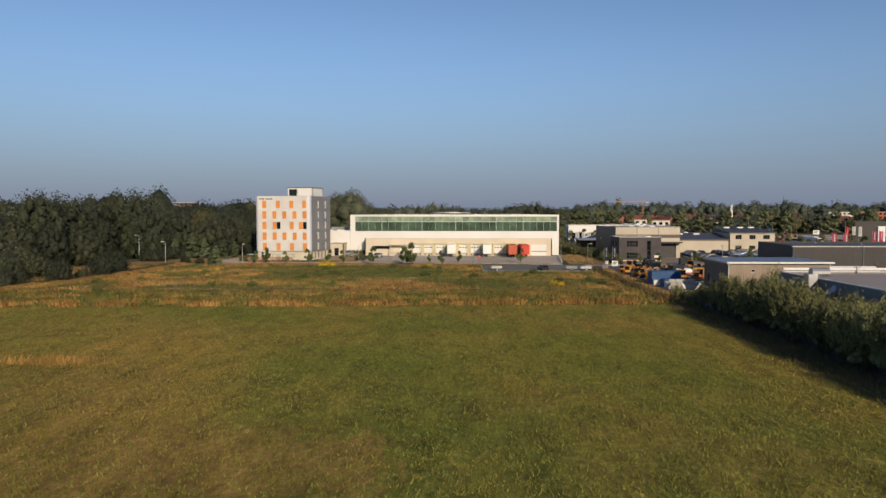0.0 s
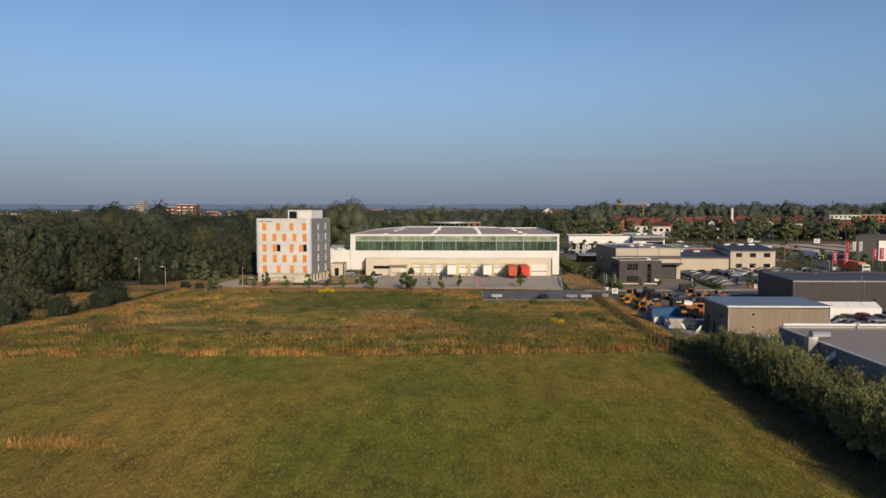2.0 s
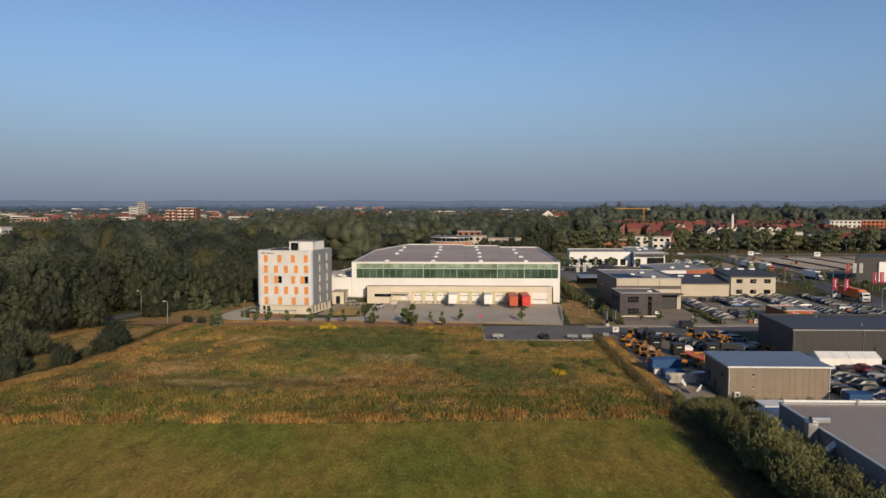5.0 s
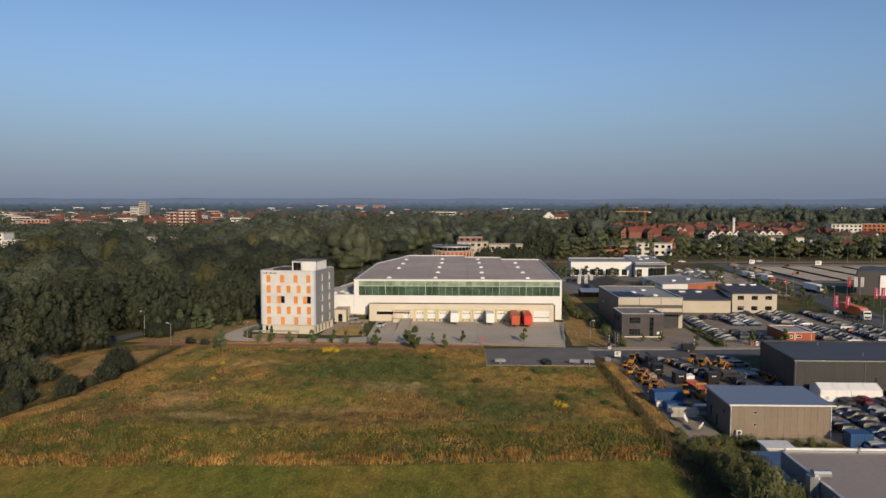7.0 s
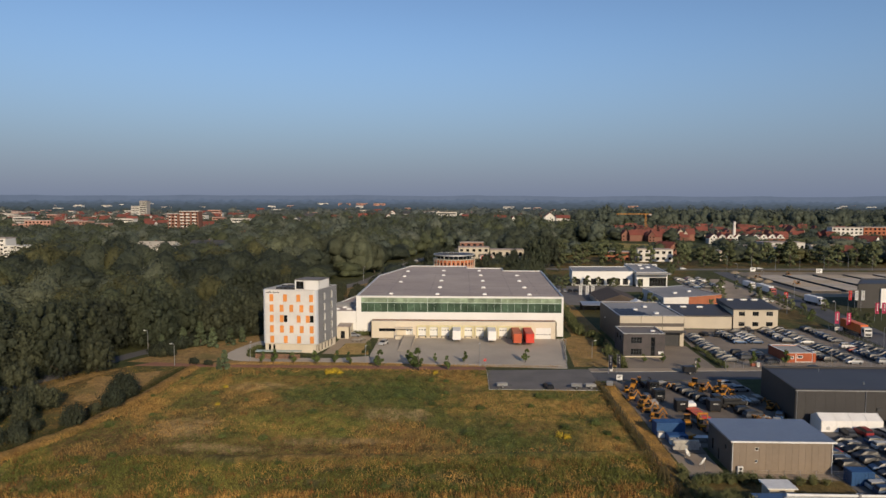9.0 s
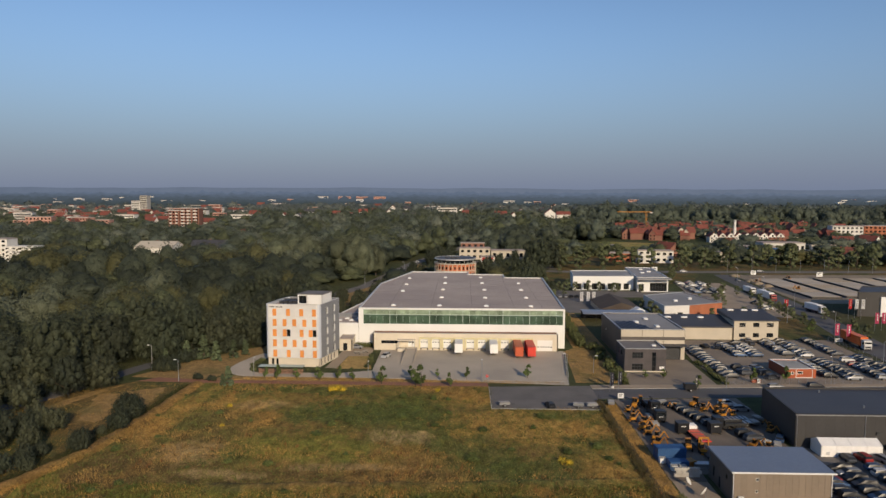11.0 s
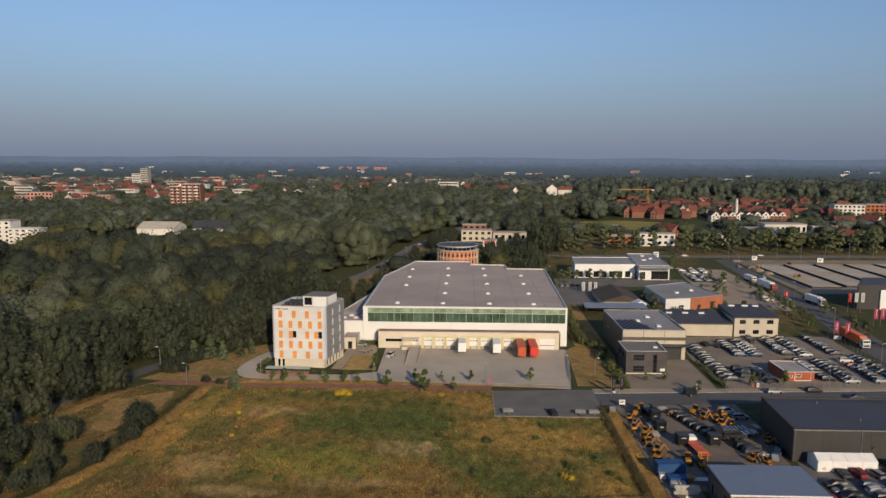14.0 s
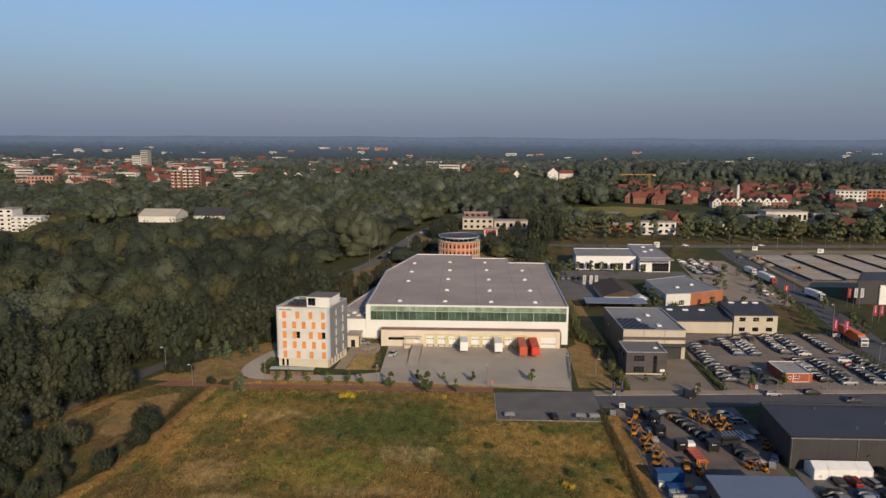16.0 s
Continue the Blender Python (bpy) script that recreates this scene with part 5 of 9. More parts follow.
def skylights(t, spots, mat=TARP_WHITE, size=(1.4, 2.2, 0.5), name="skylight"):
    first = None
    for x, y, z in spots:
        if first is None:
            bm = bmesh.new()
            a, b, c = size
            prism(bm, [(-a / 2, -b / 2), (a / 2, -b / 2), (a / 2, b / 2), (-a / 2, b / 2)], 0, c, None, 0.12)
            first = part(name, bm, mat, t)
            first.matrix_basis = pose(x, y, z)
        else:
            again(first, pose(x, y, z), t)


# workshop with solar roof
t, fs = gable_or_flat("workshop", "dark workshop hall with cream panels and solar roof", [(47.8, 218.6), (67.8, 218.6), (67.6, 248.0), (47.4, 248.0)], 9.5, BROWN_AND_SHADED_CLAD, ROOF_COOL)
gate = [(11.2, 18.6, 0.06, 4.6)]
walls(t, fs, BROWN_AND_SHADED_CLAD, {0: gate})
bm = bmesh.new()
fs[0].slab(bm, 11.25, 18.55, 0.07, 4.59, 0.18, 0.24)
gate_ = part("roller_gate", bm, FRAME_DARK, t, "dark roller gate")
for k in range(12):
    bm = bmesh.new()
    fs[0].slab(bm, 11.25, 18.55, 0.08 + k * 0.375, 0.43 + k * 0.375, 0.14, 0.178)
    part("slat", bm, FRAME_DARK, gate_)
for k in range(3):
    fs[0].panel(t, "cream_panel", (0.05 + k * 6.66, 6.55 + k * 6.66, 7.25, 9.4), CREAM, 0.06)
    fs[0].panel(t, "cream_panel", (0.05 + k * 6.66, 6.55 + k * 6.66, 4.9, 6.2), CREAM, 0.06)
fs[0].panel(t, "pier", (18.7, 19.9, 0.05, 4.85), CREAM, 0.25)
fs[0].panel(t, "pier", (10.0, 11.1, 0.05, 4.85), CREAM, 0.08)
bm = bmesh.new()
fs[0].slab(bm, 9.4, 20.0, 4.65, 5.05, -2.4, 0.0)
part("canopy", bm, FRAME_DARK, t)
fs[0].panel(t, "door", (10.2, 11.0, 0.08, 2.3), FRAME_WHITE, 0.12)
fs[3].panel(t, "wall_light", (8, 8.7, 5.2, 5.6), FRAME_WHITE, 0.15)
solar = None
for i in range(9):
    for j in range(i % 2, 11 - i // 2, 2):
        m = pose(47.7 + 1.0 * j, 219.9 + 1.5 * i, 9.4, 10, 0, 0)
        if solar is None:
            bm = bmesh.new()
            box(bm, -0.49, 0.49, -0.62, 0.62, 0.12, 0.17)
            solar = part("solar_panel", bm, SOLAR, t, "dark blue solar panel")
            solar.matrix_basis = m
        else:
            again(solar, m, t)
skylights(t, [(60.2, 237.5, 9.3), (55.6, 231.6, 9.3), (60.6, 224.4, 9.3)])

# brick office of the workshop
t, fs = gable_or_flat("brick_office", "two-storey dark grey brick office block", [(45.5, 203.0), (57.6, 203.2), (57.6, 214.6), (45.5, 214.6)], 6.9, DARK_BRICK, ROOF_BITUMEN)
hs = [(2.2, 5.4, 4.1, 5.9), (2.2, 5.4, 0.7, 2.5), (8.0, 9.2, 0.3, 5.9)]
ls = [(2.5, 4.5, 4.1, 5.7), (6.5, 8.5, 4.1, 5.7)]
walls(t, fs, DARK_BRICK, {0: hs, 3: ls})
for h in hs:
    fs[0].window(t, h, FRAME_DARK, DARK_GLASS, 0.15, 3 if h[1] - h[0] > 2 else 0, 1 if h[1] - h[0] > 2 else 3)
for h in ls:
    fs[3].window(t, h, FRAME_DARK, DARK_GLASS, 0.15, 1)
fs[0].panel(t, "sign_board", (10.2, 11.6, 0.9, 1.7), FRAME_WHITE, 0.06, "small white sign board")
fs[0].panel(t, "plinth", (0, 12.1, 0.02, 0.35), RENDER_BEIGE, 0.05)
skylights(t, [(55.2, 208, 6.7)], TARP_WHITE, (1.2, 1.2, 0.4))
# brick courses in low relief
for k in range(26):
    fs[0].panel(t, "brick_course", (0.02, 2.15, 0.36 + k * 0.25, 0.57 + k * 0.25), DARK_BRICK, 0.012)
    fs[0].panel(t, "brick_course", (9.3, 12.0 if not 2 <= k <= 5 else 10.15, 0.36 + k * 0.25, 0.57 + k * 0.25), DARK_BRICK, 0.012)

# link hall and cream building
t, fs = gable_or_flat("link_hall", "low cream hall with a dark sloping metal roof", [(68.0, 249.0), (94.4, 249.0), (94.4, 263.0), (68.0, 263.0)], 4.5, CREAM, ROOF_DARK, False, [4.6, 4.6, 6.4, 6.4])
walls(t, fs, CREAM)
bm = bmesh.new()
prism(bm, [(67.8, 248.6), (94.5, 248.6), (94.5, 263.2), (67.8, 263.2)], 4.35, [4.75, 4.75, 6.6, 6.6])
part("roof_sheet", bm, ROOF_DARK, t)
skylights(t, [(74, 259, 6.0), (80, 259, 6.0), (86, 259, 6.0)], TARP_WHITE, (2.2, 1.2, 0.5))
t, fs = gable_or_flat("cream_office", "two-storey cream office with a dark sloping roof", [(94.5, 248.6), (110.2, 248.9), (110.2, 264.0), (94.5, 264.0)], 7.0, CREAM, ROOF_DARK, False)
hs = [(15.7 * a, 15.7 * b, z0, z1) for a, b in ((0.12, 0.26), (0.43, 0.57), (0.74, 0.89)) for z0, z1 in ((4.7, 6.2), (1.0, 2.5))]
rs = [(3, 5, 4.7, 6.2), (9, 11, 4.7, 6.2)]
walls(t, fs, CREAM, {0: hs, 1: rs})
for h in hs:
    fs[0].window(t, h, FRAME_DARK, DARK_GLASS, 0.15, 2)
for h in rs:
    fs[1].window(t, h, FRAME_DARK, DARK_GLASS, 0.15, 1)
bm = bmesh.new()
prism(bm, [(94.0, 248.0), (110.6, 248.3), (110.6, 264.5), (94.0, 264.5)], 6.95, [7.2, 7.2, 8.6, 8.6])
part("roof_sheet", bm, ROOF_DARK, t)
for k in range(14):
    bm = bmesh.new()
    beam(bm, (94.6 + k * 1.15, 248.2, 7.24), (94.6 + k * 1.15, 264.4, 8.63), 0.06, 0.06)
    part("roof_seam", bm, ROOF_DARK, t)
skylights(t, [(98, 262, 8.3), (103, 262, 8.3), (107, 262, 8.3)], TARP_WHITE, (2.2, 1.2, 0.5))

# orange sales pavilion
t, fs = gable_or_flat("sales_pavilion", "orange-red wooden sales pavilion with a pale flat roof", [(90.3, 198.0), (98.6, 198.4), (98.6, 209.4), (90.0, 209.4)], 2.7, ORANGE_WOOD, KERB, True, None, "pavilion", FRAME_WHITE)
hs = [(1.2, 2.0, 1.0, 1.9), (3.0, 4.6, 1.2, 2.0)]
walls(t, fs, ORANGE_WOOD, {0: hs})
for h in hs:
    fs[0].window(t, h, FRAME_WHITE, DARK_GLASS, 0.1, 0, 0, 0.14)
for a in (2.5, 7.2):
    fs[0].panel(t, "trim", (a, a + 0.18, 0.1, 2.5), FRAME_WHITE, 0.05)
fs[0].panel(t, "trim", (2.7, 7.2, 0.1, 0.28), FRAME_WHITE, 0.05)
for k in range(7):
    bm = bmesh.new()
    box(bm, 90.5 + k * 1.2, 90.58 + k * 1.2, 198.3, 209.2, 2.5, 2.56)
    part("roof_rib", bm, KERB, t)

# anthracite hall
t, fs = gable_or_flat("anthracite_hall", "large anthracite metal-clad hall with a dark roof", [(67.2, 143.6), (118.0, 143.6), (118.0, 163.4), (68.6, 163.4)], 7.2, BLACK_CLAD, ROOF_DARK, True, None, "warehouse", BLACK_CLAD)
walls(t, fs, BLACK_CLAD)
for k in range(25):
    fs[0].panel(t, "cladding_sheet", (0.02 + k * 2.03, 2.03 + k * 2.03, 0.3, 7.1), BLACK_CLAD, 0.03)
for u in (0.25, 14.2, 28.2):
    bm = bmesh.new()
    bar(bm, fs[0].m @ Vector((u, -0.12, 0.1)), fs[0].m @ Vector((u, -0.12, 7.0)), 0.09)
    part("downpipe", bm, STEEL, t)
bm = bmesh.new()
fs[0].slab(bm, -0.1, 50.8, 7.0, 7.18, -0.2, -0.03)
part("gutter", bm, STEEL, t)
fs[0].panel(t, "vent_box", (16.5, 17.5, 3.0, 3.6), FRAME_DARK, 0.3)
for x, y in ((80, 160), (92, 152), (84, 149)):
    bm = bmesh.new()
    bar(bm, (x, y, 7.0), (x, y, 7.6), 0.15)
    part("roof_vent", bm, STEEL, t)

# tan hall with grey roof
t, fs = gable_or_flat("tan_hall", "tan metal-clad hall with a pale grey metal roof", [(44.3, 117.0), (61.2, 117.2), (61.2, 128.4), (44.3, 128.4)], 5.5, TAN_CLAD, ROOF_STEEL, False, None, "warehouse")
hs = [(3.9, 4.5, 4.0, 4.5), (2.9, 3.4, 1.9, 2.4), (3.9, 4.4, 1.9, 2.4)]
ls = [(2.0, 2.8, 1.0, 3.0), (5.0, 5.7, 0.1, 2.2), (8.2, 9.0, 3.2, 4.0)]
# West wall's darker brown is its shade, put into the colour.
walls(t, fs, {0: TAN_CLAD, 1: TAN_CLAD, 2: TAN_CLAD, 3: BROWN_AND_SHADED_CLAD}, {0: hs, 3: ls})
for h in hs:
    fs[0].window(t, h, FRAME_WHITE, DARK_GLASS, 0.1, 0, 0, 0.06)
for h in ls:
    fs[3].window(t, h, FRAME_DARK, DARK_GLASS, 0.1, 0, 0, 0.06)
cuts = [0.2 + k * 1.1 for k in range(16)]
for a, b in zip(cuts, cuts[1:]):
    if not 2.5 < a < 4.6:
        fs[0].panel(t, "cladding_sheet", (a + 0.02, b - 0.02, 0.3, 5.4), TAN_CLAD, 0.035)
for x, u in ((0.08, 0), (16.75, 1)):
    bm = bmesh.new()
    bar(bm, fs[0].m @ Vector((x, -0.12, 0.1)), fs[0].m @ Vector((x, -0.12, 5.4)), 0.07)
    part("downpipe", bm, FRAME_WHITE, t)
bm = bmesh.new()
prism(bm, [(44.0, 116.6), (61.5, 116.8), (61.5, 128.6), (44.0, 128.6)], 5.45, [5.7, 5.7, 5.82, 5.82])
part("roof_sheet", bm, ROOF_STEEL, t)
for k in range(34):
    bm = bmesh.new()
    beam(bm, (44.3 + k * 0.515, 116.75, 5.715), (44.3 + k * 0.515, 128.5, 5.833), 0.03, 0.03)
    part("roof_seam", bm, ROOF_STEEL, t)
bm = bmesh.new()
box(bm, 43.95, 61.55, 116.5, 116.62, 5.5, 5.78)
part("gutter", bm, FRAME_WHITE, t)
ac = thing("air_conditioner", pose(45.6, 116.5, 0.05), "white outdoor air-conditioning unit with two fans", "air conditioner")
bm = bmesh.new()
box(bm, -0.45, 0.45, -0.2, 0.2, 0, 1.4, None, 0.03)
part("casing", bm, FRAME_WHITE, ac)
for z in (0.38, 1.02):
    bm = bmesh.new()
    bar(bm, (0, -0.19, z), (0, -0.24, z), 0.26, None, 14)
    part("fan_grille", bm, FRAME_DARK, ac)

# flat-roofed hall near the hedge
FLAT = [(42.6, 30.0), (100.0, 30.0), (100.0, 94.1), (42.4, 94.1)]
t, fs = gable_or_flat("flat_hall", "grey flat-roofed hall with metal ducts on its wall", FLAT, 6.0, SILVER_PANEL, FLAT_ROOF, True, None, "warehouse")
FLAT_WALL = material("grey_wall", (0.19, 0.19, 0.195), 0.75, 0, 0.08, 0.15, 3.0, 0, (0.165, 0.165, 0.17))
ls = [(6.0 + 6 * k, 7.6 + 6 * k, 1.0, 2.2) for k in range(10)]
walls(t, fs, FLAT_WALL, {3: ls})
for h in ls:
    fs[3].window(t, h, FRAME_WHITE, DARK_GLASS, 0.12, 1)
bm = bmesh.new()
bar(bm, (42.8, 93.8, 6.4), (99.5, 93.8, 6.4), 0.2, None, 10)
part("roof_pipe", bm, FRAME_WHITE, t, "white pipe along the roof edge")
for x in (52.5, 58.9, 66, 74, 82):
    bm = bmesh.new()
    box(bm, x - 0.15, x + 0.15, 93.5, 94.0, 6.0, 6.75)
    box(bm, x - 0.45, x + 0.45, 93.65, 93.85, 6.6, 6.75)
    part("pipe_support", bm, STEEL, t)
bm = bmesh.new()
box(bm, 41.2, 42.3, 83.6, 84.8, 0.2, 6.6)
bar(bm, (41.7, 84.2, 6.8), (43.8, 84.2, 6.8), 0.55, None, 10)
part("duct", bm, STEEL, t, "galvanised ventilation duct")
bm = bmesh.new()
bar(bm, (41.7, 80.2, 0.8), (41.7, 80.2, 4.6), 0.45, None, 10)
bar(bm, (41.7, 80.2, 4.4), (43.0, 80.2, 5.6), 0.45, None, 10)
part("duct", bm, STEEL, t, "galvanised ventilation duct")
for k in range(5):
    bm = bmesh.new()
    box(bm, 41.4, 42.3, 68.5 + k * 2.2, 69.7 + k * 2.2, 0.1, 1.8)
    part("wall_unit", bm, FRAME_WHITE, t)
bm = bmesh.new()
prism(bm, [(40.2, 85.6), (42.3, 85.6), (42.3, 93.6), (40.2, 93.6)], 0, [2.9, 3.7, 3.7, 2.9])
part("lean_to", bm, FRAME_PALE, t, "pale glazed lean-to along the wall")
bm = bmesh.new()
box(bm, 41.4, 47.5, 94.3, 101.5, 0, 3.1)
part("annex", bm, FLAT_WALL, t)
bm = bmesh.new()
box(bm, 41.3, 47.6, 94.25, 101.6, 3.1, 3.25)
part("annex_roof", bm, ROOF_STEEL, t)
sh = thing("garden_shed", pose(47.9, 107.6, 0), "small pale shed with a flat white roof", "shed")
bm = bmesh.new()
box(bm, -1.9, 1.9, -1.4, 1.4, 0, 2.0, None, 0.03)
part("wall", bm, CREAM, sh)
bm = bmesh.new()
box(bm, -2.3, 2.3, -1.8, 1.8, 2.0, 2.2)
part("roof", bm, FRAME_WHITE, sh)

# white storage tent
t = thing("storage_tent", Matrix.Identity(4), "white tarpaulin storage tent with a shallow gable", "tent")
bm = bmesh.new()
ring = [(138.8, 0.05), (138.8, 2.3), (141.0, 3.3), (143.2, 2.3), (143.2, 0.05)]
a = [bm.verts.new((70.2, y, z)) for y, z in ring]
b = [bm.verts.new((82.4, y, z)) for y, z in ring]
bm.faces.new(a)
bm.faces.new(b[::-1])
for k in range(5):
    bm.faces.new((a[k], b[k], b[(k + 1) % 5], a[(k + 1) % 5]))
part("tarpaulin", bm, TARP_WHITE, t)
for k in range(5):
    bm = bmesh.new()
    x = 70.3 + k * 3.0
    beam(bm, (x, 138.76, 0.05), (x, 138.76, 2.32), 0.06, 0.05)
    beam(bm, (x, 138.76, 2.34), (x, 141.0, 3.34), 0.06, 0.05)
    part("rib", bm, TARP_WHITE, t)

# grey-blue hall with a brick end, barn, shelter and white showroom
t, fs = gable_or_flat("steel_hall", "grey-blue metal hall with a red brick corner", [(81.4, 289.0), (92.4, 291.4), (108.8, 299.5), (102, 330), (80.2, 318.6)], 5.2, ROOF_STEEL, ROOF_COOL, True, None, "warehouse")
hs = [(6.0, 8.4, 0.3, 2.4)]
walls(t, fs, {0: FRONT_PANEL, 1: RED_BRICK, 2: RED_BRICK, 3: ROOF_STEEL, 4: SILVER_PANEL}, {0: hs})
fs[0].window(t, hs[0], FRAME_WHITE, DARK_GLASS, 0.12, 2, 1)
skylights(t, [(90, 303, 5.0), (98, 309, 5.0)], TARP_WHITE, (1.6, 1.6, 0.7))
t = thing("barn", Matrix.Identity(4), "long barn with a dark brown gabled roof", "barn")
bm = bmesh.new()
prism(bm, [(57, 296), (73.5, 296), (73.5, 322), (57, 322)], 0, 2.6)
part("wall", bm, CREAM, t)
bm = bmesh.new()
ring = [(56.4, 2.5), (65.3, 5.4), (74.2, 2.5)]
a = [bm.verts.new((x, 295.5, z)) for x, z in ring]
b = [bm.verts.new((x, 322.5, z)) for x, z in ring]
bm.faces.new(a), bm.faces.new(b[::-1])
for k in range(3):
    bm.faces.new((a[k], b[k], b[(k + 1) % 3], a[(k + 1) % 3]))
part("roof", bm, ROOF_BROWN, t)
bm = bmesh.new()
ring = [(68, 2.2), (71.5, 4.0), (75.5, 2.2)]
a = [bm.verts.new((x, 290, z)) for x, z in ring]
b = [bm.verts.new((x, 295.6, z)) for x, z in ring]
bm.faces.new(a), bm.faces.new(b[::-1])
for k in range(3):
    bm.faces.new((a[k], b[k], b[(k + 1) % 3], a[(k + 1) % 3]))
part("porch_roof", bm, WHITE_PANEL, t)
t = thing("open_shelter", Matrix.Identity(4), "open steel shelter with a curved grey metal roof", "shelter")
for i in range(6):
    for y in (281, 289):
        bm = bmesh.new()
        bar(bm, (47.3 + i * 4.7, y, 0), (47.3 + i * 4.7, y, 3.3), 0.12)
        part("post", bm, FRAME_DARK, t)
bm = bmesh.new()
ring = [(280, 3.3), (282.5, 3.8), (285, 3.95), (287.5, 3.8), (290, 3.3), (290, 3.15), (285, 3.8), (280, 3.15)]
a = [bm.verts.new((46.5, y, z)) for y, z in ring]
b = [bm.verts.new((71.6, y, z)) for y, z in ring]
bm.faces.new(a), bm.faces.new(b[::-1])
for k in range(8):
    bm.faces.new((a[k], b[k], b[(k + 1) % 8], a[(k + 1) % 8]))
part("roof", bm, ROOF_STEEL, t)
bm = bmesh.new()
box(bm, 47, 71, 288.6, 289, 0, 3.1)
part("back_wall", bm, BLACK_CLAD, t)
t, fs = gable_or_flat("white_showroom", "white flat-roofed showroom with dark window bays", [(56.0, 368.6), (88.0, 369.6), (91.0, 396), (58.5, 395)], 7.4, WHITE_PANEL, ROOF_COOL, True, None, "building")
hs = [(1.6 + 4.2 * k, 4.4 + 4.2 * k, 0.4, 3.6) for k in range(7)]
walls(t, fs, WHITE_PANEL, {0: hs})
for h in hs:
    fs[0].window(t, h, FRAME_DARK, DARK_GLASS, 0.15, 2)
t, fs = gable_or_flat("white_showroom", "white showroom wing with a broad grey roof and glazed corner", [(88.6, 364.0), (104.6, 364.4), (107.4, 409.5), (92.6, 410.5)], 7.6, WHITE_PANEL, ROOF_COOL, True, None, "building")
hs = [(0.8, 3.4, 0.4, 4.2), (6.6, 15.4, 0.3, 4.8)]
bm = bmesh.new()
box(bm, 87.6, 105.2, 359.6, 364.0, 6.9, 7.5)
part("canopy", bm, ROOF_COOL, t)
walls(t, fs, WHITE_PANEL, {0: hs})
for h in hs:
    fs[0].window(t, h, FRAME_DARK, DARK_GLASS, 0.15, 5, 1)
skylights(t, [(96, 384, 7.4), (101, 390, 7.4), (99, 400, 7.4)], TARP_WHITE, (2, 2, 0.6))
t, fs = gable_or_flat("black_showroom", "black flat-roofed showroom with a white glazed front", [(164.6, 297.6), (222, 299.0), (232, 318), (177, 317)], 10.3, BLACK_CLAD, ROOF_DARK, True, None, "building", BLACK_CLAD)
hs = [(14.0, 52.0, 0.4, 5.5)]
walls(t, fs, BLACK_CLAD, {0: hs})
fs[0].window(t, hs[0], FRAME_DARK, DARK_GLASS, 0.2, 12, 1)
fs[0].panel(t, "portal", (9.5, 12.5, 0.05, 8.4), WHITE_PANEL, 0.8)
bm = bmesh.new()
box(bm, 181, 208, 291, 297.6, 3.2, 3.6)
part("canopy", bm, WHITE_PANEL, t)


# ---------- vehicles ----------
PAINTS = {name: material(name.replace(" ", "_") + "_paint", base, 0.42, metal, 0.05, 0.6, 3.0, 0, None, vary, 0, 0.3) for name, base, metal, vary in (
    ("black", (0.014, 0.015, 0.018), 0.0, 0.3), ("dark grey", (0.050, 0.055, 0.065), 0.15, 0.3), ("silver", (0.27, 0.28, 0.295), 0.3, 0.2), ("white", (0.50, 0.50, 0.49), 0.0, 0.05), ("blue", (0.03, 0.065, 0.14), 0.2, 0.3), ("red", (0.22, 0.02, 0.02), 0.1, 0.2))}


CAR_GLASS = material("car_glass", (0.020, 0.023, 0.029), 0.32, 0.0, 0.2, 0.25, 1.5, 0, None, 0.25, 0, 0.25)


def loft(bm, rows):
    """A skin through closed rows of points, capped at both ends."""
    vs = [[bm.verts.new(p) for p in r] for r in rows]
    k = len(rows[0])
    for a, b in zip(vs, vs[1:]):
        for i in range(k):
            bm.faces.new((a[i], a[(i + 1) % k], b[(i + 1) % k], b[i]))
    bm.faces.new(vs[0][::-1])
    bm.faces.new(vs[-1])


def wheel(parent, x, y, r, w, name="wheel", rim=True):
    bm = bmesh.new()
    bar(bm, (x, y - w / 2, r), (x, y + w / 2, r), r, None, 12)
    tyre = part(name, bm, RUBBER, parent)
    if not rim:
        return tyre
    bm = bmesh.new()
    side = 1 if y > 0 else -1
    bar(bm, (x, y + side * (w / 2 - 0.02), r), (x, y + side * (w / 2 + 0.015), r), r * 0.62, None, 10)
    part("rim", bm, STEEL, tyre)
    return tyre


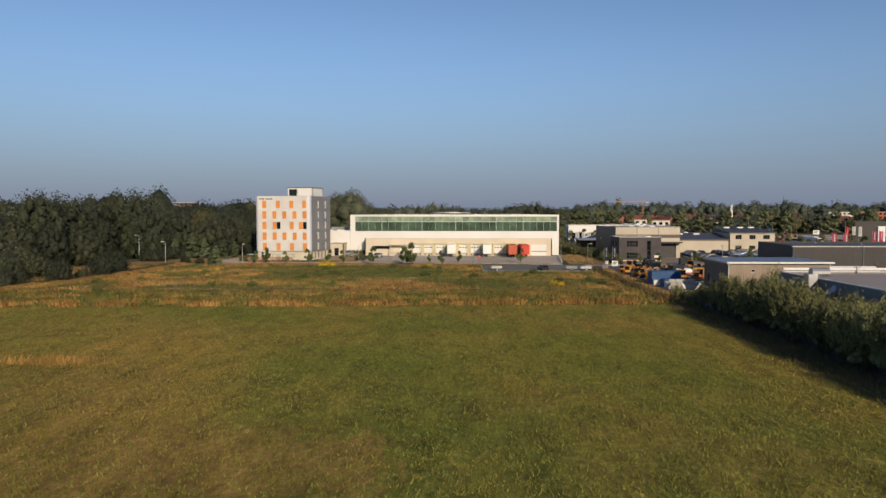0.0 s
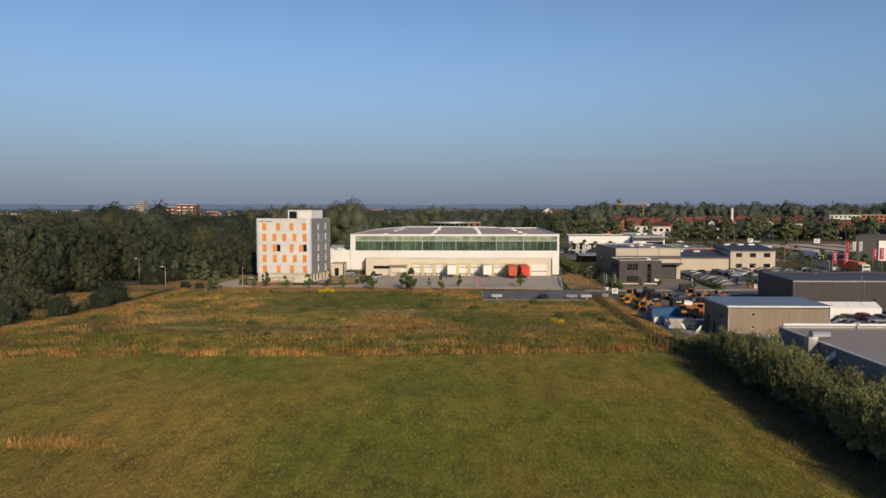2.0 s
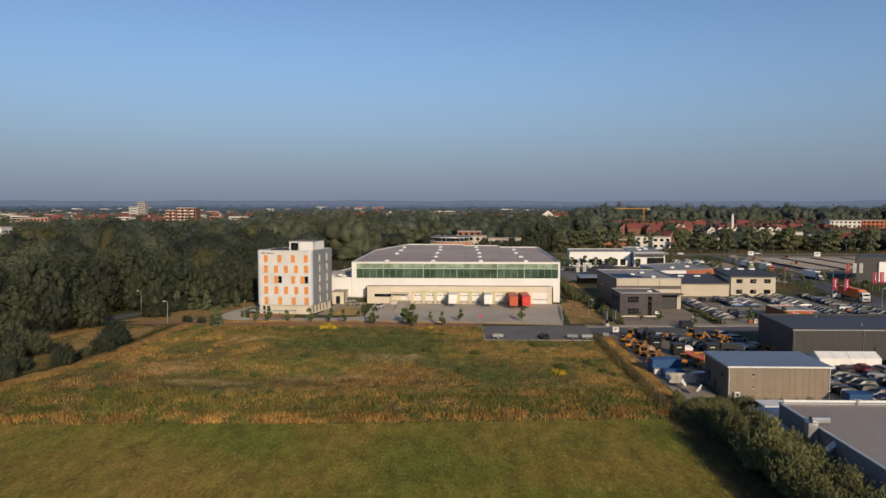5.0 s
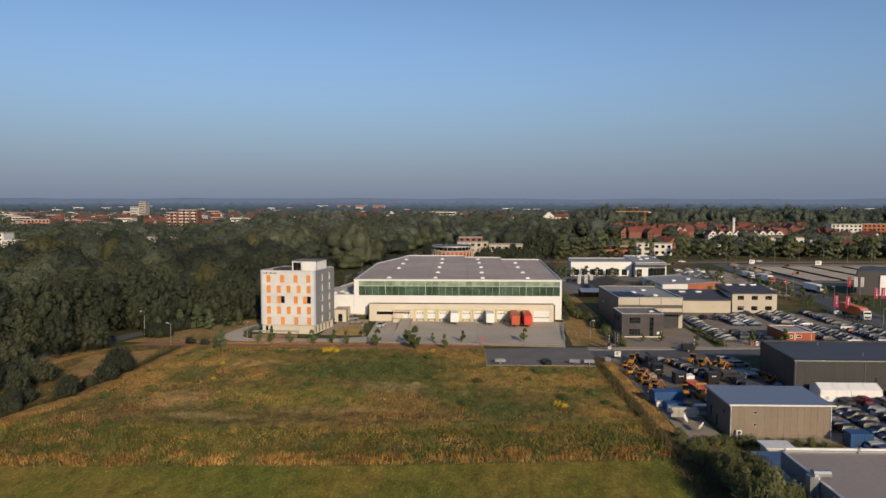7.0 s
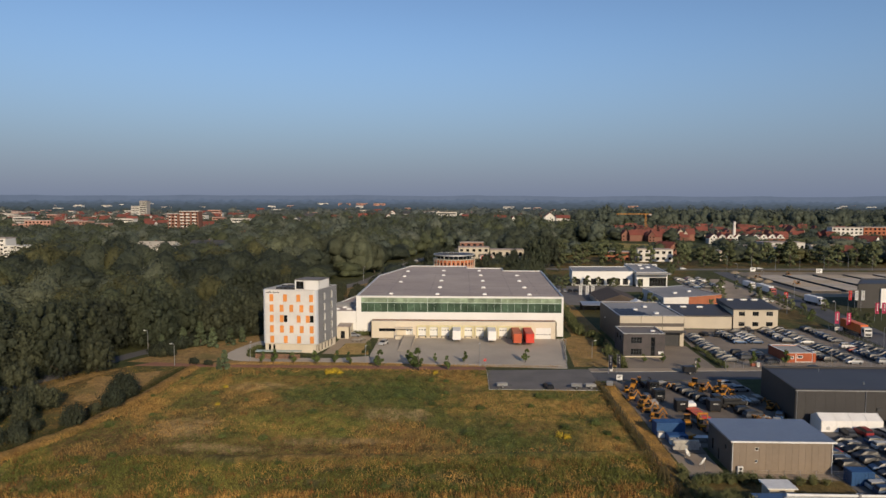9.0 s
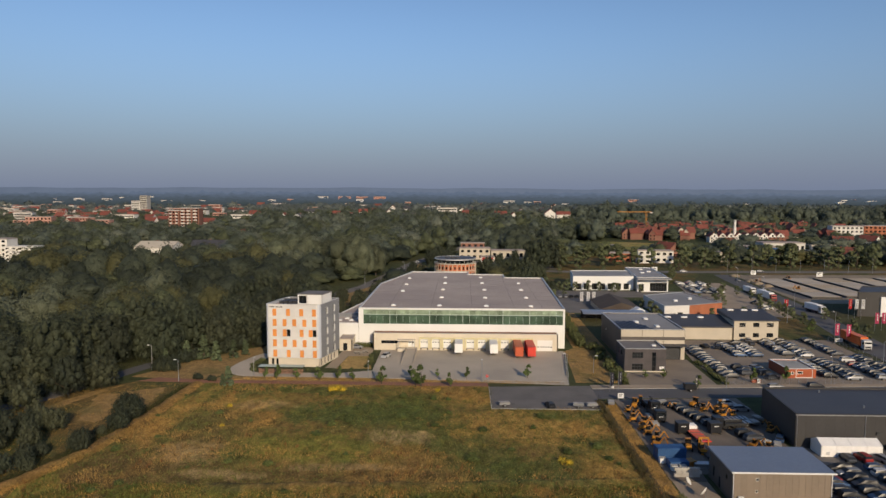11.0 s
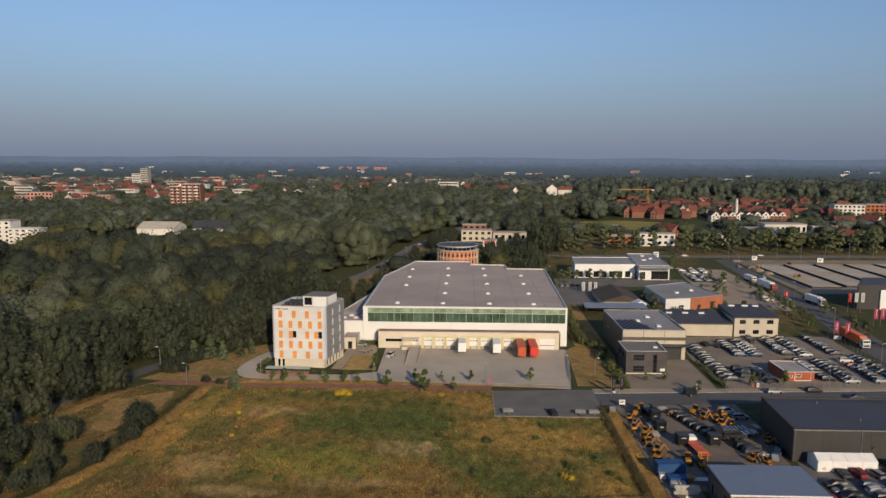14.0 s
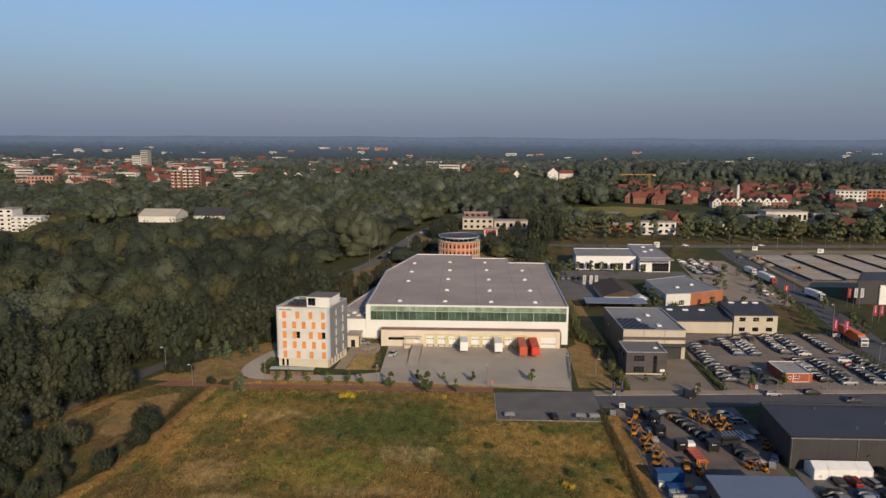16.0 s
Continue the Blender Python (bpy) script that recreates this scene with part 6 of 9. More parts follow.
def make_car(colour, suv=False):
    paint = PAINTS[colour]
    kind = "off-road car" if suv else "estate car"
    car = thing("car", Matrix.Identity(4), f"{colour} {kind} with dark windows parked on paving", "car")
    h = 1.18 if suv else 1.0
    rows = []
    for x, z0, zm, zt, w in ((-2.22, 0.38, 0.6, 0.78, 0.74), (-2.12, 0.28, 0.62, 0.93, 0.84), (-1.2, 0.2, 0.6, 0.97, 0.89), (0.6, 0.2, 0.58, 0.95, 0.89), (1.3, 0.2, 0.56, 0.88, 0.88), (2.0, 0.24, 0.52, 0.72, 0.82), (2.2, 0.34, 0.5, 0.6, 0.68)):
        rows.append([(x, -w * 0.96, z0 * h), (x, -w, zm * h), (x, -w * 0.9, zt * h), (x, w * 0.9, zt * h), (x, w, zm * h), (x, w * 0.96, z0 * h)])
    bm = bmesh.new()
    loft(bm, rows)
    part("body", bm, paint, car)
    bm = bmesh.new()
    rows = []
    for x, zt, w in ((-2.08, 0.95, 0.76), (-1.75, 1.34, 0.62), (-0.2, 1.41, 0.64), (0.35, 1.37, 0.62), (1.15, 0.92, 0.76)):
        rows.append([(x, -0.79 if zt > 1 else -w, 0.93 * h), (x, -w, zt * h), (x, w, zt * h), (x, 0.79 if zt > 1 else w, 0.93 * h)])
    loft(bm, rows)
    part("glasshouse", bm, CAR_GLASS, car)
    bm = bmesh.new()
    rows = []
    for x, z, w in ((-1.86, 1.33, 0.58), (-1.7, 1.385, 0.63), (-0.2, 1.445, 0.65), (0.35, 1.405, 0.63)):
        rows.append([(x, -w, (z - 0.05) * h), (x, -w * 0.9, z * h), (x, w * 0.9, z * h), (x, w, (z - 0.05) * h)])
    loft(bm, rows)
    part("roof", bm, paint, car)
    for x in (-1.35, 1.38):
        for y in (-0.8, 0.8):
            wheel(car, x, y, 0.33, 0.22, "wheel", False)
    return car


CARS = {(c, s): make_car(c, s) for c in PAINTS for s in (False, True)}
CAR_USED = set()


def park(x, y, turn, colour, suv=False, group=""):
    proto = CARS[(colour, suv)]
    m = pose(x, y, 0.05, 0, 0, turn)
    if (colour, suv) not in CAR_USED:
        CAR_USED.add((colour, suv))
        proto.matrix_basis = m
        ob = proto
    else:
        keep = proto.matrix_basis.copy()
        ob = copy_thing(proto, m)
        proto.matrix_basis = keep
    if group:
        ob["group"] = group
    return ob


cr = random.Random(5)
MIX = ["black"] * 7 + ["dark grey"] * 8 + ["silver"] * 4 + ["white"] * 2 + ["blue"] * 3 + ["red"]


def car_row(x, y0, y1, group, turn=0, step=2.55, lean=0.0, gaps=0.04, mix=None):
    n = int(abs(y1 - y0) / step) + 1
    for i in range(n):
        if cr.random() < gaps:
            continue
        y = y0 + i * step * (1 if y1 > y0 else -1)
        park(x + lean * i + cr.uniform(-0.25, 0.25), y + cr.uniform(-0.12, 0.12), turn + cr.choice((0, 180)) * (cr.random() < 0.25) + cr.uniform(-2, 2), cr.choice(mix or MIX), cr.random() < 0.35, group)


LOT = "cars on the dealer's lot"
car_row(74.2, 198, 234, LOT, 180, 2.6)
car_row(87.0, 223.5, 243.5, LOT, 0)
car_row(92.2, 223.5, 243.5, LOT, 180)
car_row(103.0, 225.5, 244.5, LOT, 0)
car_row(108.4, 224.0, 244.5, LOT, 180)
car_row(119.3, 226.5, 247.0, LOT, 0)
car_row(102.8, 199.0, 218.5, LOT, 0)
car_row(108.6, 197.0, 218.5, LOT, 180)
car_row(117.6, 197.5, 220.0, LOT, 0)
car_row(122.8, 196.5, 222.0, LOT, 180)
car_row(85.6, 193.5, 210.0, LOT, 20, 2.9, 0.0, 0.1)
car_row(80.2, 201.0, 210.0, LOT, 10, 3.2, 0.0, 0.2)
for x, y, a, c in ((80, 236, 95, "black"), (84, 234.5, 60, "dark grey"), (98.5, 246, 80, "silver"), (97.2, 241, 90, "dark grey")):
    park(x, y, a, c, False, LOT)
YARD = "cars in the asphalt yard"
for x, tr in ((65.6, 0), (70.6, 180), (77.4, 0), (82.4, 180), (89.4, 0)):
    car_row(x, 103.5, 134.5 if x > 68 else 131, YARD, tr, 2.6)
for k, x in enumerate((71.5, 74.5, 77.5, 81, 84, 87)):
    park(x, 137.2 if k else 141, 80 + 8 * k, ["white", "dark grey", "red", "silver", "black", "dark grey"][k], k % 2 == 0, YARD)
for k in range(6):
    park(86.5 + k * 2.8, 141.5, 90, cr.choice(["black", "dark grey"]), True, YARD)
MY = "cars in the machine yard"
for k in range(7):
    park(50.8 + 0.75 * k, 169.5 - 2.5 * k, 8, cr.choice(["black", "black", "dark grey"]), k % 2 == 0, MY)
park(63.6, 171.4, 10, "white", True, MY), park(65.6, 167.8, 8, "silver", False, MY), park(59.6, 150.2, 12, "black", True, MY), park(60.4, 147.4, 12, "dark grey", True, MY), park(66.0, 147.6, 60, "blue", False, MY)
STREET = "cars along the side road"
park(82.5, 187.4, 5, "silver", False, STREET), park(93.8, 188.8, 4, "black", False, STREET), park(102.2, 183.4, 184, "dark grey", False, STREET)
park(19.6, 168.9, 100, "black", False, "cars on the small lot"), park(-26.4, 217.6, 250, "white", False, "cars by the docks"), park(-37.5, 229.5, 0, "silver", False, "cars by the docks")
FAR = "cars at the showrooms"
for x in (118.5, 124, 130.5):
    car_row(x, 360, 398, FAR, 0, 2.9, 0.1, 0.15)
car_row(133, 306, 330, FAR, 0, 3.2, 0.3, 0.3)
for k in range(9):
    park(40 + 2.8 * k, 343 + 0.1 * k, 90, cr.choice(MIX), False, FAR)
for k in range(14):
    park(164 + 2.7 * k, 270 + 0.6 * k, 100, cr.choice(MIX), False, FAR)
for y, c in ((318, "dark grey"), (372, "white"), (410, "silver")):
    park(153.5 + 0.05 * (y - 318), y, 95, c, False, FAR)
for x, y, a, c in ((140, 453, 0, "white"), (190, 456, 2, "silver"), (-52, 395, 80, "black"), (-39, 470, 80, "silver"), (-35, 500, 78, "white"), (-48, 415, 80, "white"), (-24, 545, 74, "dark grey")):
    park(x, y, a, c, False, "cars on the country road")


def make_trailer(name, x, y0, y1, mat, label, legs=False, base=1.1, top=4.0):
    """A box body on a chassis with its front at y0."""
    t = thing(name, Matrix.Identity(4), label, "trailer")
    bm = bmesh.new()
    box(bm, x - 1.27, x + 1.27, y0, y1, base, top, None, 0.05)
    part("box_body", bm, mat, t)
    bm = bmesh.new()
    for k in range(int((y1 - y0) / 1.3)):
        for sx in (-1.3, 1.27):
            box(bm, x + sx, x + sx + 0.03, y0 + 0.3 + k * 1.3, y0 + 0.36 + k * 1.3, base + 0.1, top - 0.1)
    part("side_ribs", bm, mat, t)
    bm = bmesh.new()
    for sx in (-0.5, 0.4):
        box(bm, x + sx, x + sx + 0.1, y0 + 0.3, y1 - 0.2, base - 0.3, base)
    part("chassis", bm, DARK_STEEL, t)
    if legs:
        for sx in (-1.1, 1.0):
            for yy in (y0 + 0.6, y1 - 1.2):
                bm = bmesh.new()
                box(bm, x + sx, x + sx + 0.1, yy, yy + 0.1, 0.05, base - 0.28)
                part("support_leg", bm, STEEL, t)
    else:
        for sx in (-1.0, 1.0):
            for k in range(3):
                bm = bmesh.new()
                bar(bm, (x + sx - 0.15, y1 - 2.0 - 1.3 * k, 0.55), (x + sx + 0.15, y1 - 2.0 - 1.3 * k, 0.55), 0.5, None, 12)
                part("wheel", bm, RUBBER, t)
            bm = bmesh.new()
            box(bm, x + sx - 0.06, x + sx + 0.06, y0 + 2.4, y0 + 2.52, 0.05, base - 0.28)
            part("support_leg", bm, STEEL, t)
    return t


make_trailer("semi_trailer", 15.8, 216.3, 227.4, TARP_RUST, "orange-red tarpaulin semi-trailer backed to a loading dock")
make_trailer("semi_trailer", 19.7, 216.3, 227.4, TARP_RED, "red tarpaulin semi-trailer backed to a loading dock")
make_trailer("swap_body", 8.0, 219.9, 227.4, TARP_WHITE, "white swap body on legs at a loading dock", True)
make_trailer("swap_body", -3.3, 220.4, 227.4, TARP_WHITE, "white swap body on legs at a loading dock", True)


def lorry(m, body_mat, cab_mat, label, length=12.5, top=4.0):
    """Tractor cab facing -y at its origin, box trailer behind it."""
    t = thing("lorry", m, label, "lorry")
    bm = bmesh.new()
    prof = [(0, 0.6), (0, 1.9), (0.35, 3.3), (2.2, 3.5), (2.2, 0.6)]
    a = [bm.verts.new((-1.22, y, z)) for y, z in prof]
    b = [bm.verts.new((1.22, y, z)) for y, z in prof]
    bm.faces.new(a), bm.faces.new(b[::-1])
    for k in range(5):
        bm.faces.new((a[k], b[k], b[(k + 1) % 5], a[(k + 1) % 5]))
    cab = part("cab", bm, cab_mat, t)
    bm = bmesh.new()
    beam(bm, (-1.05, 0.12, 2.45), (1.05, 0.12, 2.45), 0.05, 0.85)
    part("windscreen", bm, DARK_GLASS, cab)
    for sx in (-1.24, 1.21):
        bm = bmesh.new()
        box(bm, sx, sx + 0.03, 0.5, 1.5, 1.9, 2.8)
        part("side_window", bm, DARK_GLASS, cab)
    bm = bmesh.new()
    box(bm, -0.9, 0.9, -0.04, 0.02, 0.9, 1.5)
    part("grille", bm, FRAME_DARK, cab)
    bm = bmesh.new()
    box(bm, -1.27, 1.27, 2.7, 2.7 + length, 1.15, top, None, 0.05)
    part("box_body", bm, body_mat, t)
    bm = bmesh.new()
    box(bm, -1.275, 1.275, 2.8, 2.6 + length, 1.0, 1.15)
    box(bm, -0.45, 0.45, 0.6, 2.4 + length, 0.7, 1.0)
    part("chassis", bm, DARK_STEEL, t)
    for y in (1.1, 3.6, length - 1.4, length - 0.1, length + 1.2):
        for x in (-1.05, 1.05):
            wheel(t, 0, 0, 0.5, 0.3).matrix_basis = pose(x, y, 0, 0, 0, 90 if x < 0 else -90)
    return t


lorry(pose(132.8, 233.0, 0.05, 0, 0, -3), TARP_ORANGE, PAINTS["white"], "orange articulated lorry with a white cab on the street", 14)
lorry(pose(152.6, 301.0, 0.05, 0, 0, 8), TARP_WHITE, PAINTS["white"], "white box lorry parked on the street", 9, 3.7)
lorry(pose(146.0, 334.0, 0.05, 0, 0, 2), TARP_WHITE, PAINTS["red"], "white articulated lorry with a red tail", 13)
lorry(pose(145.6, 357.0, 0.05, 0, 0, 3), TARP_WHITE, PAINTS["white"], "white box lorry beside the building site", 6.5, 3.4)


def flat_truck(m, label, crane=True):
    """Dark works truck: cab, flat bed and side boards."""
    t = thing("works_truck", m, label, "truck")
    bm = bmesh.new()
    box(bm, -1.2, 1.2, 0, 1.9, 0.7, 2.9, None, 0.08)
    cab = part("cab", bm, PAINTS["black"], t)
    bm = bmesh.new()
    box(bm, -1.0, 1.0, -0.03, 0.02, 1.8, 2.6)
    part("windscreen", bm, DARK_GLASS, cab)
    bm = bmesh.new()
    for k in range(3):
        box(bm, -0.5 + 0.35 * k, -0.28 + 0.35 * k, -0.05, 0.0, 1.45, 1.62)
    part("badge_bars", bm, FRAME_WHITE, cab)
    bm = bmesh.new()
    box(bm, -1.22, 1.22, 2.2, 7.4, 1.0, 1.15)
    for x in (-1.22, 1.17):
        box(bm, x, x + 0.05, 2.2, 7.4, 1.15, 1.6)
    box(bm, -1.2, 1.2, 2.15, 2.25, 1.15, 2.2)
    part("flat_bed", bm, DARK_STEEL, t)
    for y in (1.0, 5.2, 6.4):
        for x in (-1.0, 1.0):
            wheel(t, 0, 0, 0.48, 0.3).matrix_basis = pose(x, y, 0, 0, 0, 90 if x < 0 else -90)
    if crane:
        bm = bmesh.new()
        bar(bm, (0, 2.6, 1.1), (0, 2.6, 3.2), 0.18, None, 8)
        beam(bm, (0, 2.6, 3.2), (0.3, 5.6, 2.6), 0.22, 0.26)
        part("crane", bm, DARK_STEEL, t)
    return t


flat_truck(pose(44.2, 164.6, 0.05, 0, 0, 5), "black works truck with an empty flat bed")
flat_truck(pose(43.6, 157.6, 0.05, 0, 0, 4), "black works truck with a loading crane")
flat_truck(pose(54.2, 154.4, 0.05, 0, 0, -84), "black lorry with a long steel flat bed", False)


def tarp_box(m, label):
    """Low black box with a folded cover and pale print bars."""
    t = thing("tarpaulin_box", m, label, "container")
    bm = bmesh.new()
    box(bm, -1.25, 1.25, -1.1, 1.1, 0.35, 2.5, None, 0.06)
    part("box_body", bm, PAINTS["black"], t)
    bm = bmesh.new()
    box(bm, -1.3, 1.3, -1.15, 1.15, 2.5, 2.58, None, 0.02)
    part("cover", bm, FRAME_DARK, t)
    for k in range(3):
        bm = bmesh.new()
        box(bm, -0.5 + 0.36 * k, -0.24 + 0.36 * k, -1.13, -1.09, 1.75, 1.95)
        part("print_bar", bm, FRAME_WHITE, t)
    for x in (-1.0, 1.0):
        bm = bmesh.new()
        box(bm, x - 0.1, x + 0.1, -1.0, 1.0, 0, 0.35)
        part("skid", bm, DARK_STEEL, t)


tarp_box(pose(46.4, 151.6, 0.05, 0, 0, 4), "black tarpaulin box with pale print in the machine yard")
tarp_box(pose(53.6, 151.8, 0.05, 0, 0, 2), "black tarpaulin box with pale print beside a trailer")
sk = thing("loading_frame", pose(47.6, 141.2, 0.05, 0, 0, 4), "yellow steel loading frame on a dark trailer", "frame")
for x in (-1.0, 1.0):
    bm = bmesh.new()
    beam(bm, (x, 0, 0.6), (x, 0, 2.7), 0.2, 0.2)
    part("upright", bm, MACHINE_YELLOW, sk)
bm = bmesh.new()
beam(bm, (-1.1, 0, 2.75), (1.1, 0, 2.75), 0.3, 0.3)
part("crossbeam", bm, MACHINE_YELLOW, sk)
bm = bmesh.new()
box(bm, -1.1, 1.1, -5.0, 3.0, 0.35, 0.6)
part("deck", bm, DARK_STEEL, sk)


def low_loader(m, length, mat, label, stripes=0):
    t = thing("flat_trailer", m, label, "trailer")
    bm = bmesh.new()
    box(bm, 0, length, -1.2, 1.2, 0.75, 0.95)
    part("deck", bm, mat, t)
    for k in range(int(length / 1.0)):
        bm = bmesh.new()
        box(bm, 0.1 + k * 1.0, 0.5 + k * 1.0, -1.22, 1.22, 0.95, 1.0)
        part("deck_slat", bm, FRAME_DARK if not stripes else (TARP_RUST if k % 2 else RUST_ROOF), t)
    for x in (length - 2.4, length - 1.3):
        for y in (-0.95, 0.95):
            wheel(t, x, y, 0.4, 0.25)
    bm = bmesh.new()
    beam(bm, (0, 0, 0.8), (-1.6, 0, 0.6), 0.12, 0.12)
    part("drawbar", bm, DARK_STEEL, t)
    return t


low_loader(pose(48.2, 153.5, 0.05, 0, 0, -84), 9.5, TARP_RED, "red and white slatted low-loader trailer", 1)
cv = thing("cargo_cover", pose(48.6, 152.2, 1.05, 0, 0, 4), "white tarpaulin heap on a low-loader", "cover")
bm = bmesh.new()
prism(bm, [(-1.1, -0.9), (1.1, -0.9), (1.0, 0.9), (-1.0, 0.9)], 0, [0.8, 0.7, 0.95, 0.9], None, 0.12)
part("tarpaulin", bm, TARP_WHITE, cv)
low_loader(pose(57.2, 156.6, 0.05, 0, 0, 6), 6.5, STEEL, "grey steel flat trailer in the machine yard")
low_loader(pose(57.8, 159.4, 0.05, 0, 0, 6), 6.0, STEEL, "grey steel flat trailer in the machine yard")


def mini_excavator():
    t = thing("mini_excavator", Matrix.Identity(4), "yellow mini excavator with a folded boom on gravel", "excavator")
    for y in (-0.65, 0.65):
        bm = bmesh.new()
        prof = [(-0.9, 0.12), (-0.75, 0.0), (0.75, 0.0), (0.9, 0.12), (0.9, 0.38), (0.75, 0.5), (-0.75, 0.5), (-0.9, 0.38)]
        a = [bm.verts.new((x, y - 0.17, z)) for x, z in prof]
        b = [bm.verts.new((x, y + 0.17, z)) for x, z in prof]
        bm.faces.new(a), bm.faces.new(b[::-1])
        for k in range(8):
            bm.faces.new((a[k], b[k], b[(k + 1) % 8], a[(k + 1) % 8]))
        part("track", bm, RUBBER, t)
    bm = bmesh.new()
    box(bm, -1.05, 0.7, -0.75, 0.75, 0.6, 1.3, None, 0.1)
    part("house", bm, MACHINE_YELLOW, t)
    bm = bmesh.new()
    box(bm, -0.5, 0.5, -0.1, 0.7, 1.3, 2.35, None, 0.05)
    part("cab", bm, DARK_GLASS, t)
    bm = bmesh.new()
    box(bm, -0.58, 0.58, -0.16, 0.76, 2.35, 2.45)
    part("cab_roof", bm, MACHINE_YELLOW, t)
    for nm, p, q, w in (("boom", (0.7, -0.2, 1.0), (1.9, -0.2, 2.9), 0.24), ("stick", (1.9, -0.2, 2.9), (3.0, -0.2, 1.3), 0.2)):
        bm = bmesh.new()
        beam(bm, p, q, w, w * 1.2)
        part(nm, bm, MACHINE_YELLOW, t)
    bm = bmesh.new()
    bar(bm, (0.8, -0.2, 1.5), (1.5, -0.2, 2.6), 0.06)
    part("ram", bm, STEEL, t)
    bm = bmesh.new()
    prism(bm, [(2.7, -0.6), (3.2, -0.6), (3.2, 0.2), (2.7, 0.2)], 0.7, [1.35, 1.0, 1.0, 1.35])
    part("bucket", bm, DARK_STEEL, t)
    bm = bmesh.new()
    box(bm, -1.45, -1.35, -0.8, 0.8, 0.1, 0.5)
    box(bm, -1.4, -0.8, -0.3, 0.3, 0.2, 0.35)
    part("dozer_blade", bm, MACHINE_YELLOW, t)
    return t


EXC = mini_excavator()
spots_ = [(38.0, 166.0, 20, 0.9), (38.6, 163.2, -20, 0.8), (37.6, 159.2, 10, 1.1), (39.6, 157.0, -30, 1.1), (38.4, 153.4, 15, 1.15), (38.8, 150.4, 0, 1.2), (39.6, 146.8, -25, 1.2), (38.9, 143.6, -40, 1.2), (49.8, 168.6, 200, 0.9),
          (56.6, 167.4, 30, 1.1), (58.8, 165.4, 190, 1.15), (59.2, 162.2, 20, 1.2), (61.8, 163.0, 170, 1.1), (58.6, 143.2, -60, 1.1), (61.4, 142.2, 120, 1.0), (66.2, 152.6, -50, 1.0), (67.2, 155.4, 130, 0.9), (47.0, 139.8, 90, 1.3), (165, 400, 30, 1.5), (190, 415, 100, 1.5), (175, 372, 200, 1.5)]
for i, (x, y, a, s) in enumerate(spots_):
    m = Matrix.LocRotScale((x, y, 0.05), Euler((0, 0, radians(a))), (s * 0.68, s * 0.68, s * 0.68))
    ob = copy_thing(EXC, m) if i else EXC
    ob.matrix_basis = m
    ob["group"] = "mini excavators"


def wheel_loader():
    t = thing("wheel_loader", Matrix.Identity(4), "small yellow wheel loader with a dark bucket", "loader")
    bm = bmesh.new()
    box(bm, -1.5, -0.1, -0.6, 0.6, 0.6, 1.4, None, 0.1)
    part("engine_cover", bm, MACHINE_YELLOW, t)
    bm = bmesh.new()
    box(bm, -0.1, 0.7, -0.55, 0.55, 0.9, 2.3, None, 0.05)
    part("cab", bm, DARK_GLASS, t)
    bm = bmesh.new()
    box(bm, -0.15, 0.75, -0.6, 0.6, 2.3, 2.4)
    part("cab_roof", bm, MACHINE_YELLOW, t)
    for x in (-0.9, 0.9):
        for y in (-0.7, 0.7):
            wheel(t, x, y, 0.48, 0.32)
    bm = bmesh.new()
    for y in (-0.35, 0.35):
        beam(bm, (0.6, y, 1.2), (1.9, y, 0.45), 0.12, 0.18)
    part("lift_arm", bm, MACHINE_YELLOW, t)
    bm = bmesh.new()
    prism(bm, [(1.8, -0.85), (2.5, -0.85), (2.5, 0.85), (1.8, 0.85)], 0.1, [0.8, 0.25, 0.25, 0.8])
    part("bucket", bm, DARK_STEEL, t)
    return t


LOADER = wheel_loader()
for i, (x, y, a) in enumerate(((55.4, 170.6, 40), (61.2, 168.6, 160), (40.4, 169.4, 70), (42.0, 171.6, -10), (44.6, 141.6, 80))):
    m = pose(x, y, 0.05, 0, 0, a)
    ob = copy_thing(LOADER, m) if i else LOADER
    ob.matrix_basis = m
    ob["group"] = "wheel loaders"


def plant_trailer():
    """Small dark car trailer with mesh sides and a load of attachments."""
    t = thing("car_trailer", Matrix.Identity(4), "small grey box trailer standing on its wheel", "trailer")
    bm = bmesh.new()
    box(bm, -1.3, 1.3, -0.75, 0.75, 0.5, 0.6)
    for y in (-0.75, 0.7):
        box(bm, -1.3, 1.3, y, y + 0.05, 0.6, 1.0)
    for x in (-1.3, 1.25):
        box(bm, x, x + 0.05, -0.7, 0.7, 0.6, 1.0)
    part("tub", bm, STEEL, t)
    for y in (-0.85, 0.85):
        wheel(t, 0, y, 0.32, 0.18)
    bm = bmesh.new()
    beam(bm, (1.3, 0, 0.5), (2.6, 0, 0.45), 0.08, 0.08)
    part("drawbar", bm, DARK_STEEL, t)
    bm = bmesh.new()
    box(bm, -1.2, 1.2, -0.68, 0.68, 0.98, 1.08)
    part("cover", bm, KERB, t)
    return t


CT = plant_trailer()
for i, (x, y, a) in enumerate(((8.4, 169.2, 8), (26.6, 169.0, 172), (29.9, 169.1, 5), (35.0, 171.0, 80), (61.5, 144.6, 30), (63.6, 143.4, 70), (64.6, 157.5, 100), (66.6, 160.4, 96), (47.6, 172.0, 20), (41.8, 160.8, 95), (41.6, 155.6, 90))):
    m = pose(x, y, 0.05, 0, 0, a)
    ob = copy_thing(CT, m) if i else CT
    ob.matrix_basis = m
    ob["group"] = "small trailers"


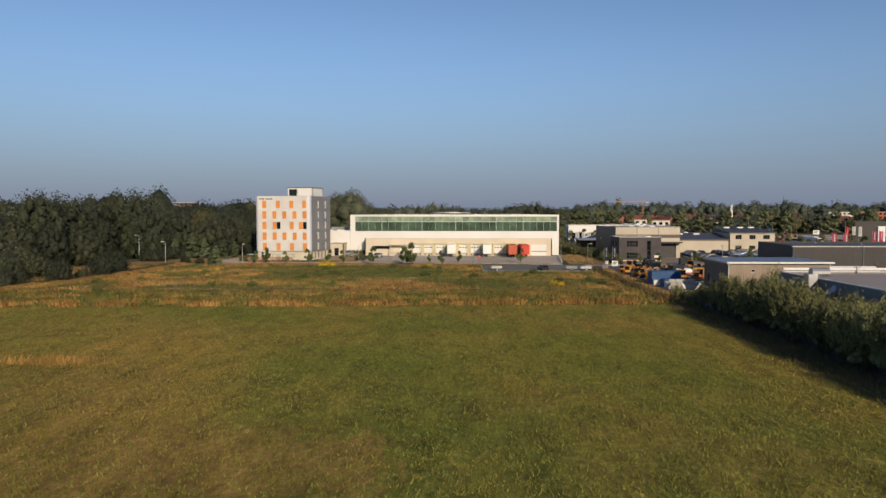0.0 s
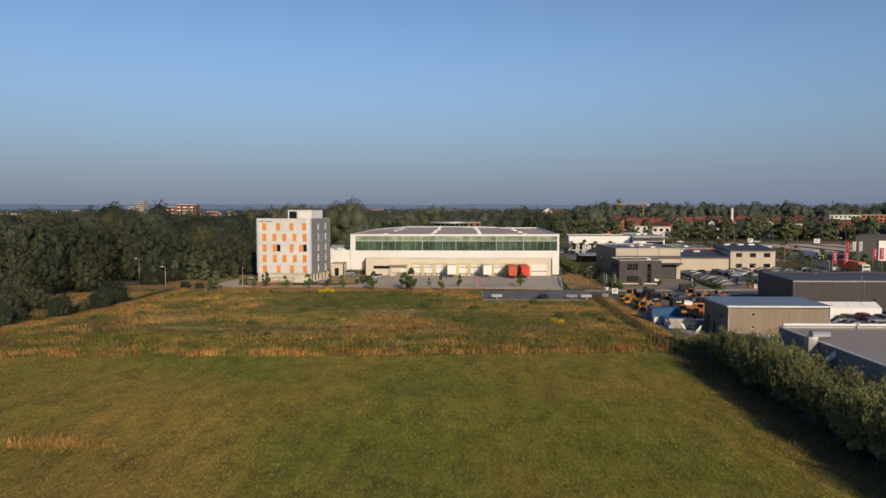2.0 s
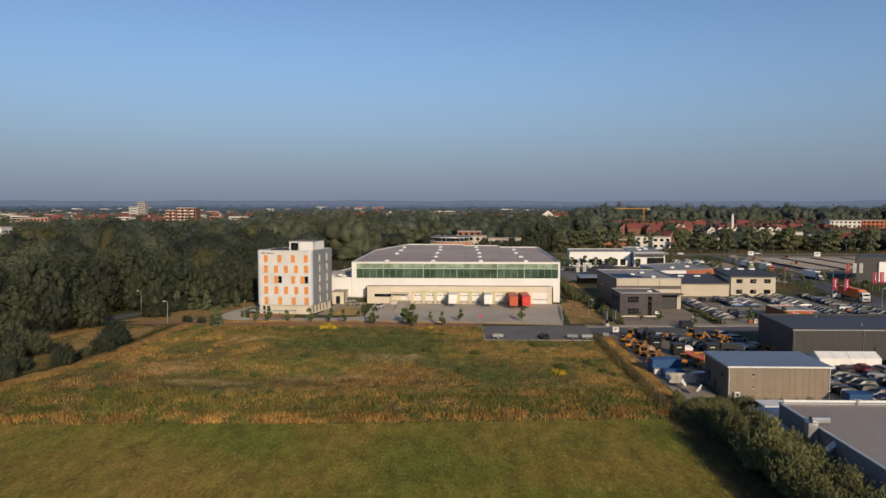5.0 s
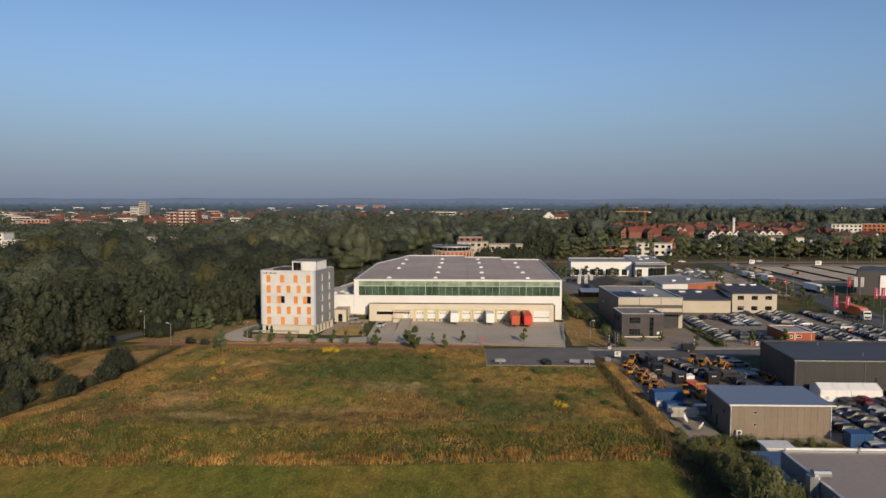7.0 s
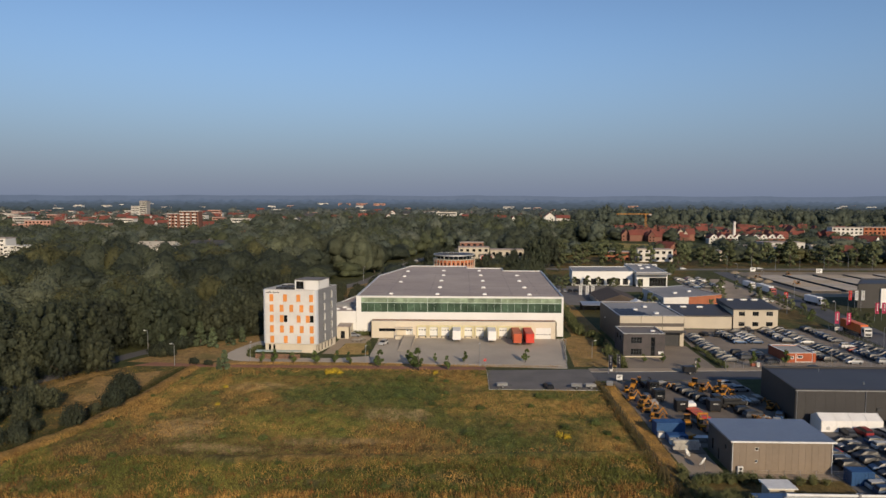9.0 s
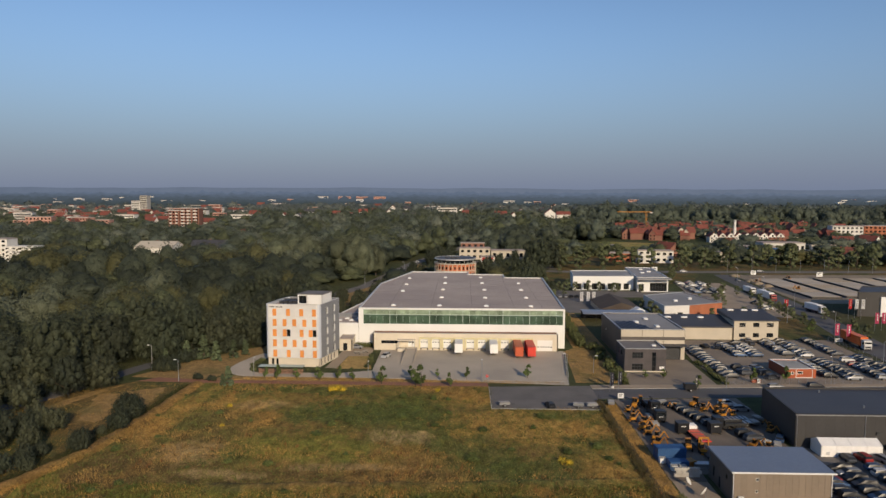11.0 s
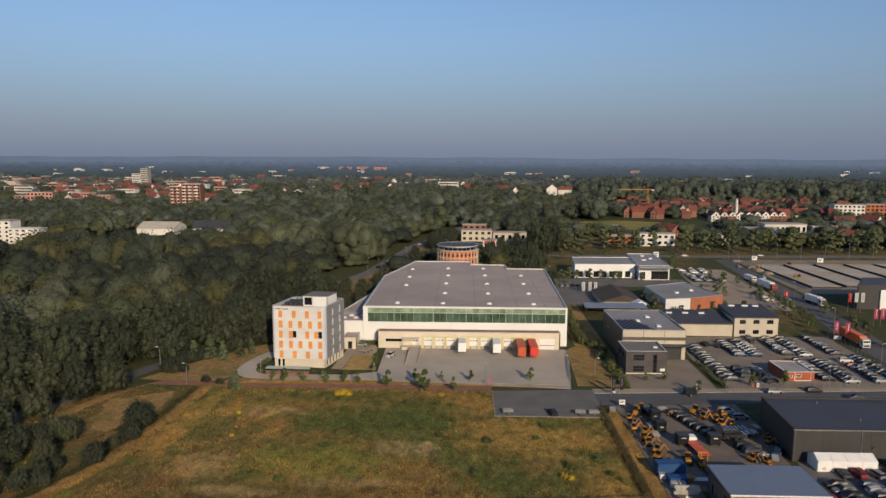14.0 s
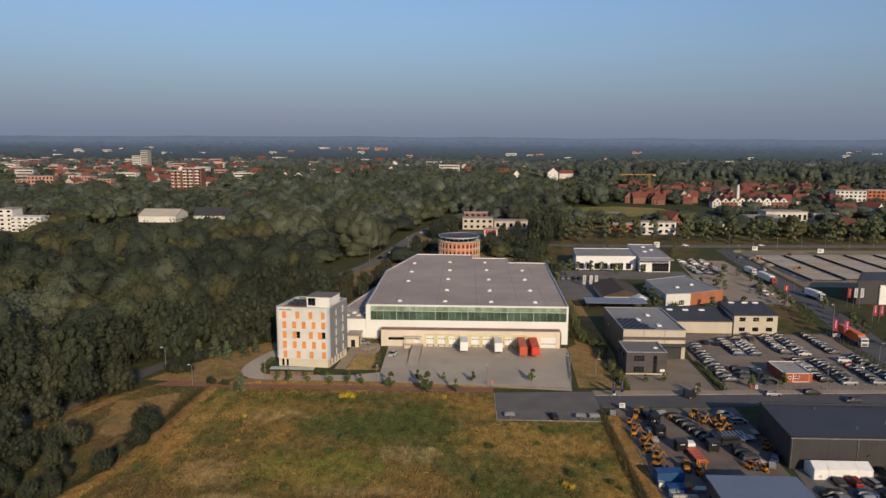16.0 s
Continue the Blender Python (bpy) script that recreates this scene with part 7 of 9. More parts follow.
# ---------- containers, walls, dishes, fences ----------
def container(x, y, w, d, h, mat, label, turn=0):
    t = thing("container", pose(x, y, 0.05, 0, 0, turn), label, "container")
    bm = bmesh.new()
    box(bm, -w / 2, w / 2, -d / 2, d / 2, 0, h, None, 0.03)
    part("shell", bm, mat, t)
    for k in range(int(w / 0.5)):
        for s in (-1, 1):
            bm = bmesh.new()
            y0 = s * d / 2
            box(bm, -w / 2 + 0.12 + k * 0.5, -w / 2 + 0.36 + k * 0.5, min(y0, y0 + s * 0.05), max(y0, y0 + s * 0.05), 0.15, h - 0.15)
            part("rib", bm, mat, t)
    bm = bmesh.new()
    for sx in (-1, 1):
        for sy in (-1, 1):
            cx, cy = sx * (w / 2 - 0.05), sy * (d / 2 - 0.05)
            box(bm, cx - 0.09, cx + 0.09, cy - 0.09, cy + 0.09, -0.01, h + 0.03)
    part("corner_posts", bm, mat, t)
    return t


container(39.4, 136.6, 5.6, 2.6, 2.6, BLUE_STEEL, "blue steel storage container in a gravel yard", 4)
container(39.8, 132.6, 3.6, 2.2, 1.4, BLUE_STEEL, "low open blue steel skip", 4)
container(63.6, 113.5, 3.6, 2.4, 2.3, BLUE_STEEL, "blue steel container beside a tan hall")
container(42.2, 133.4, 2.2, 1.8, 1.1, MACHINE_YELLOW, "small yellow skip beside blue containers", 20)
container(44.4, 132.6, 3.0, 1.6, 0.9, STEEL, "low grey steel skip")
for i, (x, y) in enumerate(((38.6, 130.9), (40.2, 130.9), (37.4, 134.6))):
    c = thing("tool_crate", pose(x, y, 0.05), ("white" if i else "pale") + " plastic crate beside a container", "crate")
    bm = bmesh.new()
    box(bm, -0.6, 0.6, -0.5, 0.5, 0, 1.0, None, 0.04)
    part("tub", bm, FRAME_WHITE, c)
    bm = bmesh.new()
    box(bm, -0.65, 0.65, -0.55, 0.55, 1.0, 1.06)
    part("lid", bm, KERB, c)
t = thing("block_wall", Matrix.Identity(4), "low wall of stacked grey concrete blocks", "wall")
bm = bmesh.new()
box(bm, -0.58, 0.58, -0.3, 0.3, 0, 0.58, None, 0.03)
blk = part("concrete_block", bm, KERB, t)
first = True
for r in range(3):
    for k in range(4):
        m = pose(38.3 + 1.2 * k + (0.3 if r % 2 else 0), 128.0, 0.05 + 0.6 * r)
        if first:
            blk.matrix_basis, first = m, False
        else:
            again(blk, m, t)


def dish(x, y, turn, s=1.0):
    t = thing("satellite_dish", Matrix.LocRotScale((x, y, 0.04), Euler((0, 0, radians(turn))), (s, s, s)), "large white satellite dish on a steel foot", "satellite dish")
    bm = bmesh.new()
    rows = [[(r * math.cos(a), r * math.sin(a), 0.32 * r * r) for a in [2 * math.pi * k / 16 for k in range(16)]] for r in (0.05, 0.45, 0.8, 1.1)]
    vs = [[bm.verts.new(p) for p in r] for r in rows] + [[bm.verts.new((p[0], p[1], p[2] - 0.05)) for p in r] for r in rows[::-1]]
    for a, b in zip(vs, vs[1:] + vs[:1]):
        for k in range(16):
            bm.faces.new((a[k], a[(k + 1) % 16], b[(k + 1) % 16], b[k]))
    bmesh.ops.transform(bm, matrix=Matrix.Translation((0, 0, 1.5)) @ Matrix.Rotation(radians(58), 4, "X"), verts=bm.verts)
    part("reflector", bm, FRAME_WHITE, t, "", True)
    bm = bmesh.new()
    bar(bm, (0, 0.25, 0), (0, 0.25, 1.4), 0.08)
    part("foot", bm, STEEL, t)
    bm = bmesh.new()
    bar(bm, (0, -0.2, 0.7), (0, -1.1, 1.9), 0.03)
    part("feed_arm", bm, STEEL, t)


dish(40.2, 118.6, -125, 0.8)
dish(38.8, 123.5, 60, 0.7)


def fence(p, q, h, label, step=2.5, mat=DARK_STEEL):
    """Mesh fence: posts and wires."""
    t = thing("fence", Matrix.Identity(4), label, "fence")
    a, b = Vector((*p, 0)), Vector((*q, 0))
    n = max(1, int((b - a).length / step))
    bm = bmesh.new()
    bar(bm, (0, 0, -0.2), (0, 0, h), 0.04, None, 5)
    post = part("post", bm, mat, t)
    for k in range(n + 1):
        m = Matrix.Translation(a.lerp(b, k / n))
        if k == 0:
            post.matrix_basis = m
        else:
            again(post, m, t)
    for k in range(7):
        bm = bmesh.new()
        z = 0.1 + (h - 0.15) * k / 6
        beam(bm, a + Vector((0, 0, z)), b + Vector((0, 0, z)), 0.014, 0.02)
        part("wire", bm, mat, t)
    return t


fence((32.7, 107), (32.5, 174), 1.9, "dark wire mesh fence along a dry grass strip")
fence((34.6, 30), (34.6, 106), 1.7, "dark wire fence in front of a willow hedge")
fence((44, 113.8), (62, 113.8), 1.9, "grey mesh fence behind a tan hall", 2.5, STEEL)
fence((70.5, 190.9), (126, 193.7), 1.8, "thin mesh fence round a car dealer's lot", 2.5, STEEL)
fence((127.0, 194), (128.0, 249), 1.8, "thin mesh fence along the main street", 2.5, STEEL)
fence((-75.3, 160), (-77.3, 136), 1.1, "low weathered wire fence beside the ditch", 4.0, BARK)


# ---------- lamps, banners, signs ----------
def street_lamp(x, y, h, turn=0, label="grey steel street lamp with a flat head"):
    t = thing("street_lamp", pose(x, y, 0, 0, 0, turn), label, "street lamp", "street lamps")
    bm = bmesh.new()
    bar(bm, (0, 0, -0.2), (0, 0, h), 0.11, 0.06, 8)
    part("pole", bm, STEEL, t)
    bm = bmesh.new()
    bar(bm, (0, 0, h), (0.7, 0, h + 0.12), 0.05, 0.05, 6)
    part("arm", bm, STEEL, t)
    bm = bmesh.new()
    box(bm, 0.5, 1.25, -0.16, 0.16, h + 0.06, h + 0.2, None, 0.04)
    part("lamp_head", bm, FRAME_WHITE, t)


for x, y, h, a in ((-93.2, 199.2, 7.4, 180), (-80.7, 187.9, 6.0, 180), (69.2, 187.0, 5.2, 90), (99.8, 192.4, 7.5, 90), (36.2, 201.5, 5.0, 0), (3.4, 190.6, 6.0, 90), (-28.6, 193.2, 4.6, 90), (-61.8, 195.0, 5.0, 90), (29.2, 206.0, 4.5, 180),
                   (66.5, 109.5, 5.5, 0), (127.2, 215.0, 7.0, 0), (137, 262, 8.0, 180), (148, 318, 8.0, 180), (128.5, 282, 7, 0), (-66, 236, 5, 0), (-56, 380, 8, 0), (-38, 425, 8, 180), (-14, 465, 8, 180), (152, 360, 9, 180), (154, 400, 9, 180)):
    street_lamp(x, y, h, a)
for k in range(16):
    street_lamp(166 + k * 15.5, 447.5 + k * 0.65, 9.0, 90, "tall grey road lamp along the country road")


def banner(x, y, h, w, l, mat, label, turn=0, bars=WHITE_LINE):
    t = thing("banner_flag", pose(x, y, 0, 0, 0, turn), label, "flag", "banner flags")
    bm = bmesh.new()
    bar(bm, (0, 0, -0.1), (0, 0, h), 0.06, 0.04, 6)
    part("mast", bm, STEEL, t)
    bm = bmesh.new()
    n = 6
    lo = [bm.verts.new((0.06 + w * k / n, 0.09 * math.sin(k * 1.3), h - 0.15 - l)) for k in range(n + 1)]
    hi = [bm.verts.new((0.06 + w * k / n, 0.06 * math.sin(k * 1.3 + 0.5), h - 0.15)) for k in range(n + 1)]
    for k in range(n):
        bm.faces.new((lo[k], lo[k + 1], hi[k + 1], hi[k]))
    bmesh.ops.solidify(bm, geom=bm.faces[:], thickness=0.02)
    cloth = part("cloth", bm, mat, t)
    for k in range(3):
        bm = bmesh.new()
        box(bm, 0.06 + w * 0.4, 0.06 + w * 0.6, -0.14, -0.10, h - 0.15 - l * (0.27 + 0.22 * k), h - 0.15 - l * (0.12 + 0.22 * k))
        part("print_bar", bm, bars, cloth)


banner(37.2, 183.2, 5.2, 0.95, 3.6, NAVY, "dark banner with pale print on a slim mast", 0, STEEL)
banner(39.6, 184.2, 5.2, 0.95, 3.6, NAVY, "dark banner with pale print on a slim mast", 0, STEEL)
for x, y in ((127.7, 244.4), (130.6, 242.4), (154.2, 266.6), (156.8, 266.8)):
    banner(x, y, 7.2, 1.5, 4.2, PINK, "pink banner with pale print on a tall mast")
for k, x in enumerate((53.1, 56.2, 58.8)):
    banner(x, 328.4, 5.2, 1.5, 4.4, TARP_WHITE, "white banner with faint print on a mast", 0, KERB)
for k, x in enumerate((157.4, 160.0, 162.6)):
    banner(x, 291, 8.5, 1.4, 4.0, (SIGN_RED, TARP_WHITE, TARP_WHITE)[k], ("red" if k == 0 else "white") + " banner on a tall mast before a showroom", 0, KERB)
banner(141.6, 314.0, 4.6, 1.8, 3.2, SIGN_RED, "red banner beside the street")


def board(x, y, w, z0, z1, mat, label, turn=0, posts=True):
    t = thing("sign_board", pose(x, y, 0, 0, 0, turn), label, "sign")
    bm = bmesh.new()
    box(bm, -w / 2, w / 2, -0.05, 0.05, z0, z1, None, 0.015)
    panel = part("panel", bm, mat, t)
    bm = bmesh.new()
    for k in range(2):
        box(bm, -w * 0.35, w * (0.3 - 0.15 * k), -0.07, -0.045, z1 - (z1 - z0) * (0.35 + 0.3 * k), z1 - (z1 - z0) * (0.2 + 0.3 * k))
    part("print_bars", bm, KERB if mat is not FRAME_WHITE else FRAME_DARK, panel)
    for s in (-1, 1):
        bm = bmesh.new()
        bar(bm, (s * w * 0.4, 0.08, -0.1), (s * w * 0.4, 0.08, z1), 0.05)
        part("post", bm, STEEL, t)


board(38.2, 174.8, 1.5, 0.7, 2.0, FRAME_WHITE, "white company sign board on posts")
board(38.2, 184.6, 0.7, 0.5, 1.5, FRAME_WHITE, "small white sign between banners")
board(60.4, 184.6, 0.5, 0.2, 4.2, FRAME_DARK, "tall dark sign pillar beside the road")
board(80.0, 192.2, 0.8, 0.1, 1.3, FRAME_WHITE, "small white sign at a lot entrance")
board(4.8, 189.4, 0.75, 1.7, 2.4, SIGN_RED, "red and white warning sign at the yard entrance")
board(129.4, 244.8, 2.6, 0.5, 1.7, FRAME_WHITE, "white sign board beside the street")
board(118.0, 440.0, 3.4, 1.0, 4.6, FRAME_WHITE, "large white billboard beside the country road")
board(176.0, 432.0, 3.2, 1.2, 3.6, FRAME_WHITE, "large white billboard at a building site")
board(212.0, 424.0, 3.6, 1.2, 3.8, FRAME_WHITE, "large white billboard at a building site")
board(28.5, 425.0, 3.4, 1.0, 4.4, FRAME_WHITE, "white billboard among trees")
t = thing("box_trailer", pose(58.6, 184.4, 0.05), "dark box trailer parked by the road", "trailer")
bm = bmesh.new()
box(bm, -1.5, 1.5, -0.9, 0.9, 0.5, 2.0, None, 0.05)
part("box_body", bm, PAINTS["black"], t)
for y in (-0.95, 0.95):
    wheel(t, 0, y, 0.34, 0.2)
t = thing("planter_box", pose(79.6, 193.4, 0.05), "orange wooden planter box by the lot entrance", "planter")
bm = bmesh.new()
box(bm, -1.2, 1.2, -0.6, 0.6, 0, 0.9, None, 0.03)
part("tub", bm, ORANGE_WOOD, t)
bm = bmesh.new()
box(bm, -1.1, 1.1, -0.5, 0.5, 0.9, 0.94)
part("soil", bm, BARK, t)
# bicycle shelter beside the tower
t = thing("bicycle_shelter", pose(-54.3, 197.6, 0.05, 0, 0, -1), "long bicycle shelter with a glassy roof and brown slats", "shelter")
bm = bmesh.new()
box(bm, -6.6, 6.6, -1.2, 1.2, 2.1, 2.2)
part("roof", bm, FRAME_PALE, t)
for k in range(7):
    for y in (-1.0, 1.0):
        bm = bmesh.new()
        bar(bm, (-6.3 + 2.1 * k, y, 0), (-6.3 + 2.1 * k, y, 2.1), 0.06)
        part("post", bm, DARK_STEEL, t)
slat = None
for k in range(52):
    if slat is None:
        bm = bmesh.new()
        box(bm, 0, 0.14, -1.12, -1.06, 0.1, 1.5)
        slat = part("slat", bm, RUST_ROOF, t)
        slat.matrix_basis = pose(-6.5, 0, 0)
    else:
        again(slat, pose(-6.5 + 0.25 * k, 0, 0), t)
# small clutter on the forecourt
for i, (x, y) in enumerate(((-34.6, 221.5), (-36.2, 221.9), (-33.8, 223.6))):
    t = thing("picnic_table", pose(x, y, 0.05, 0, 0, 20 * i), "pale wooden outdoor table with benches", "table")
    bm = bmesh.new()
    box(bm, -0.9, 0.9, -0.4, 0.4, 0.70, 0.75)
    part("tabletop", bm, CREAM, t)
    for s in (-1, 1):
        bm = bmesh.new()
        box(bm, -0.9, 0.9, s * 0.75 - 0.14, s * 0.75 + 0.14, 0.42, 0.46)
        part("bench", bm, CREAM, t)
        bm = bmesh.new()
        box(bm, s * 0.6 - 0.04, s * 0.6 + 0.04, -0.8, 0.8, 0.0, 0.42)
        box(bm, s * 0.6 - 0.04, s * 0.6 + 0.04, -0.1, 0.1, 0.42, 0.70)
        part("leg", bm, BARK, t)
# steel guard rail along the yard
t = thing("guard_rail", Matrix.Identity(4), "low steel guard rail along the yard's edge", "railing")
for k in range(12):
    p, q = Vector((28.3, 197.0)), Vector((31.0, 222.0))
    c = p.lerp(q, k / 11)
    bm = bmesh.new()
    box(bm, c.x - 0.05, c.x + 0.05, c.y - 0.05, c.y + 0.05, 0, 0.75)
    part("post", bm, STEEL, t)
bm = bmesh.new()
beam(bm, (28.3, 197.0, 0.7), (31.0, 222.0, 0.7), 0.06, 0.3)
part("rail", bm, STEEL, t)
# pale slabs in rows with dark retaining walls on the building site
for k in range(7):
    x0, x1, y0, y1 = 169.0 + 18.4 * k, 183.6 + 18.4 * k, 345.0 + 3.0 * k, 416.0 + 1.6 * k
    flat("site_strip", [(x0 - 5.0, y0 - 1), (x0 - 0.3, y0 - 1), (x0 - 0.3, y1), (x0 - 5.0, y1)], 0.06, ASPHALT, "dark asphalt lane between building slabs", "lane")
    bm = bmesh.new()
    box(bm, x0, x1, y0, y1, 0, 0.9)
    tagged(part("site_wall", bm, BLACK_CLAD), "dark low retaining wall round a building slab", "wall", "", "structure")
    bays = 5 if k % 2 else 4
    for j in range(bays):
        d = (y1 - y0) / bays
        flat("site_slab", [(x0 + 0.3, y0 + j * d + 0.3), (x1 - 0.3, y0 + j * d + 0.3), (x1 - 0.3, y0 + (j + 1) * d - 0.7), (x0 + 0.3, y0 + (j + 1) * d - 0.7)], 1.02, (CONCRETE, PALE_SAND, CONCRETE)[(j + 2 * k) % 3], "pale gravel-covered slab of a building site", "building site")
g4 = np.random.default_rng(12)
for k in range(7):
    t = thing("earth_pile", pose(163 + g4.uniform(0, 5), 386 + g4.uniform(0, 48), 0), "brown pile of excavated earth", "earth pile")
    v, f = lobes(g4, np.array([[0, 0, 0], [1.8, 0.6, 0], [-1.2, 1, 0]]), np.array([2.6, 1.8, 1.6]), ICO2, 0.08, 0.6)
    sheet_np("heap", v, f, SANDY, t, True)


# ---------- town beyond the woods ----------
hr = random.Random(9)
WALL_WHITE = material("white_render", (0.66, 0.64, 0.59), 0.8, 0, 0.05, 0.1, 2.0, 0, (0.56, 0.54, 0.49), 0.12)
BRICK_FAR = material("far_brick", (0.24, 0.115, 0.08), 0.85, 0, 0.1, 0.1, 2.0, 0, (0.19, 0.09, 0.065), 0.15)
PINK_BRICK = material("pink_brick", (0.46, 0.25, 0.19), 0.85, 0, 0.08, 0.1, 2.0, 0, None, 0.08)


def gable_house(x, y, w, d, h, rise, turn, wall_mat, roof_mat, label, floors=2, group="houses of the town", white_gable=False):
    """House with gabled ends across its front: walls, roof, windows, chimney."""
    t = thing("house", pose(x, y, 0, 0, 0, turn), label, "house", group)
    bm = bmesh.new()
    prof = [(-w / 2, 0), (w / 2, 0), (w / 2, h), (0, h + rise), (-w / 2, h)]
    a = [bm.verts.new((px, -d / 2, pz)) for px, pz in prof]
    b = [bm.verts.new((px, d / 2, pz)) for px, pz in prof]
    bm.faces.new(a), bm.faces.new(b[::-1])
    for k in range(5):
        bm.faces.new((a[k], b[k], b[(k + 1) % 5], a[(k + 1) % 5]))
    part("wall", bm, wall_mat, t)
    bm = bmesh.new()
    o = 0.5
    for s in (-1, 1):
        p0, p1 = (s * (w / 2 + o), h - o * rise / (w / 2)), (0, h + rise)
        ring = [(p0[0], p0[1] + 0.06), (p1[0], p1[1] + 0.06), (p1[0], p1[1] + 0.34), (p0[0], p0[1] + 0.34)]
        c = [bm.verts.new((px, -d / 2 - o, pz)) for px, pz in ring]
        e = [bm.verts.new((px, d / 2 + o, pz)) for px, pz in ring]
        bm.faces.new(c), bm.faces.new(e[::-1])
        for k in range(4):
            bm.faces.new((c[k], e[k], e[(k + 1) % 4], c[(k + 1) % 4]))
    roof = part("roof", bm, roof_mat, t)
    bm = bmesh.new()
    box(bm, w * 0.15, w * 0.15 + 0.8, d * 0.1, d * 0.1 + 0.8, h + rise * 0.4, h + rise + 0.9)
    part("chimney", bm, BRICK_FAR, roof)
    pane = None
    cols = max(2, int(w / 3.4)) if y < 880 else 2
    floors = floors if y < 1100 else 1
    for fl in range(floors):
        for k in range(cols):
            m = pose(-w / 2 + w * (k + 0.5) / cols, -d / 2, 0.9 + fl * (h / floors))
            if pane is None:
                bm = bmesh.new()
                box(bm, -0.6, 0.6, -0.05, 0.06, 0, 1.5)
                pane = part("window", bm, DARK_GLASS, t)
                pane.matrix_basis = m
            else:
                again(pane, m, t)
    return t


def slab_house(name, x, y, w, d, h, wall_mat, label, floors, turn=0, band=True, category="building", stripe=None):
    """Flat-roofed block with rows of windows."""
    t = thing(name, pose(x, y, 0, 0, 0, turn), label, category)
    bm = bmesh.new()
    box(bm, -w / 2, w / 2, -d / 2, d / 2, 0, h)
    part("wall", bm, wall_mat, t)
    bm = bmesh.new()
    box(bm, -w / 2 - 0.3, w / 2 + 0.3, -d / 2 - 0.3, d / 2 + 0.3, h, h + 0.5)
    part("roof", bm, stripe or ROOF_GREY, t)
    far = y > 1000
    cols = 1 if far else max(2, int(w / 4.2))
    half = w * 0.46 if far else 1.1
    pane = None
    for fl in range(floors):
        for k in range(cols):
            m = pose(-w / 2 + w * (k + 0.5) / cols, -d / 2, (fl + 0.32) * h / floors)
            if pane is None:
                bm = bmesh.new()
                box(bm, -half, half, -0.06, 0.08, 0, h / floors * (0.34 if far else 0.45))
                pane = part("window_band" if far else "window", bm, DARK_GLASS, t)
                pane.matrix_basis = m
            else:
                again(pane, m, t)
    if stripe:
        for fl in range(1, floors):
            for c in ((-0.28, 0.28) if w < 24 else (-0.36, -0.05, 0.28)):
                bm = bmesh.new()
                box(bm, w * c - w * 0.1, w * c + w * 0.1, -d / 2 - 0.9, -d / 2 - 0.07, fl * h / floors, fl * h / floors + 1.4)
                part("balcony", bm, stripe, t)
    return t


slab_house("tower_block", -629, 1362, 14, 16, 36, KERB, "tall pale grey tower block above the town", 10)
slab_house("tower_block", -644, 1360, 16, 16, 26, WALL_WHITE, "pale grey lower wing of a tower block", 8)
slab_house("apartment_block", -364, 870, 13, 14, 24, BRICK_FAR, "red brick apartment block with white balconies", 6, 0, True, "building", WALL_WHITE)
slab_house("apartment_block", -345, 873, 24, 14, 27, BRICK_FAR, "red brick apartment block with white balconies", 7, 0, True, "building", WALL_WHITE)
slab_house("white_block", -337, 500, 11, 12, 15.5, WALL_WHITE, "white flat-roofed apartment block among trees", 5)
slab_house("white_block", -319, 494, 23, 10, 10.5, WALL_WHITE, "white terraced block with dark balcony bands", 4, 0, True, "building", WALL_WHITE)
slab_house("white_school", -30, 1178, 34, 12, 20, WALL_WHITE, "white flat-roofed school building among woods", 4)
slab_house("white_block", -58, 1400, 16, 12, 17, WALL_WHITE, "white building among woods", 4)
slab_house("white_block", -75, 1440, 18, 12, 15, WALL_WHITE, "white building among woods", 4)
for k, (x, w) in enumerate(((-520, 40), (-440, 44), (-376, 42), (-312, 44))):
    slab_house("slab_block", x, 2560 + 6 * k, w, 14, 20, PINK_BRICK if k else WALL_WHITE, "long pinkish slab block on the far skyline", 5)
slab_house("low_office", 6.5, 530, 23, 12, 8.2, CREAM, "cream low office with a red upper storey", 2)
slab_house("low_office", 5, 540, 18, 7, 11.2, BRICK_FAR, "red-brown set-back storey of an office", 3)
slab_house("low_office", 31.5, 531, 25, 12, 6.4, CREAM, "long low cream building behind trees", 1)
slab_house("petrol_station", 14.6, 482, 9, 8, 6.2, TARP_WHITE, "small station building with a white and red front", 1)
board(14.6, 477.6, 7.6, 3.6, 6.0, SIGN_RED, "red station fascia on posts")
slab_house("brick_house", 112, 520, 18, 10, 6, RED_BRICK, "red brick company building behind birches", 2)
slab_house("white_block", 128, 508, 9, 8, 9, WALL_WHITE, "white cube building behind birches", 3)
slab_house("white_block", 143, 512, 13, 10, 8.5, WALL_WHITE, "white company building behind birches", 2)
slab_house("yellow_shop", 193, 520, 15, 10, 7, CREAM, "cream building with yellow plinth behind birches", 2)
slab_house("white_hall", 98, 575, 22, 12, 5.5, WALL_WHITE, "low white hall at a meadow's edge", 1)
slab_house("white_hall", 120, 590, 16, 12, 6, WALL_WHITE, "low white hall at a meadow's edge", 1)
slab_house("blue_hall", 232, 560, 26, 18, 8, BLUE_STEEL, "blue metal hall among trees", 1)
slab_house("white_hall", 262, 590, 34, 16, 9, WALL_WHITE, "white hall with print bars on its front", 1)
slab_house("white_hall", 300, 600, 20, 12, 6.5, WALL_WHITE, "white low hall among trees", 1)
slab_house("white_hall", 350, 560, 22, 12, 8, WALL_WHITE, "white low hall among trees", 1)
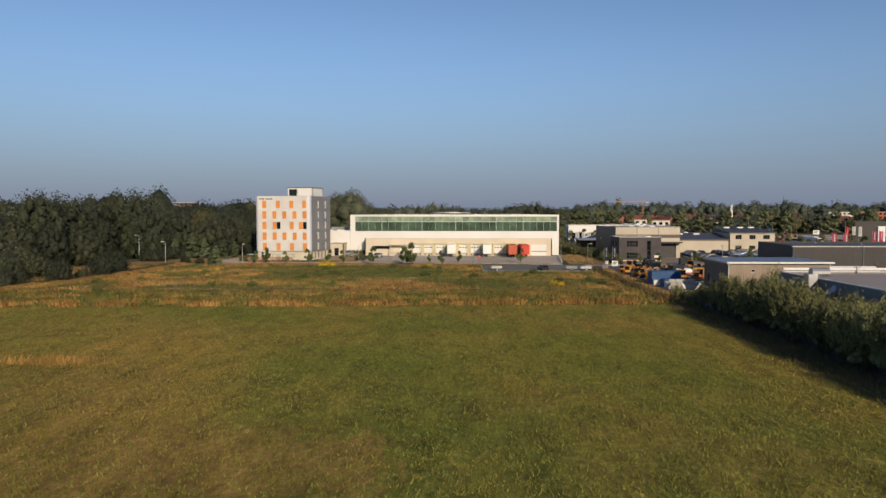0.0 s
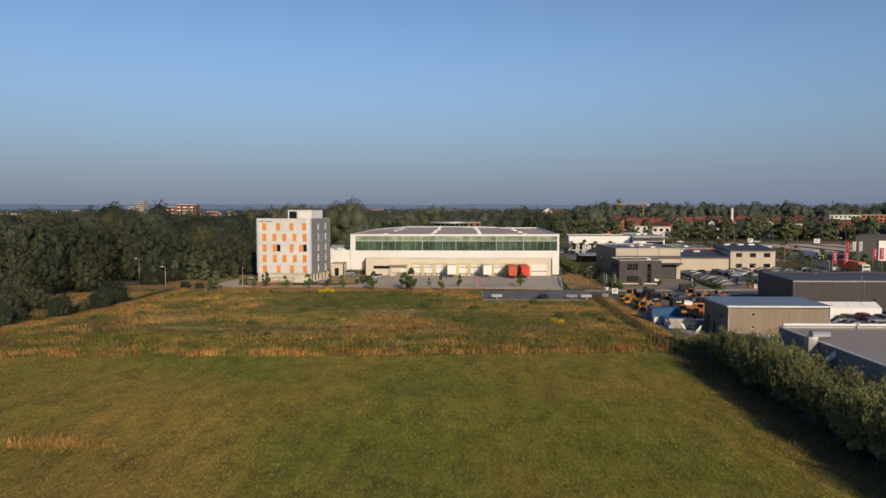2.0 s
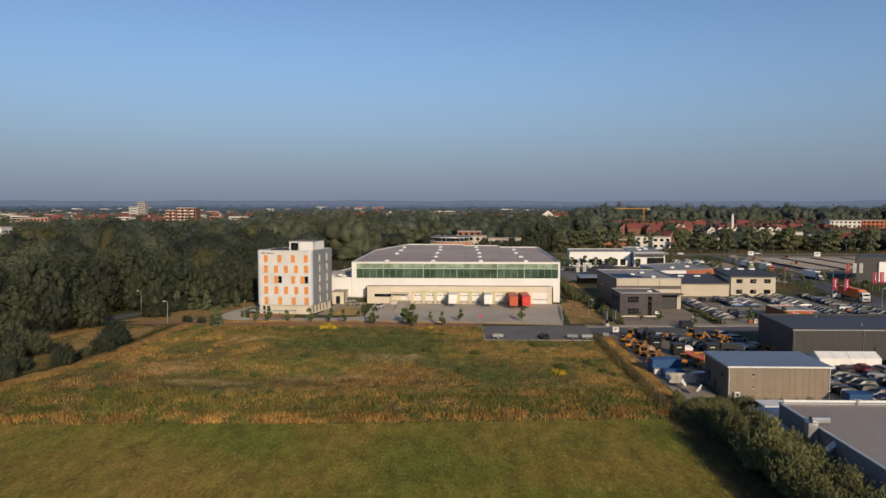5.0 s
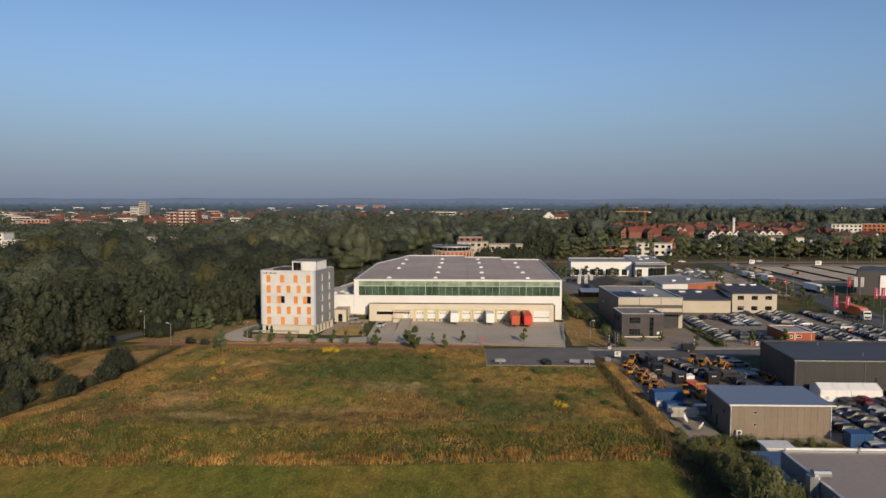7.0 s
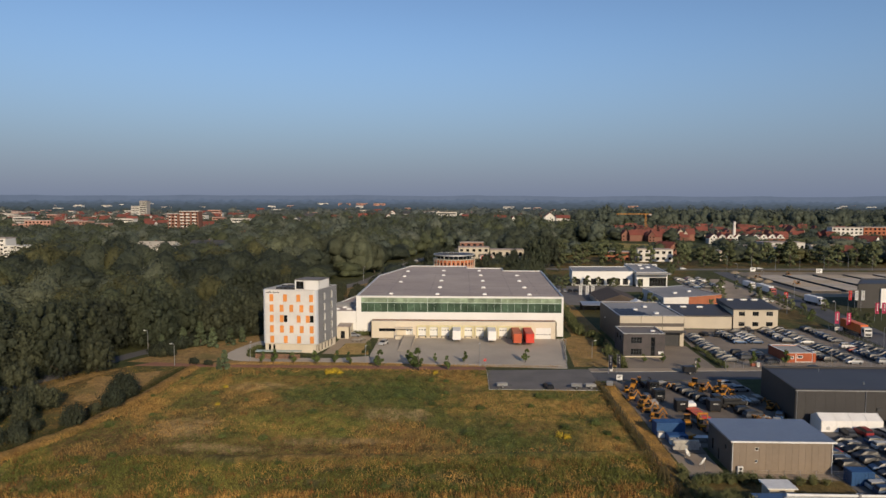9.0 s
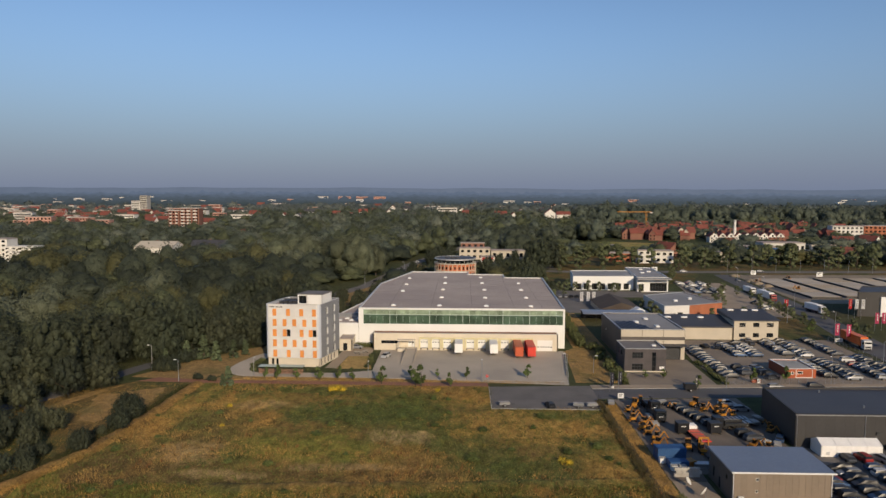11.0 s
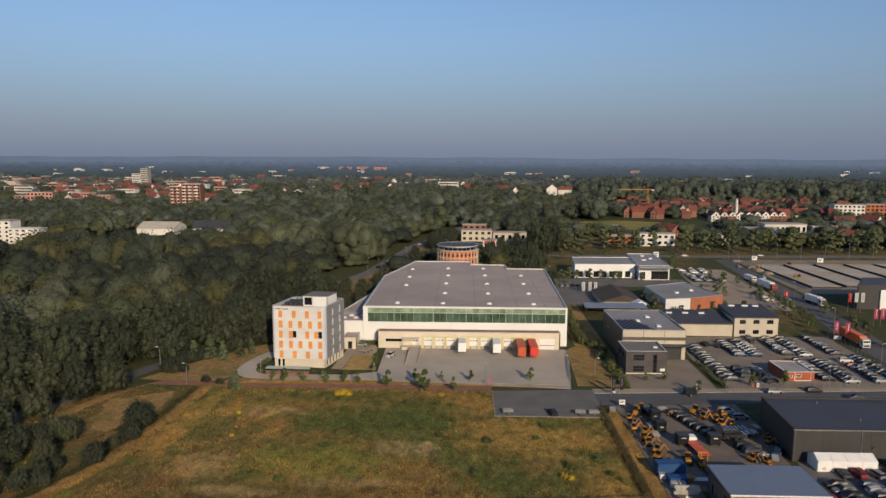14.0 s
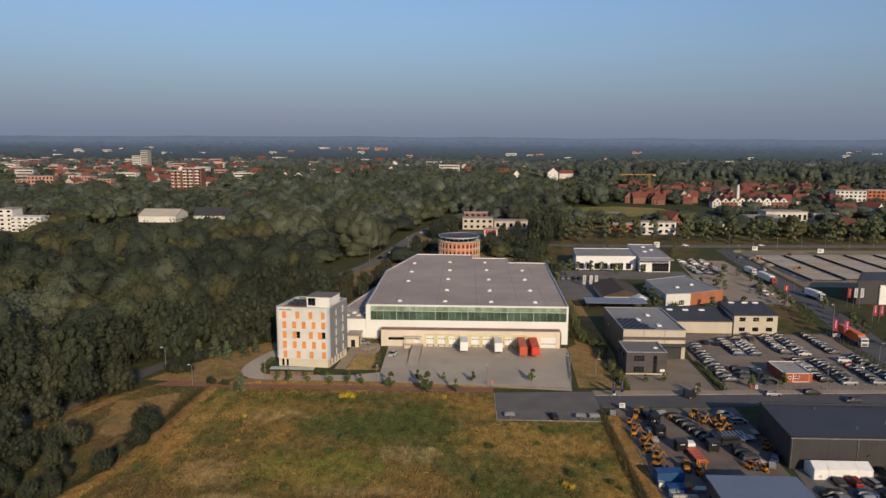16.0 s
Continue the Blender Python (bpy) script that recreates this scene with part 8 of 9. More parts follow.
slab_house("white_hall", 180, 600, 16, 12, 5.5, TARP_WHITE, "pale low hall among trees", 1)
for k in range(5):
    slab_house("office_slab", 398 + 36 * k, 745 + 6 * k, 30, 14, 15, WALL_WHITE if k % 2 == 0 else RED_BRICK, "white and brick office slab behind a town estate", 4, -6)
# hall with a pale gable roof, dark hall beside it
gable_house(-250, 562, 26, 30, 5.0, 4.4, 90, WALL_WHITE, CREAM, "sports hall with a pale sheet roof among trees", 1)
gable_house(-208, 570, 18, 34, 4.5, 5.5, 90, WALL_WHITE, ROOF_DARK, "long house with a dark roof among trees", 1)
# white villa with red roofs
gable_house(124, 1030, 15, 14, 17, 6, 0, WALL_WHITE, ROOF_TILE, "white villa with steep red roofs", 3)
gable_house(145, 1042, 13, 20, 15, 4, 90, WALL_WHITE, ROOF_TILE, "white villa wing with red roof", 3)
# terrace with white gables and the brick estate behind it
for k in range(3, 12):
    gable_house(222 + 8.6 * k, 706 + 1.0 * k, 8.4, 12, 6.0, 3.6, -3, BRICK_FAR if k % 3 else WALL_WHITE, ROOF_TILE, "terraced house with a pale gable and red roof", 2, "terraced houses")
    gb = thing("gable_front", pose(222 + 8.6 * k, 699.9 + 1.0 * k, 0, 0, 0, -3), "white gable front of a terraced house", "gable", "white gables")
    bm = bmesh.new()
    a = [bm.verts.new((px, -0.25, pz)) for px, pz in ((-4, 5.2), (4, 5.2), (2.2, 8.4), (0, 9.4), (-2.2, 8.4))]
    b = [bm.verts.new((v.co.x, 0.1, v.co.z)) for v in a]
    bm.faces.new(a), bm.faces.new(b[::-1])
    for q in range(5):
        bm.faces.new((a[q], b[q], b[(q + 1) % 5], a[(q + 1) % 5]))
    part("panel", bm, WALL_WHITE, gb)
    bm = bmesh.new()
    box(bm, -0.8, 0.8, -0.3, -0.24, 5.8, 7.4)
    part("window", bm, DARK_GLASS, gb)
ch = thing("chimney_stack", pose(271, 712, 0), "tall white factory chimney among roofs", "chimney")
bm = bmesh.new()
bar(bm, (0, 0, 0), (0, 0, 22), 1.6, 1.2, 12)
part("shaft", bm, WALL_WHITE, ch)
bm = bmesh.new()
bar(bm, (0, 0, 22), (0, 0, 22.6), 1.45, None, 12)
part("crown", bm, KERB, ch)
for i in range(96):
    y = hr.uniform(728, 930)
    x = hr.uniform(0.225, 0.53) * y + hr.uniform(-10, 10)
    gable_house(x, y, hr.uniform(7, 9.0), hr.uniform(8, 14), hr.uniform(5, 7.5), hr.uniform(4.0, 5.4), hr.choice((0, 90, 80, -12)) + hr.uniform(-6, 6), hr.choice((BRICK_FAR, BRICK_FAR, BRICK_FAR, CREAM)), ROOF_TILE,
                "brick estate house with a steep red tiled roof", 2, "estate houses")
for i in range(104):
    y = hr.uniform(880, 1640)
    x = -hr.uniform(0.31, 0.68) * y
    red = hr.random() < 0.55
    if red:
        gable_house(x, y, hr.uniform(9, 13), hr.uniform(12, 22), hr.uniform(6, 9), hr.uniform(4, 6), hr.choice((0, 90, 90)) + hr.uniform(-15, 15), hr.choice((BRICK_FAR, CREAM, WALL_WHITE)), ROOF_TILE, "town house with a red tiled roof", 2)
    else:
        slab_house("town_block", x, y, hr.uniform(14, 32), 14, hr.uniform(8, 14), hr.choice((WALL_WHITE, WALL_WHITE, PINK_BRICK, KERB)), "pale flat-roofed town building", 3, hr.uniform(-10, 10))
for i in range(44):
    y = hr.uniform(980, 1740)
    x = hr.uniform(-0.34, 0.2) * y
    gable_house(x, y, hr.uniform(9, 13), hr.uniform(10, 20), hr.uniform(9, 13), hr.uniform(4, 6), hr.choice((0, 90)) + hr.uniform(-15, 15), hr.choice((BRICK_FAR, WALL_WHITE, WALL_WHITE)), hr.choice((ROOF_TILE, ROOF_TILE, ROOF_DARK)), "house with a steep roof among woods", 2, "houses among the woods")
for i in range(40):
    y = hr.uniform(1400, 2700)
    x = hr.uniform(-0.6, 0.66) * y
    slab_house("far_block", x, y, hr.uniform(14, 34), 14, hr.uniform(13, 17), hr.choice((WALL_WHITE, WALL_WHITE, PINK_BRICK)), "pale building on the far plain", 3)
for x, y in ((340, 640), (372, 655), (318, 520), (392, 540), (282, 520), (160, 560), (-225, 700), (-182, 820), (40, 650), (66, 720)):
    gable_house(x, y, 11, 16, 6.5, 4.5, hr.uniform(0, 90), hr.choice((BRICK_FAR, WALL_WHITE)), ROOF_TILE, "house with a red roof among trees", 2, "houses among the woods")
# construction crane over the estate
cr_t = thing("tower_crane", pose(205, 800, 0, 0, 0, 8), "yellow tower crane over the brick estate", "crane")
bm = bmesh.new()
for sx in (-0.7, 0.7):
    for sy in (-0.7, 0.7):
        beam(bm, (sx, sy, 0), (sx, sy, 27), 0.22, 0.22)
for k in range(13):
    s = 1 if k % 2 else -1
    beam(bm, (-0.7 * s, -0.7, k * 2), (0.7 * s, -0.7, k * 2 + 2), 0.15, 0.15)
part("mast", bm, MACHINE_YELLOW, cr_t)
bm = bmesh.new()
beam(bm, (6, 0, 27.2), (-34, 0, 27.2), 0.7, 0.8)
part("jib", bm, MACHINE_YELLOW, cr_t)
bm = bmesh.new()
box(bm, 4, 7, -0.7, 0.7, 25.6, 27)
part("counterweight", bm, KERB, cr_t)


# ---------- trees, woods, hedges ----------
rng = np.random.default_rng(7)
TREES = [
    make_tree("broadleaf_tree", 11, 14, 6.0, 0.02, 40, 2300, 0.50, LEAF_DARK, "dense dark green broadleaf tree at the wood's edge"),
    make_tree("broadleaf_tree", 12, 12, 5.4, 0.02, 36, 2100, 0.48, LEAF_OLIVE, "olive green broadleaf tree with an uneven crown"),
    make_tree("broadleaf_tree", 13, 16, 6.4, 0.03, 40, 2300, 0.52, LEAF_FRESH, "tall green broadleaf tree with a domed crown"),
    make_tree("willow_tree", 14, 13, 6.8, 0.02, 50, 2600, 0.48, LEAF_SILVER, "broad silvery willow with pale leaves"),
]
BIRCH = make_tree("birch_tree", 15, 14, 3.6, 0.10, 22, 1500, 0.55, LEAF_BIRCH, "slender birch with a light loose crown", "column")
CONIFER = make_tree("conifer", 16, 5.5, 1.7, 0.0, 46, 700, 0.4, LEAF_CONIFER, "small blue-green conifer with a pointed crown", "cone")

# plots kept free of wood: x0, x1, y0, y1
CLEAR = [(-50, 46, 190, 340), (-32, 36, 330, 362), (-26, 14, 362, 420), (37, 140, 240, 446), (128, 420, 180, 446), (-32, 60, 440, 492), (60, 900, 440, 486),
         (-350, -296, 445, 520), (-324, -264, 412, 470), (-280, -225, 462, 590), (-235, -188, 490, 592), (-380, -325, 820, 885), (-22, 64, 496, 585), (95, 215, 588, 702),
         (175, 330, 655, 720), (85, 145, 940, 1012), (112, 168, 1080, 1180), (-64, -8, 1230, 1365), (-660, -600, 1330, 1380), (60, 175, 492, 545), (215, 285, 540, 605)]


def free(x, y, margin=0.0):
    if any(a - margin < x < b + margin and c - margin < y < d + margin for a, b, c, d in CLEAR):
        return False
    for (x0, y0), (x1, y1), w in (((-68, 340), (-56, 377), 10), ((-56, 377), (-37, 499), 11), ((-37, 499), (-4, 620), 9), ((-108, 172), (-104, 185), 2.5), ((-104, 185), (-98, 200), 2.5), ((-130, 143), (-108, 172), 2.5)):
        d, e = Vector((x1 - x0, y1 - y0)), Vector((x - x0, y - y0))
        s = max(0, min(1, d.dot(e) / d.length_squared))
        if (e - d * s).length < w + margin:
            return False
    return True


def wood_edge(y):
    """Where the wood begins on the west side."""
    if y < 200:
        return -108 - max(0, 175 - y) * 0.5
    return -90 + min(26, (y - 200) * 0.75) + max(0, y - 240) * 0.17


# wood's edge: single trees along the lane and round the office plot
EDGE = [(-113, 184, 1.0), (-98.2, 180, 0.72), (-107.5, 203, 1.0), (-102, 214, 1.15), (-113, 196, 1.1), (-123, 178, 1.0), (-126, 164, 0.95), (-136, 156, 1.05), (-136, 171, 1.2), (-146, 146, 1.0), (-103.2, 173, 0.62), (-107, 161, 0.55), (-110, 150, 0.6)]
spots = {k: [] for k in range(4)}
for x, y, s in EDGE:
    spots[int(rng.integers(0, 3))].append((x, y, rng.uniform(0, 6.3), s * 1.1, rng.uniform(0.9, 1.15)))
count = 0
for gy in np.arange(112, 345, 8.2):
    for gx in np.arange(-330, -60, 8.2):
        x, y = gx + rng.uniform(-3, 3), gy + rng.uniform(-3, 3)
        edge = wood_edge(y)
        if x > edge - 4 or (y > 300 and x > -78) or not free(x, y, 2) or x < -0.72 * y - 12 or x < edge - 40 or count > 185:
            continue
        count += 1
        silver = (x + 131) ** 2 + (y - 270) ** 2 < 130
        k = 3 if silver else int(rng.integers(0, 3))
        spots[k].append((x, y, rng.uniform(0, 6.3), rng.uniform(0.75, 1.02), rng.uniform(0.85, 1.08)))
spots[3] += [(-129, 266, 0.4, 1.1, 1.0), (-136, 262, 2.4, 1.0, 1.0), (-126, 278, 4.4, 1.05, 1.05)]
GREAT = make_tree("great_willow", 18, 26, 10.5, 0.02, 0, 3200, 0.62, LEAF_SILVER, "tall broad willow with a pale billowing crown", "dome")
place(GREAT, [(-64, 414, 0.4, 1.05, 1.0), (-75, 419, 2.0, 0.98, 1.0), (-55.5, 424, 1.0, 0.75, 1.0), (-88, 432, 3.0, 0.85, 1.0), (-97, 425, 1.7, 0.9, 1.0), (-108, 433, 5.0, 0.92, 1.0), (-118, 428, 4.0, 0.85, 1.0), (-101, 441, 0.9, 0.92, 1.0), (-113, 444, 2.5, 0.86, 1.0)], False, "great willows behind the hall")
for k, rows in spots.items():
    place(TREES[k], rows, False, "trees of the wood's edge")
rows = [(-56, 300), (-50, 308), (-58, 316), (-48, 320), (-43, 328), (-52, 332), (-40, 340), (-46, 346), (-36, 350), (-34, 344), (-54, 288), (-47, 296), (-42, 312), (-44, 356), (-60, 332)]
place(TREES[1], [(x, y, rng.uniform(0, 6), rng.uniform(0.42, 0.62), rng.uniform(0.8, 1.0)) for x, y in rows], True, "trees beside the hall")
# shade trees and birches behind the hall, along the junction and the country road
rows = [(-30, 352), (-72, 312), (-66, 324), (-76, 330), (-70, 303), (24, 352), (30, 360), (28, 372), (34, 385), (38, 398), (30, 410), (24, 425), (44, 412), (14, 440), (40, 340), (36, 430)]
place(TREES[2], [(x, y, rng.uniform(0, 6), rng.uniform(0.5, 0.75), 1) for x, y in rows], True, "trees behind the hall")
rows = [(-23, 474, 0.72), (-19, 486, 0.66), (-25, 496, 0.75), (-12, 497, 0.62), (9, 440, 0.66), (22, 452, 0.62), (31, 449, 0.72), (40, 455, 0.95), (48, 458, 1.2), (56, 468, 1.25), (45, 476, 1.05), (62, 486, 1.1), (30, 470, 0.6), (24, 508, 0.55), (36, 514, 0.5), (50, 500, 1.0),
        (58, 514, 1.15), (-12, 524, 0.75), (-20, 512, 0.8), (51, 536, 1.1), (64, 540, 1.0), (-34, 440, 0.5), (-27, 420, 0.62), (-32, 402, 0.55), (14, 410, 0.6), (12, 424, 0.7), (-22, 432, 0.5)]
for q in range(3):
    place(TREES[q], [(x, y, rng.uniform(0, 6), s, rng.uniform(0.85, 1.1)) for x, y, s in rows[q::3]], True, "trees round the junction")
rows = [(62 + 11 * k + rng.uniform(-3, 3), 470 + rng.uniform(-4, 22)) for k in range(40)]
place(BIRCH, [(x, y, rng.uniform(0, 6), rng.uniform(0.9, 1.25), 1) for x, y in rows], False, "trees along the country road")
rows = [(58 + 9.5 * k + rng.uniform(-3, 3), 489 + rng.uniform(-3, 9)) for k in range(38)]
rows = [(x, y) for x, y in rows if not (104 < x < 122 or 124 < x < 152 or 184 < x < 202)]
place(BIRCH, [(x, y, rng.uniform(0, 6), rng.uniform(0.8, 1.2), rng.uniform(0.85, 1.1)) for x, y in rows], True, "trees along the country road")
rows = [(76, 360), (90, 362), (104, 366), (49, 352), (42, 372), (118, 322), (122, 340), (128, 352), (126, 366), (130, 312), (138, 342), (137, 356), (100, 286), (106, 290), (112, 284)]
place(BIRCH, [(x, y, rng.uniform(0, 6), rng.uniform(0.32, 0.5), 1) for x, y in rows], True, "trees between company plots")
rows = [(127.6 + 0.06 * (yy - 200) + rng.uniform(-0.8, 0.8), yy + rng.uniform(-2, 2)) for yy in np.arange(268, 330, 9)] + [(141.5 + 0.07 * (yy - 230) + rng.uniform(-1, 1), yy + rng.uniform(-2, 2)) for yy in np.arange(236, 300, 13)]
rows += [(47 + 5.4 * k + rng.uniform(-1.5, 1.5), 365.5 + rng.uniform(-1.5, 1.5)) for k in range(7)] + [(116 + 2 * k, 402 + 5 * k) for k in range(7)] + [(40 + rng.uniform(-1.5, 1.5), yy) for yy in np.arange(320, 440, 13)]
rows += [(62 + 14 * k + rng.uniform(-4, 4), 440 + rng.uniform(-3, 2)) for k in range(6)] + [(77, 286), (79, 300), (78, 312), (112, 318), (110, 332)]
place(BIRCH, [(x, y, rng.uniform(0, 6), rng.uniform(0.3, 0.46), rng.uniform(0.85, 1.1)) for x, y in rows], True, "trees between company plots")
rows = [(-65.8, 185, 0.95), (-83, 213, 1.4), (-78.4, 211, 1.15), (-74.6, 216, 1.0), (-88, 212, 1.1), (-71.8, 219, 0.9), (-92, 206, 0.9), (-67, 184, 0.6)]
place(CONIFER, [(x, y, rng.uniform(0, 6), s, 1) for x, y, s in rows], False, "conifers beside the lane")

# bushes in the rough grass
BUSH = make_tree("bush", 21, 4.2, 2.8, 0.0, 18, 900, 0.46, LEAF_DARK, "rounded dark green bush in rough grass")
rows = [(-79.6, 157.5, 1.15), (-82.6, 160, 0.95), (-78.6, 149.5, 1.0), (-81, 146, 0.55), (-80.6, 137, 0.9), (-93, 149, 1.05), (-96.5, 145, 1.1), (-98, 137, 0.9), (-88, 131, 0.8), (-95, 128, 0.7), (-103, 133, 0.9), (-85, 126.5, 0.7), (-92, 121, 0.5),
        (-72, 189, 0.4), (-76.5, 190.5, 0.5), (-89.5, 198.5, 0.75), (-87, 199.5, 0.6), (-91.5, 199, 0.7), (-90, 205, 0.8)]
rows += [(-99, 131, 1.0), (-104, 127, 1.1), (-96, 122, 0.9), (-108, 133, 1.2), (-101, 119, 0.8), (-89, 125, 0.7), (-110, 124, 1.1), (-87, 134, 0.7), (-106, 116, 0.9), (-113, 114, 1.0)]
rows += [(wood_edge(yy) - 5 + rng.uniform(-1.5, 1.5), yy, rng.uniform(0.7, 1.25)) for yy in np.arange(204, 300, 4.6)]
rows += [(-110.5 - 0.62 * (172 - yy) + rng.uniform(-1, 1), yy, rng.uniform(0.7, 1.1)) for yy in np.arange(128, 184, 5.5)]
for q in range(2):
    place(TREES[q], [(x + 1.2, y - 0.8, rng.uniform(0, 6), s * rng.uniform(0.26, 0.4), rng.uniform(0.75, 1.3)) for x, y, s in rows[q:29:2]], True, "small trees by the ditch")
place(BUSH, [(x, y, rng.uniform(0, 6), s * 0.8, rng.uniform(0.8, 1.35)) for x, y, s in rows], False, "bushes in the rough grass")
rows = [(-80.4, 158.6, 0.46), (-95, 147, 0.5), (-99, 141, 0.5), (-90, 136, 0.4), (-104.5, 140, 0.45)]
for q in range(2):
    place(TREES[q], [(x, y, rng.uniform(0, 6), s, rng.uniform(0.9, 1.25)) for x, y, s in rows[q::2]], True, "small trees by the ditch")

# willow shrub hedge on the field's edge
def willow_shrub(seed):
    g = np.random.default_rng(seed)
    t = thing("willow_shrub", Matrix.Identity(4), "tall grey-green willow shrub with upright twigs", "shrub")
    n = 46
    ang, lean = g.uniform(0, 6.28, n), g.uniform(0.05, 0.55, n)
    tip = np.stack([np.cos(ang) * lean * 4.6, np.sin(ang) * lean * 4.6, 5.2 * (1 - lean * 0.55) * g.uniform(0.65, 1.05, n)], 1)
    bm = bmesh.new()
    for p in tip:
        bar(bm, (p[0] * 0.06, p[1] * 0.06, -0.1), tuple(p * 0.96), 0.035, 0.008, 3)
    part("branchwork", bm, BARK, t)
    k = 4300
    pick = g.integers(0, n, k)
    s = g.uniform(0.06, 1.02, k) ** 0.75
    pts = tip[pick] * s[:, None] + g.normal(0, 0.16, (k, 3)) * (0.6 + s)[:, None]
    pts[:, 2] = np.maximum(pts[:, 2], 0.05)
    v, f = leaves(g, pts, tip[pick] / np.linalg.norm(tip[pick], axis=1, keepdims=True), 0.42, 0.11, 0, 0.9, True)
    lv, lf = lobes(g, tip[:: 3] * np.array([0.5, 0.5, 0.36]), g.uniform(0.28, 0.5, len(tip[:: 3])), ICO1, 0.2)
    sheet_np("foliage", np.concatenate([v, lv]), np.concatenate([f, lf + len(v)]), LEAF_SHRUB, t)
    return t


SHRUBS = [willow_shrub(s) for s in (31, 32, 33)]
rows = [[], [], []]
y = 38.0
while y < 104:
    for dx in (0, 3.4):
        low = 0.62 if y > 99 else (0.8 if y > 92 else 1.0)
        rows[int(rng.integers(0, 3))].append((36.2 + dx + rng.uniform(-0.7, 0.7), y + rng.uniform(-0.8, 0.8), rng.uniform(0, 6.3), low * rng.uniform(0.85, 1.15), rng.uniform(1.0, 1.25)))
    y += 2.6
for p, r in zip(SHRUBS, rows):
    place(p, r, False, "willow hedge")
low_rows = [(35.2 + rng.uniform(-0.5, 0.8), yy + rng.uniform(-0.6, 0.6), rng.uniform(0, 6.3), rng.uniform(0.25, 0.42), 1.0) for yy in np.arange(104.5, 116, 1.6)]
low_rows += [(xx, 112.6 + rng.uniform(-0.5, 0.5), rng.uniform(0, 6.3), rng.uniform(0.3, 0.42), 0.9) for xx in np.arange(38, 60, 2.2)]
place(SHRUBS[0], low_rows, True, "low bushes behind the hedge")
# hedges beside the hall and the workshop
rows = [(38.5 + rng.uniform(-1, 1), yy, rng.uniform(0, 6), rng.uniform(0.5, 0.75), 1.0) for yy in np.arange(236, 320, 4.2)]
rows += [(42 + rng.uniform(-1.2, 1.2), yy, rng.uniform(0, 6), rng.uniform(0.3, 0.55), 1.0) for yy in np.arange(191, 236, 3.4)]
rows += [(70.5 + rng.uniform(-0.8, 0.8), yy, rng.uniform(0, 6), rng.uniform(0.22, 0.36), 0.8) for yy in np.arange(191, 216, 2.6)]
rows += [(74 + 2.6 * k, 286 + rng.uniform(-1, 12), rng.uniform(0, 6), rng.uniform(0.4, 0.7), 1.0) for k in range(5)]
rows += [(xx, 231.7, 0.3 * xx, 0.36, 0.9) for xx in (-37.5, -36, -34.5, -33)]
rows += [(-30.6 + rng.uniform(-0.6, 0.6), yy, rng.uniform(0, 6), 0.26, 0.9) for yy in (205, 208, 211, 214, 218)]
rows += [(xx, 200.9, xx, 0.13, 0.8) for xx in (-58, -56.5, -55, -53.5, -52, -50.5, -49, -47.5)] + [(-65, 205, 0, 0.3, 0.8), (-64.4, 208, 1, 0.32, 0.8), (-64, 211, 2, 0.3, 0.8), (-63.4, 200, 2, 0.28, 0.8)]
HEDGE = make_tree("hedge_bush", 22, 4.2, 2.8, 0.0, 16, 620, 0.45, LEAF_BUSH, "planted olive green bush beside paving")
rows += [(37.2 + 0.85 * k + rng.uniform(-0.2, 0.2), 113.0 + 0.11 * k + rng.uniform(-0.25, 0.25), rng.uniform(0, 6), rng.uniform(0.28, 0.36), rng.uniform(0.8, 1.0)) for k in range(12)]
place(HEDGE, rows, False, "planted bushes")
# young street trees
YOUNG = make_tree("young_tree", 25, 4.8, 1.45, 0.26, 13, 560, 0.3, LEAF_YOUNG, "young planted tree with a thin trunk and small crown", "column")
rows = [(-24.2, 187.6, 1.0), (-13.2, 184.6, 1.25), (-14.6, 185.4, 1.0), (-5.2, 185.4, 0.8), (-32.5, 190.4, 0.75), (-36.8, 191.0, 0.8), (-42, 190.2, 0.85), (-48.5, 191.2, 0.7), (-54, 190.6, 0.9), (-57.5, 191.4, 0.7), (-0.9, 194, 0.7), (16.4, 195.2, 0.8),
        (-16.5, 194.2, 0.7), (49.8, 196, 0.55), (55, 196.4, 0.6), (61, 185.8, 0.8), (78.5, 193, 0.9), (88, 194, 0.95), (112, 268, 0.9), (128, 262, 0.9), (142, 255, 0.8), (-9, 195, 0.5)]
place(YOUNG, [(x, yy, rng.uniform(0, 6), s, 1) for x, yy, s in rows], False, "young street trees")


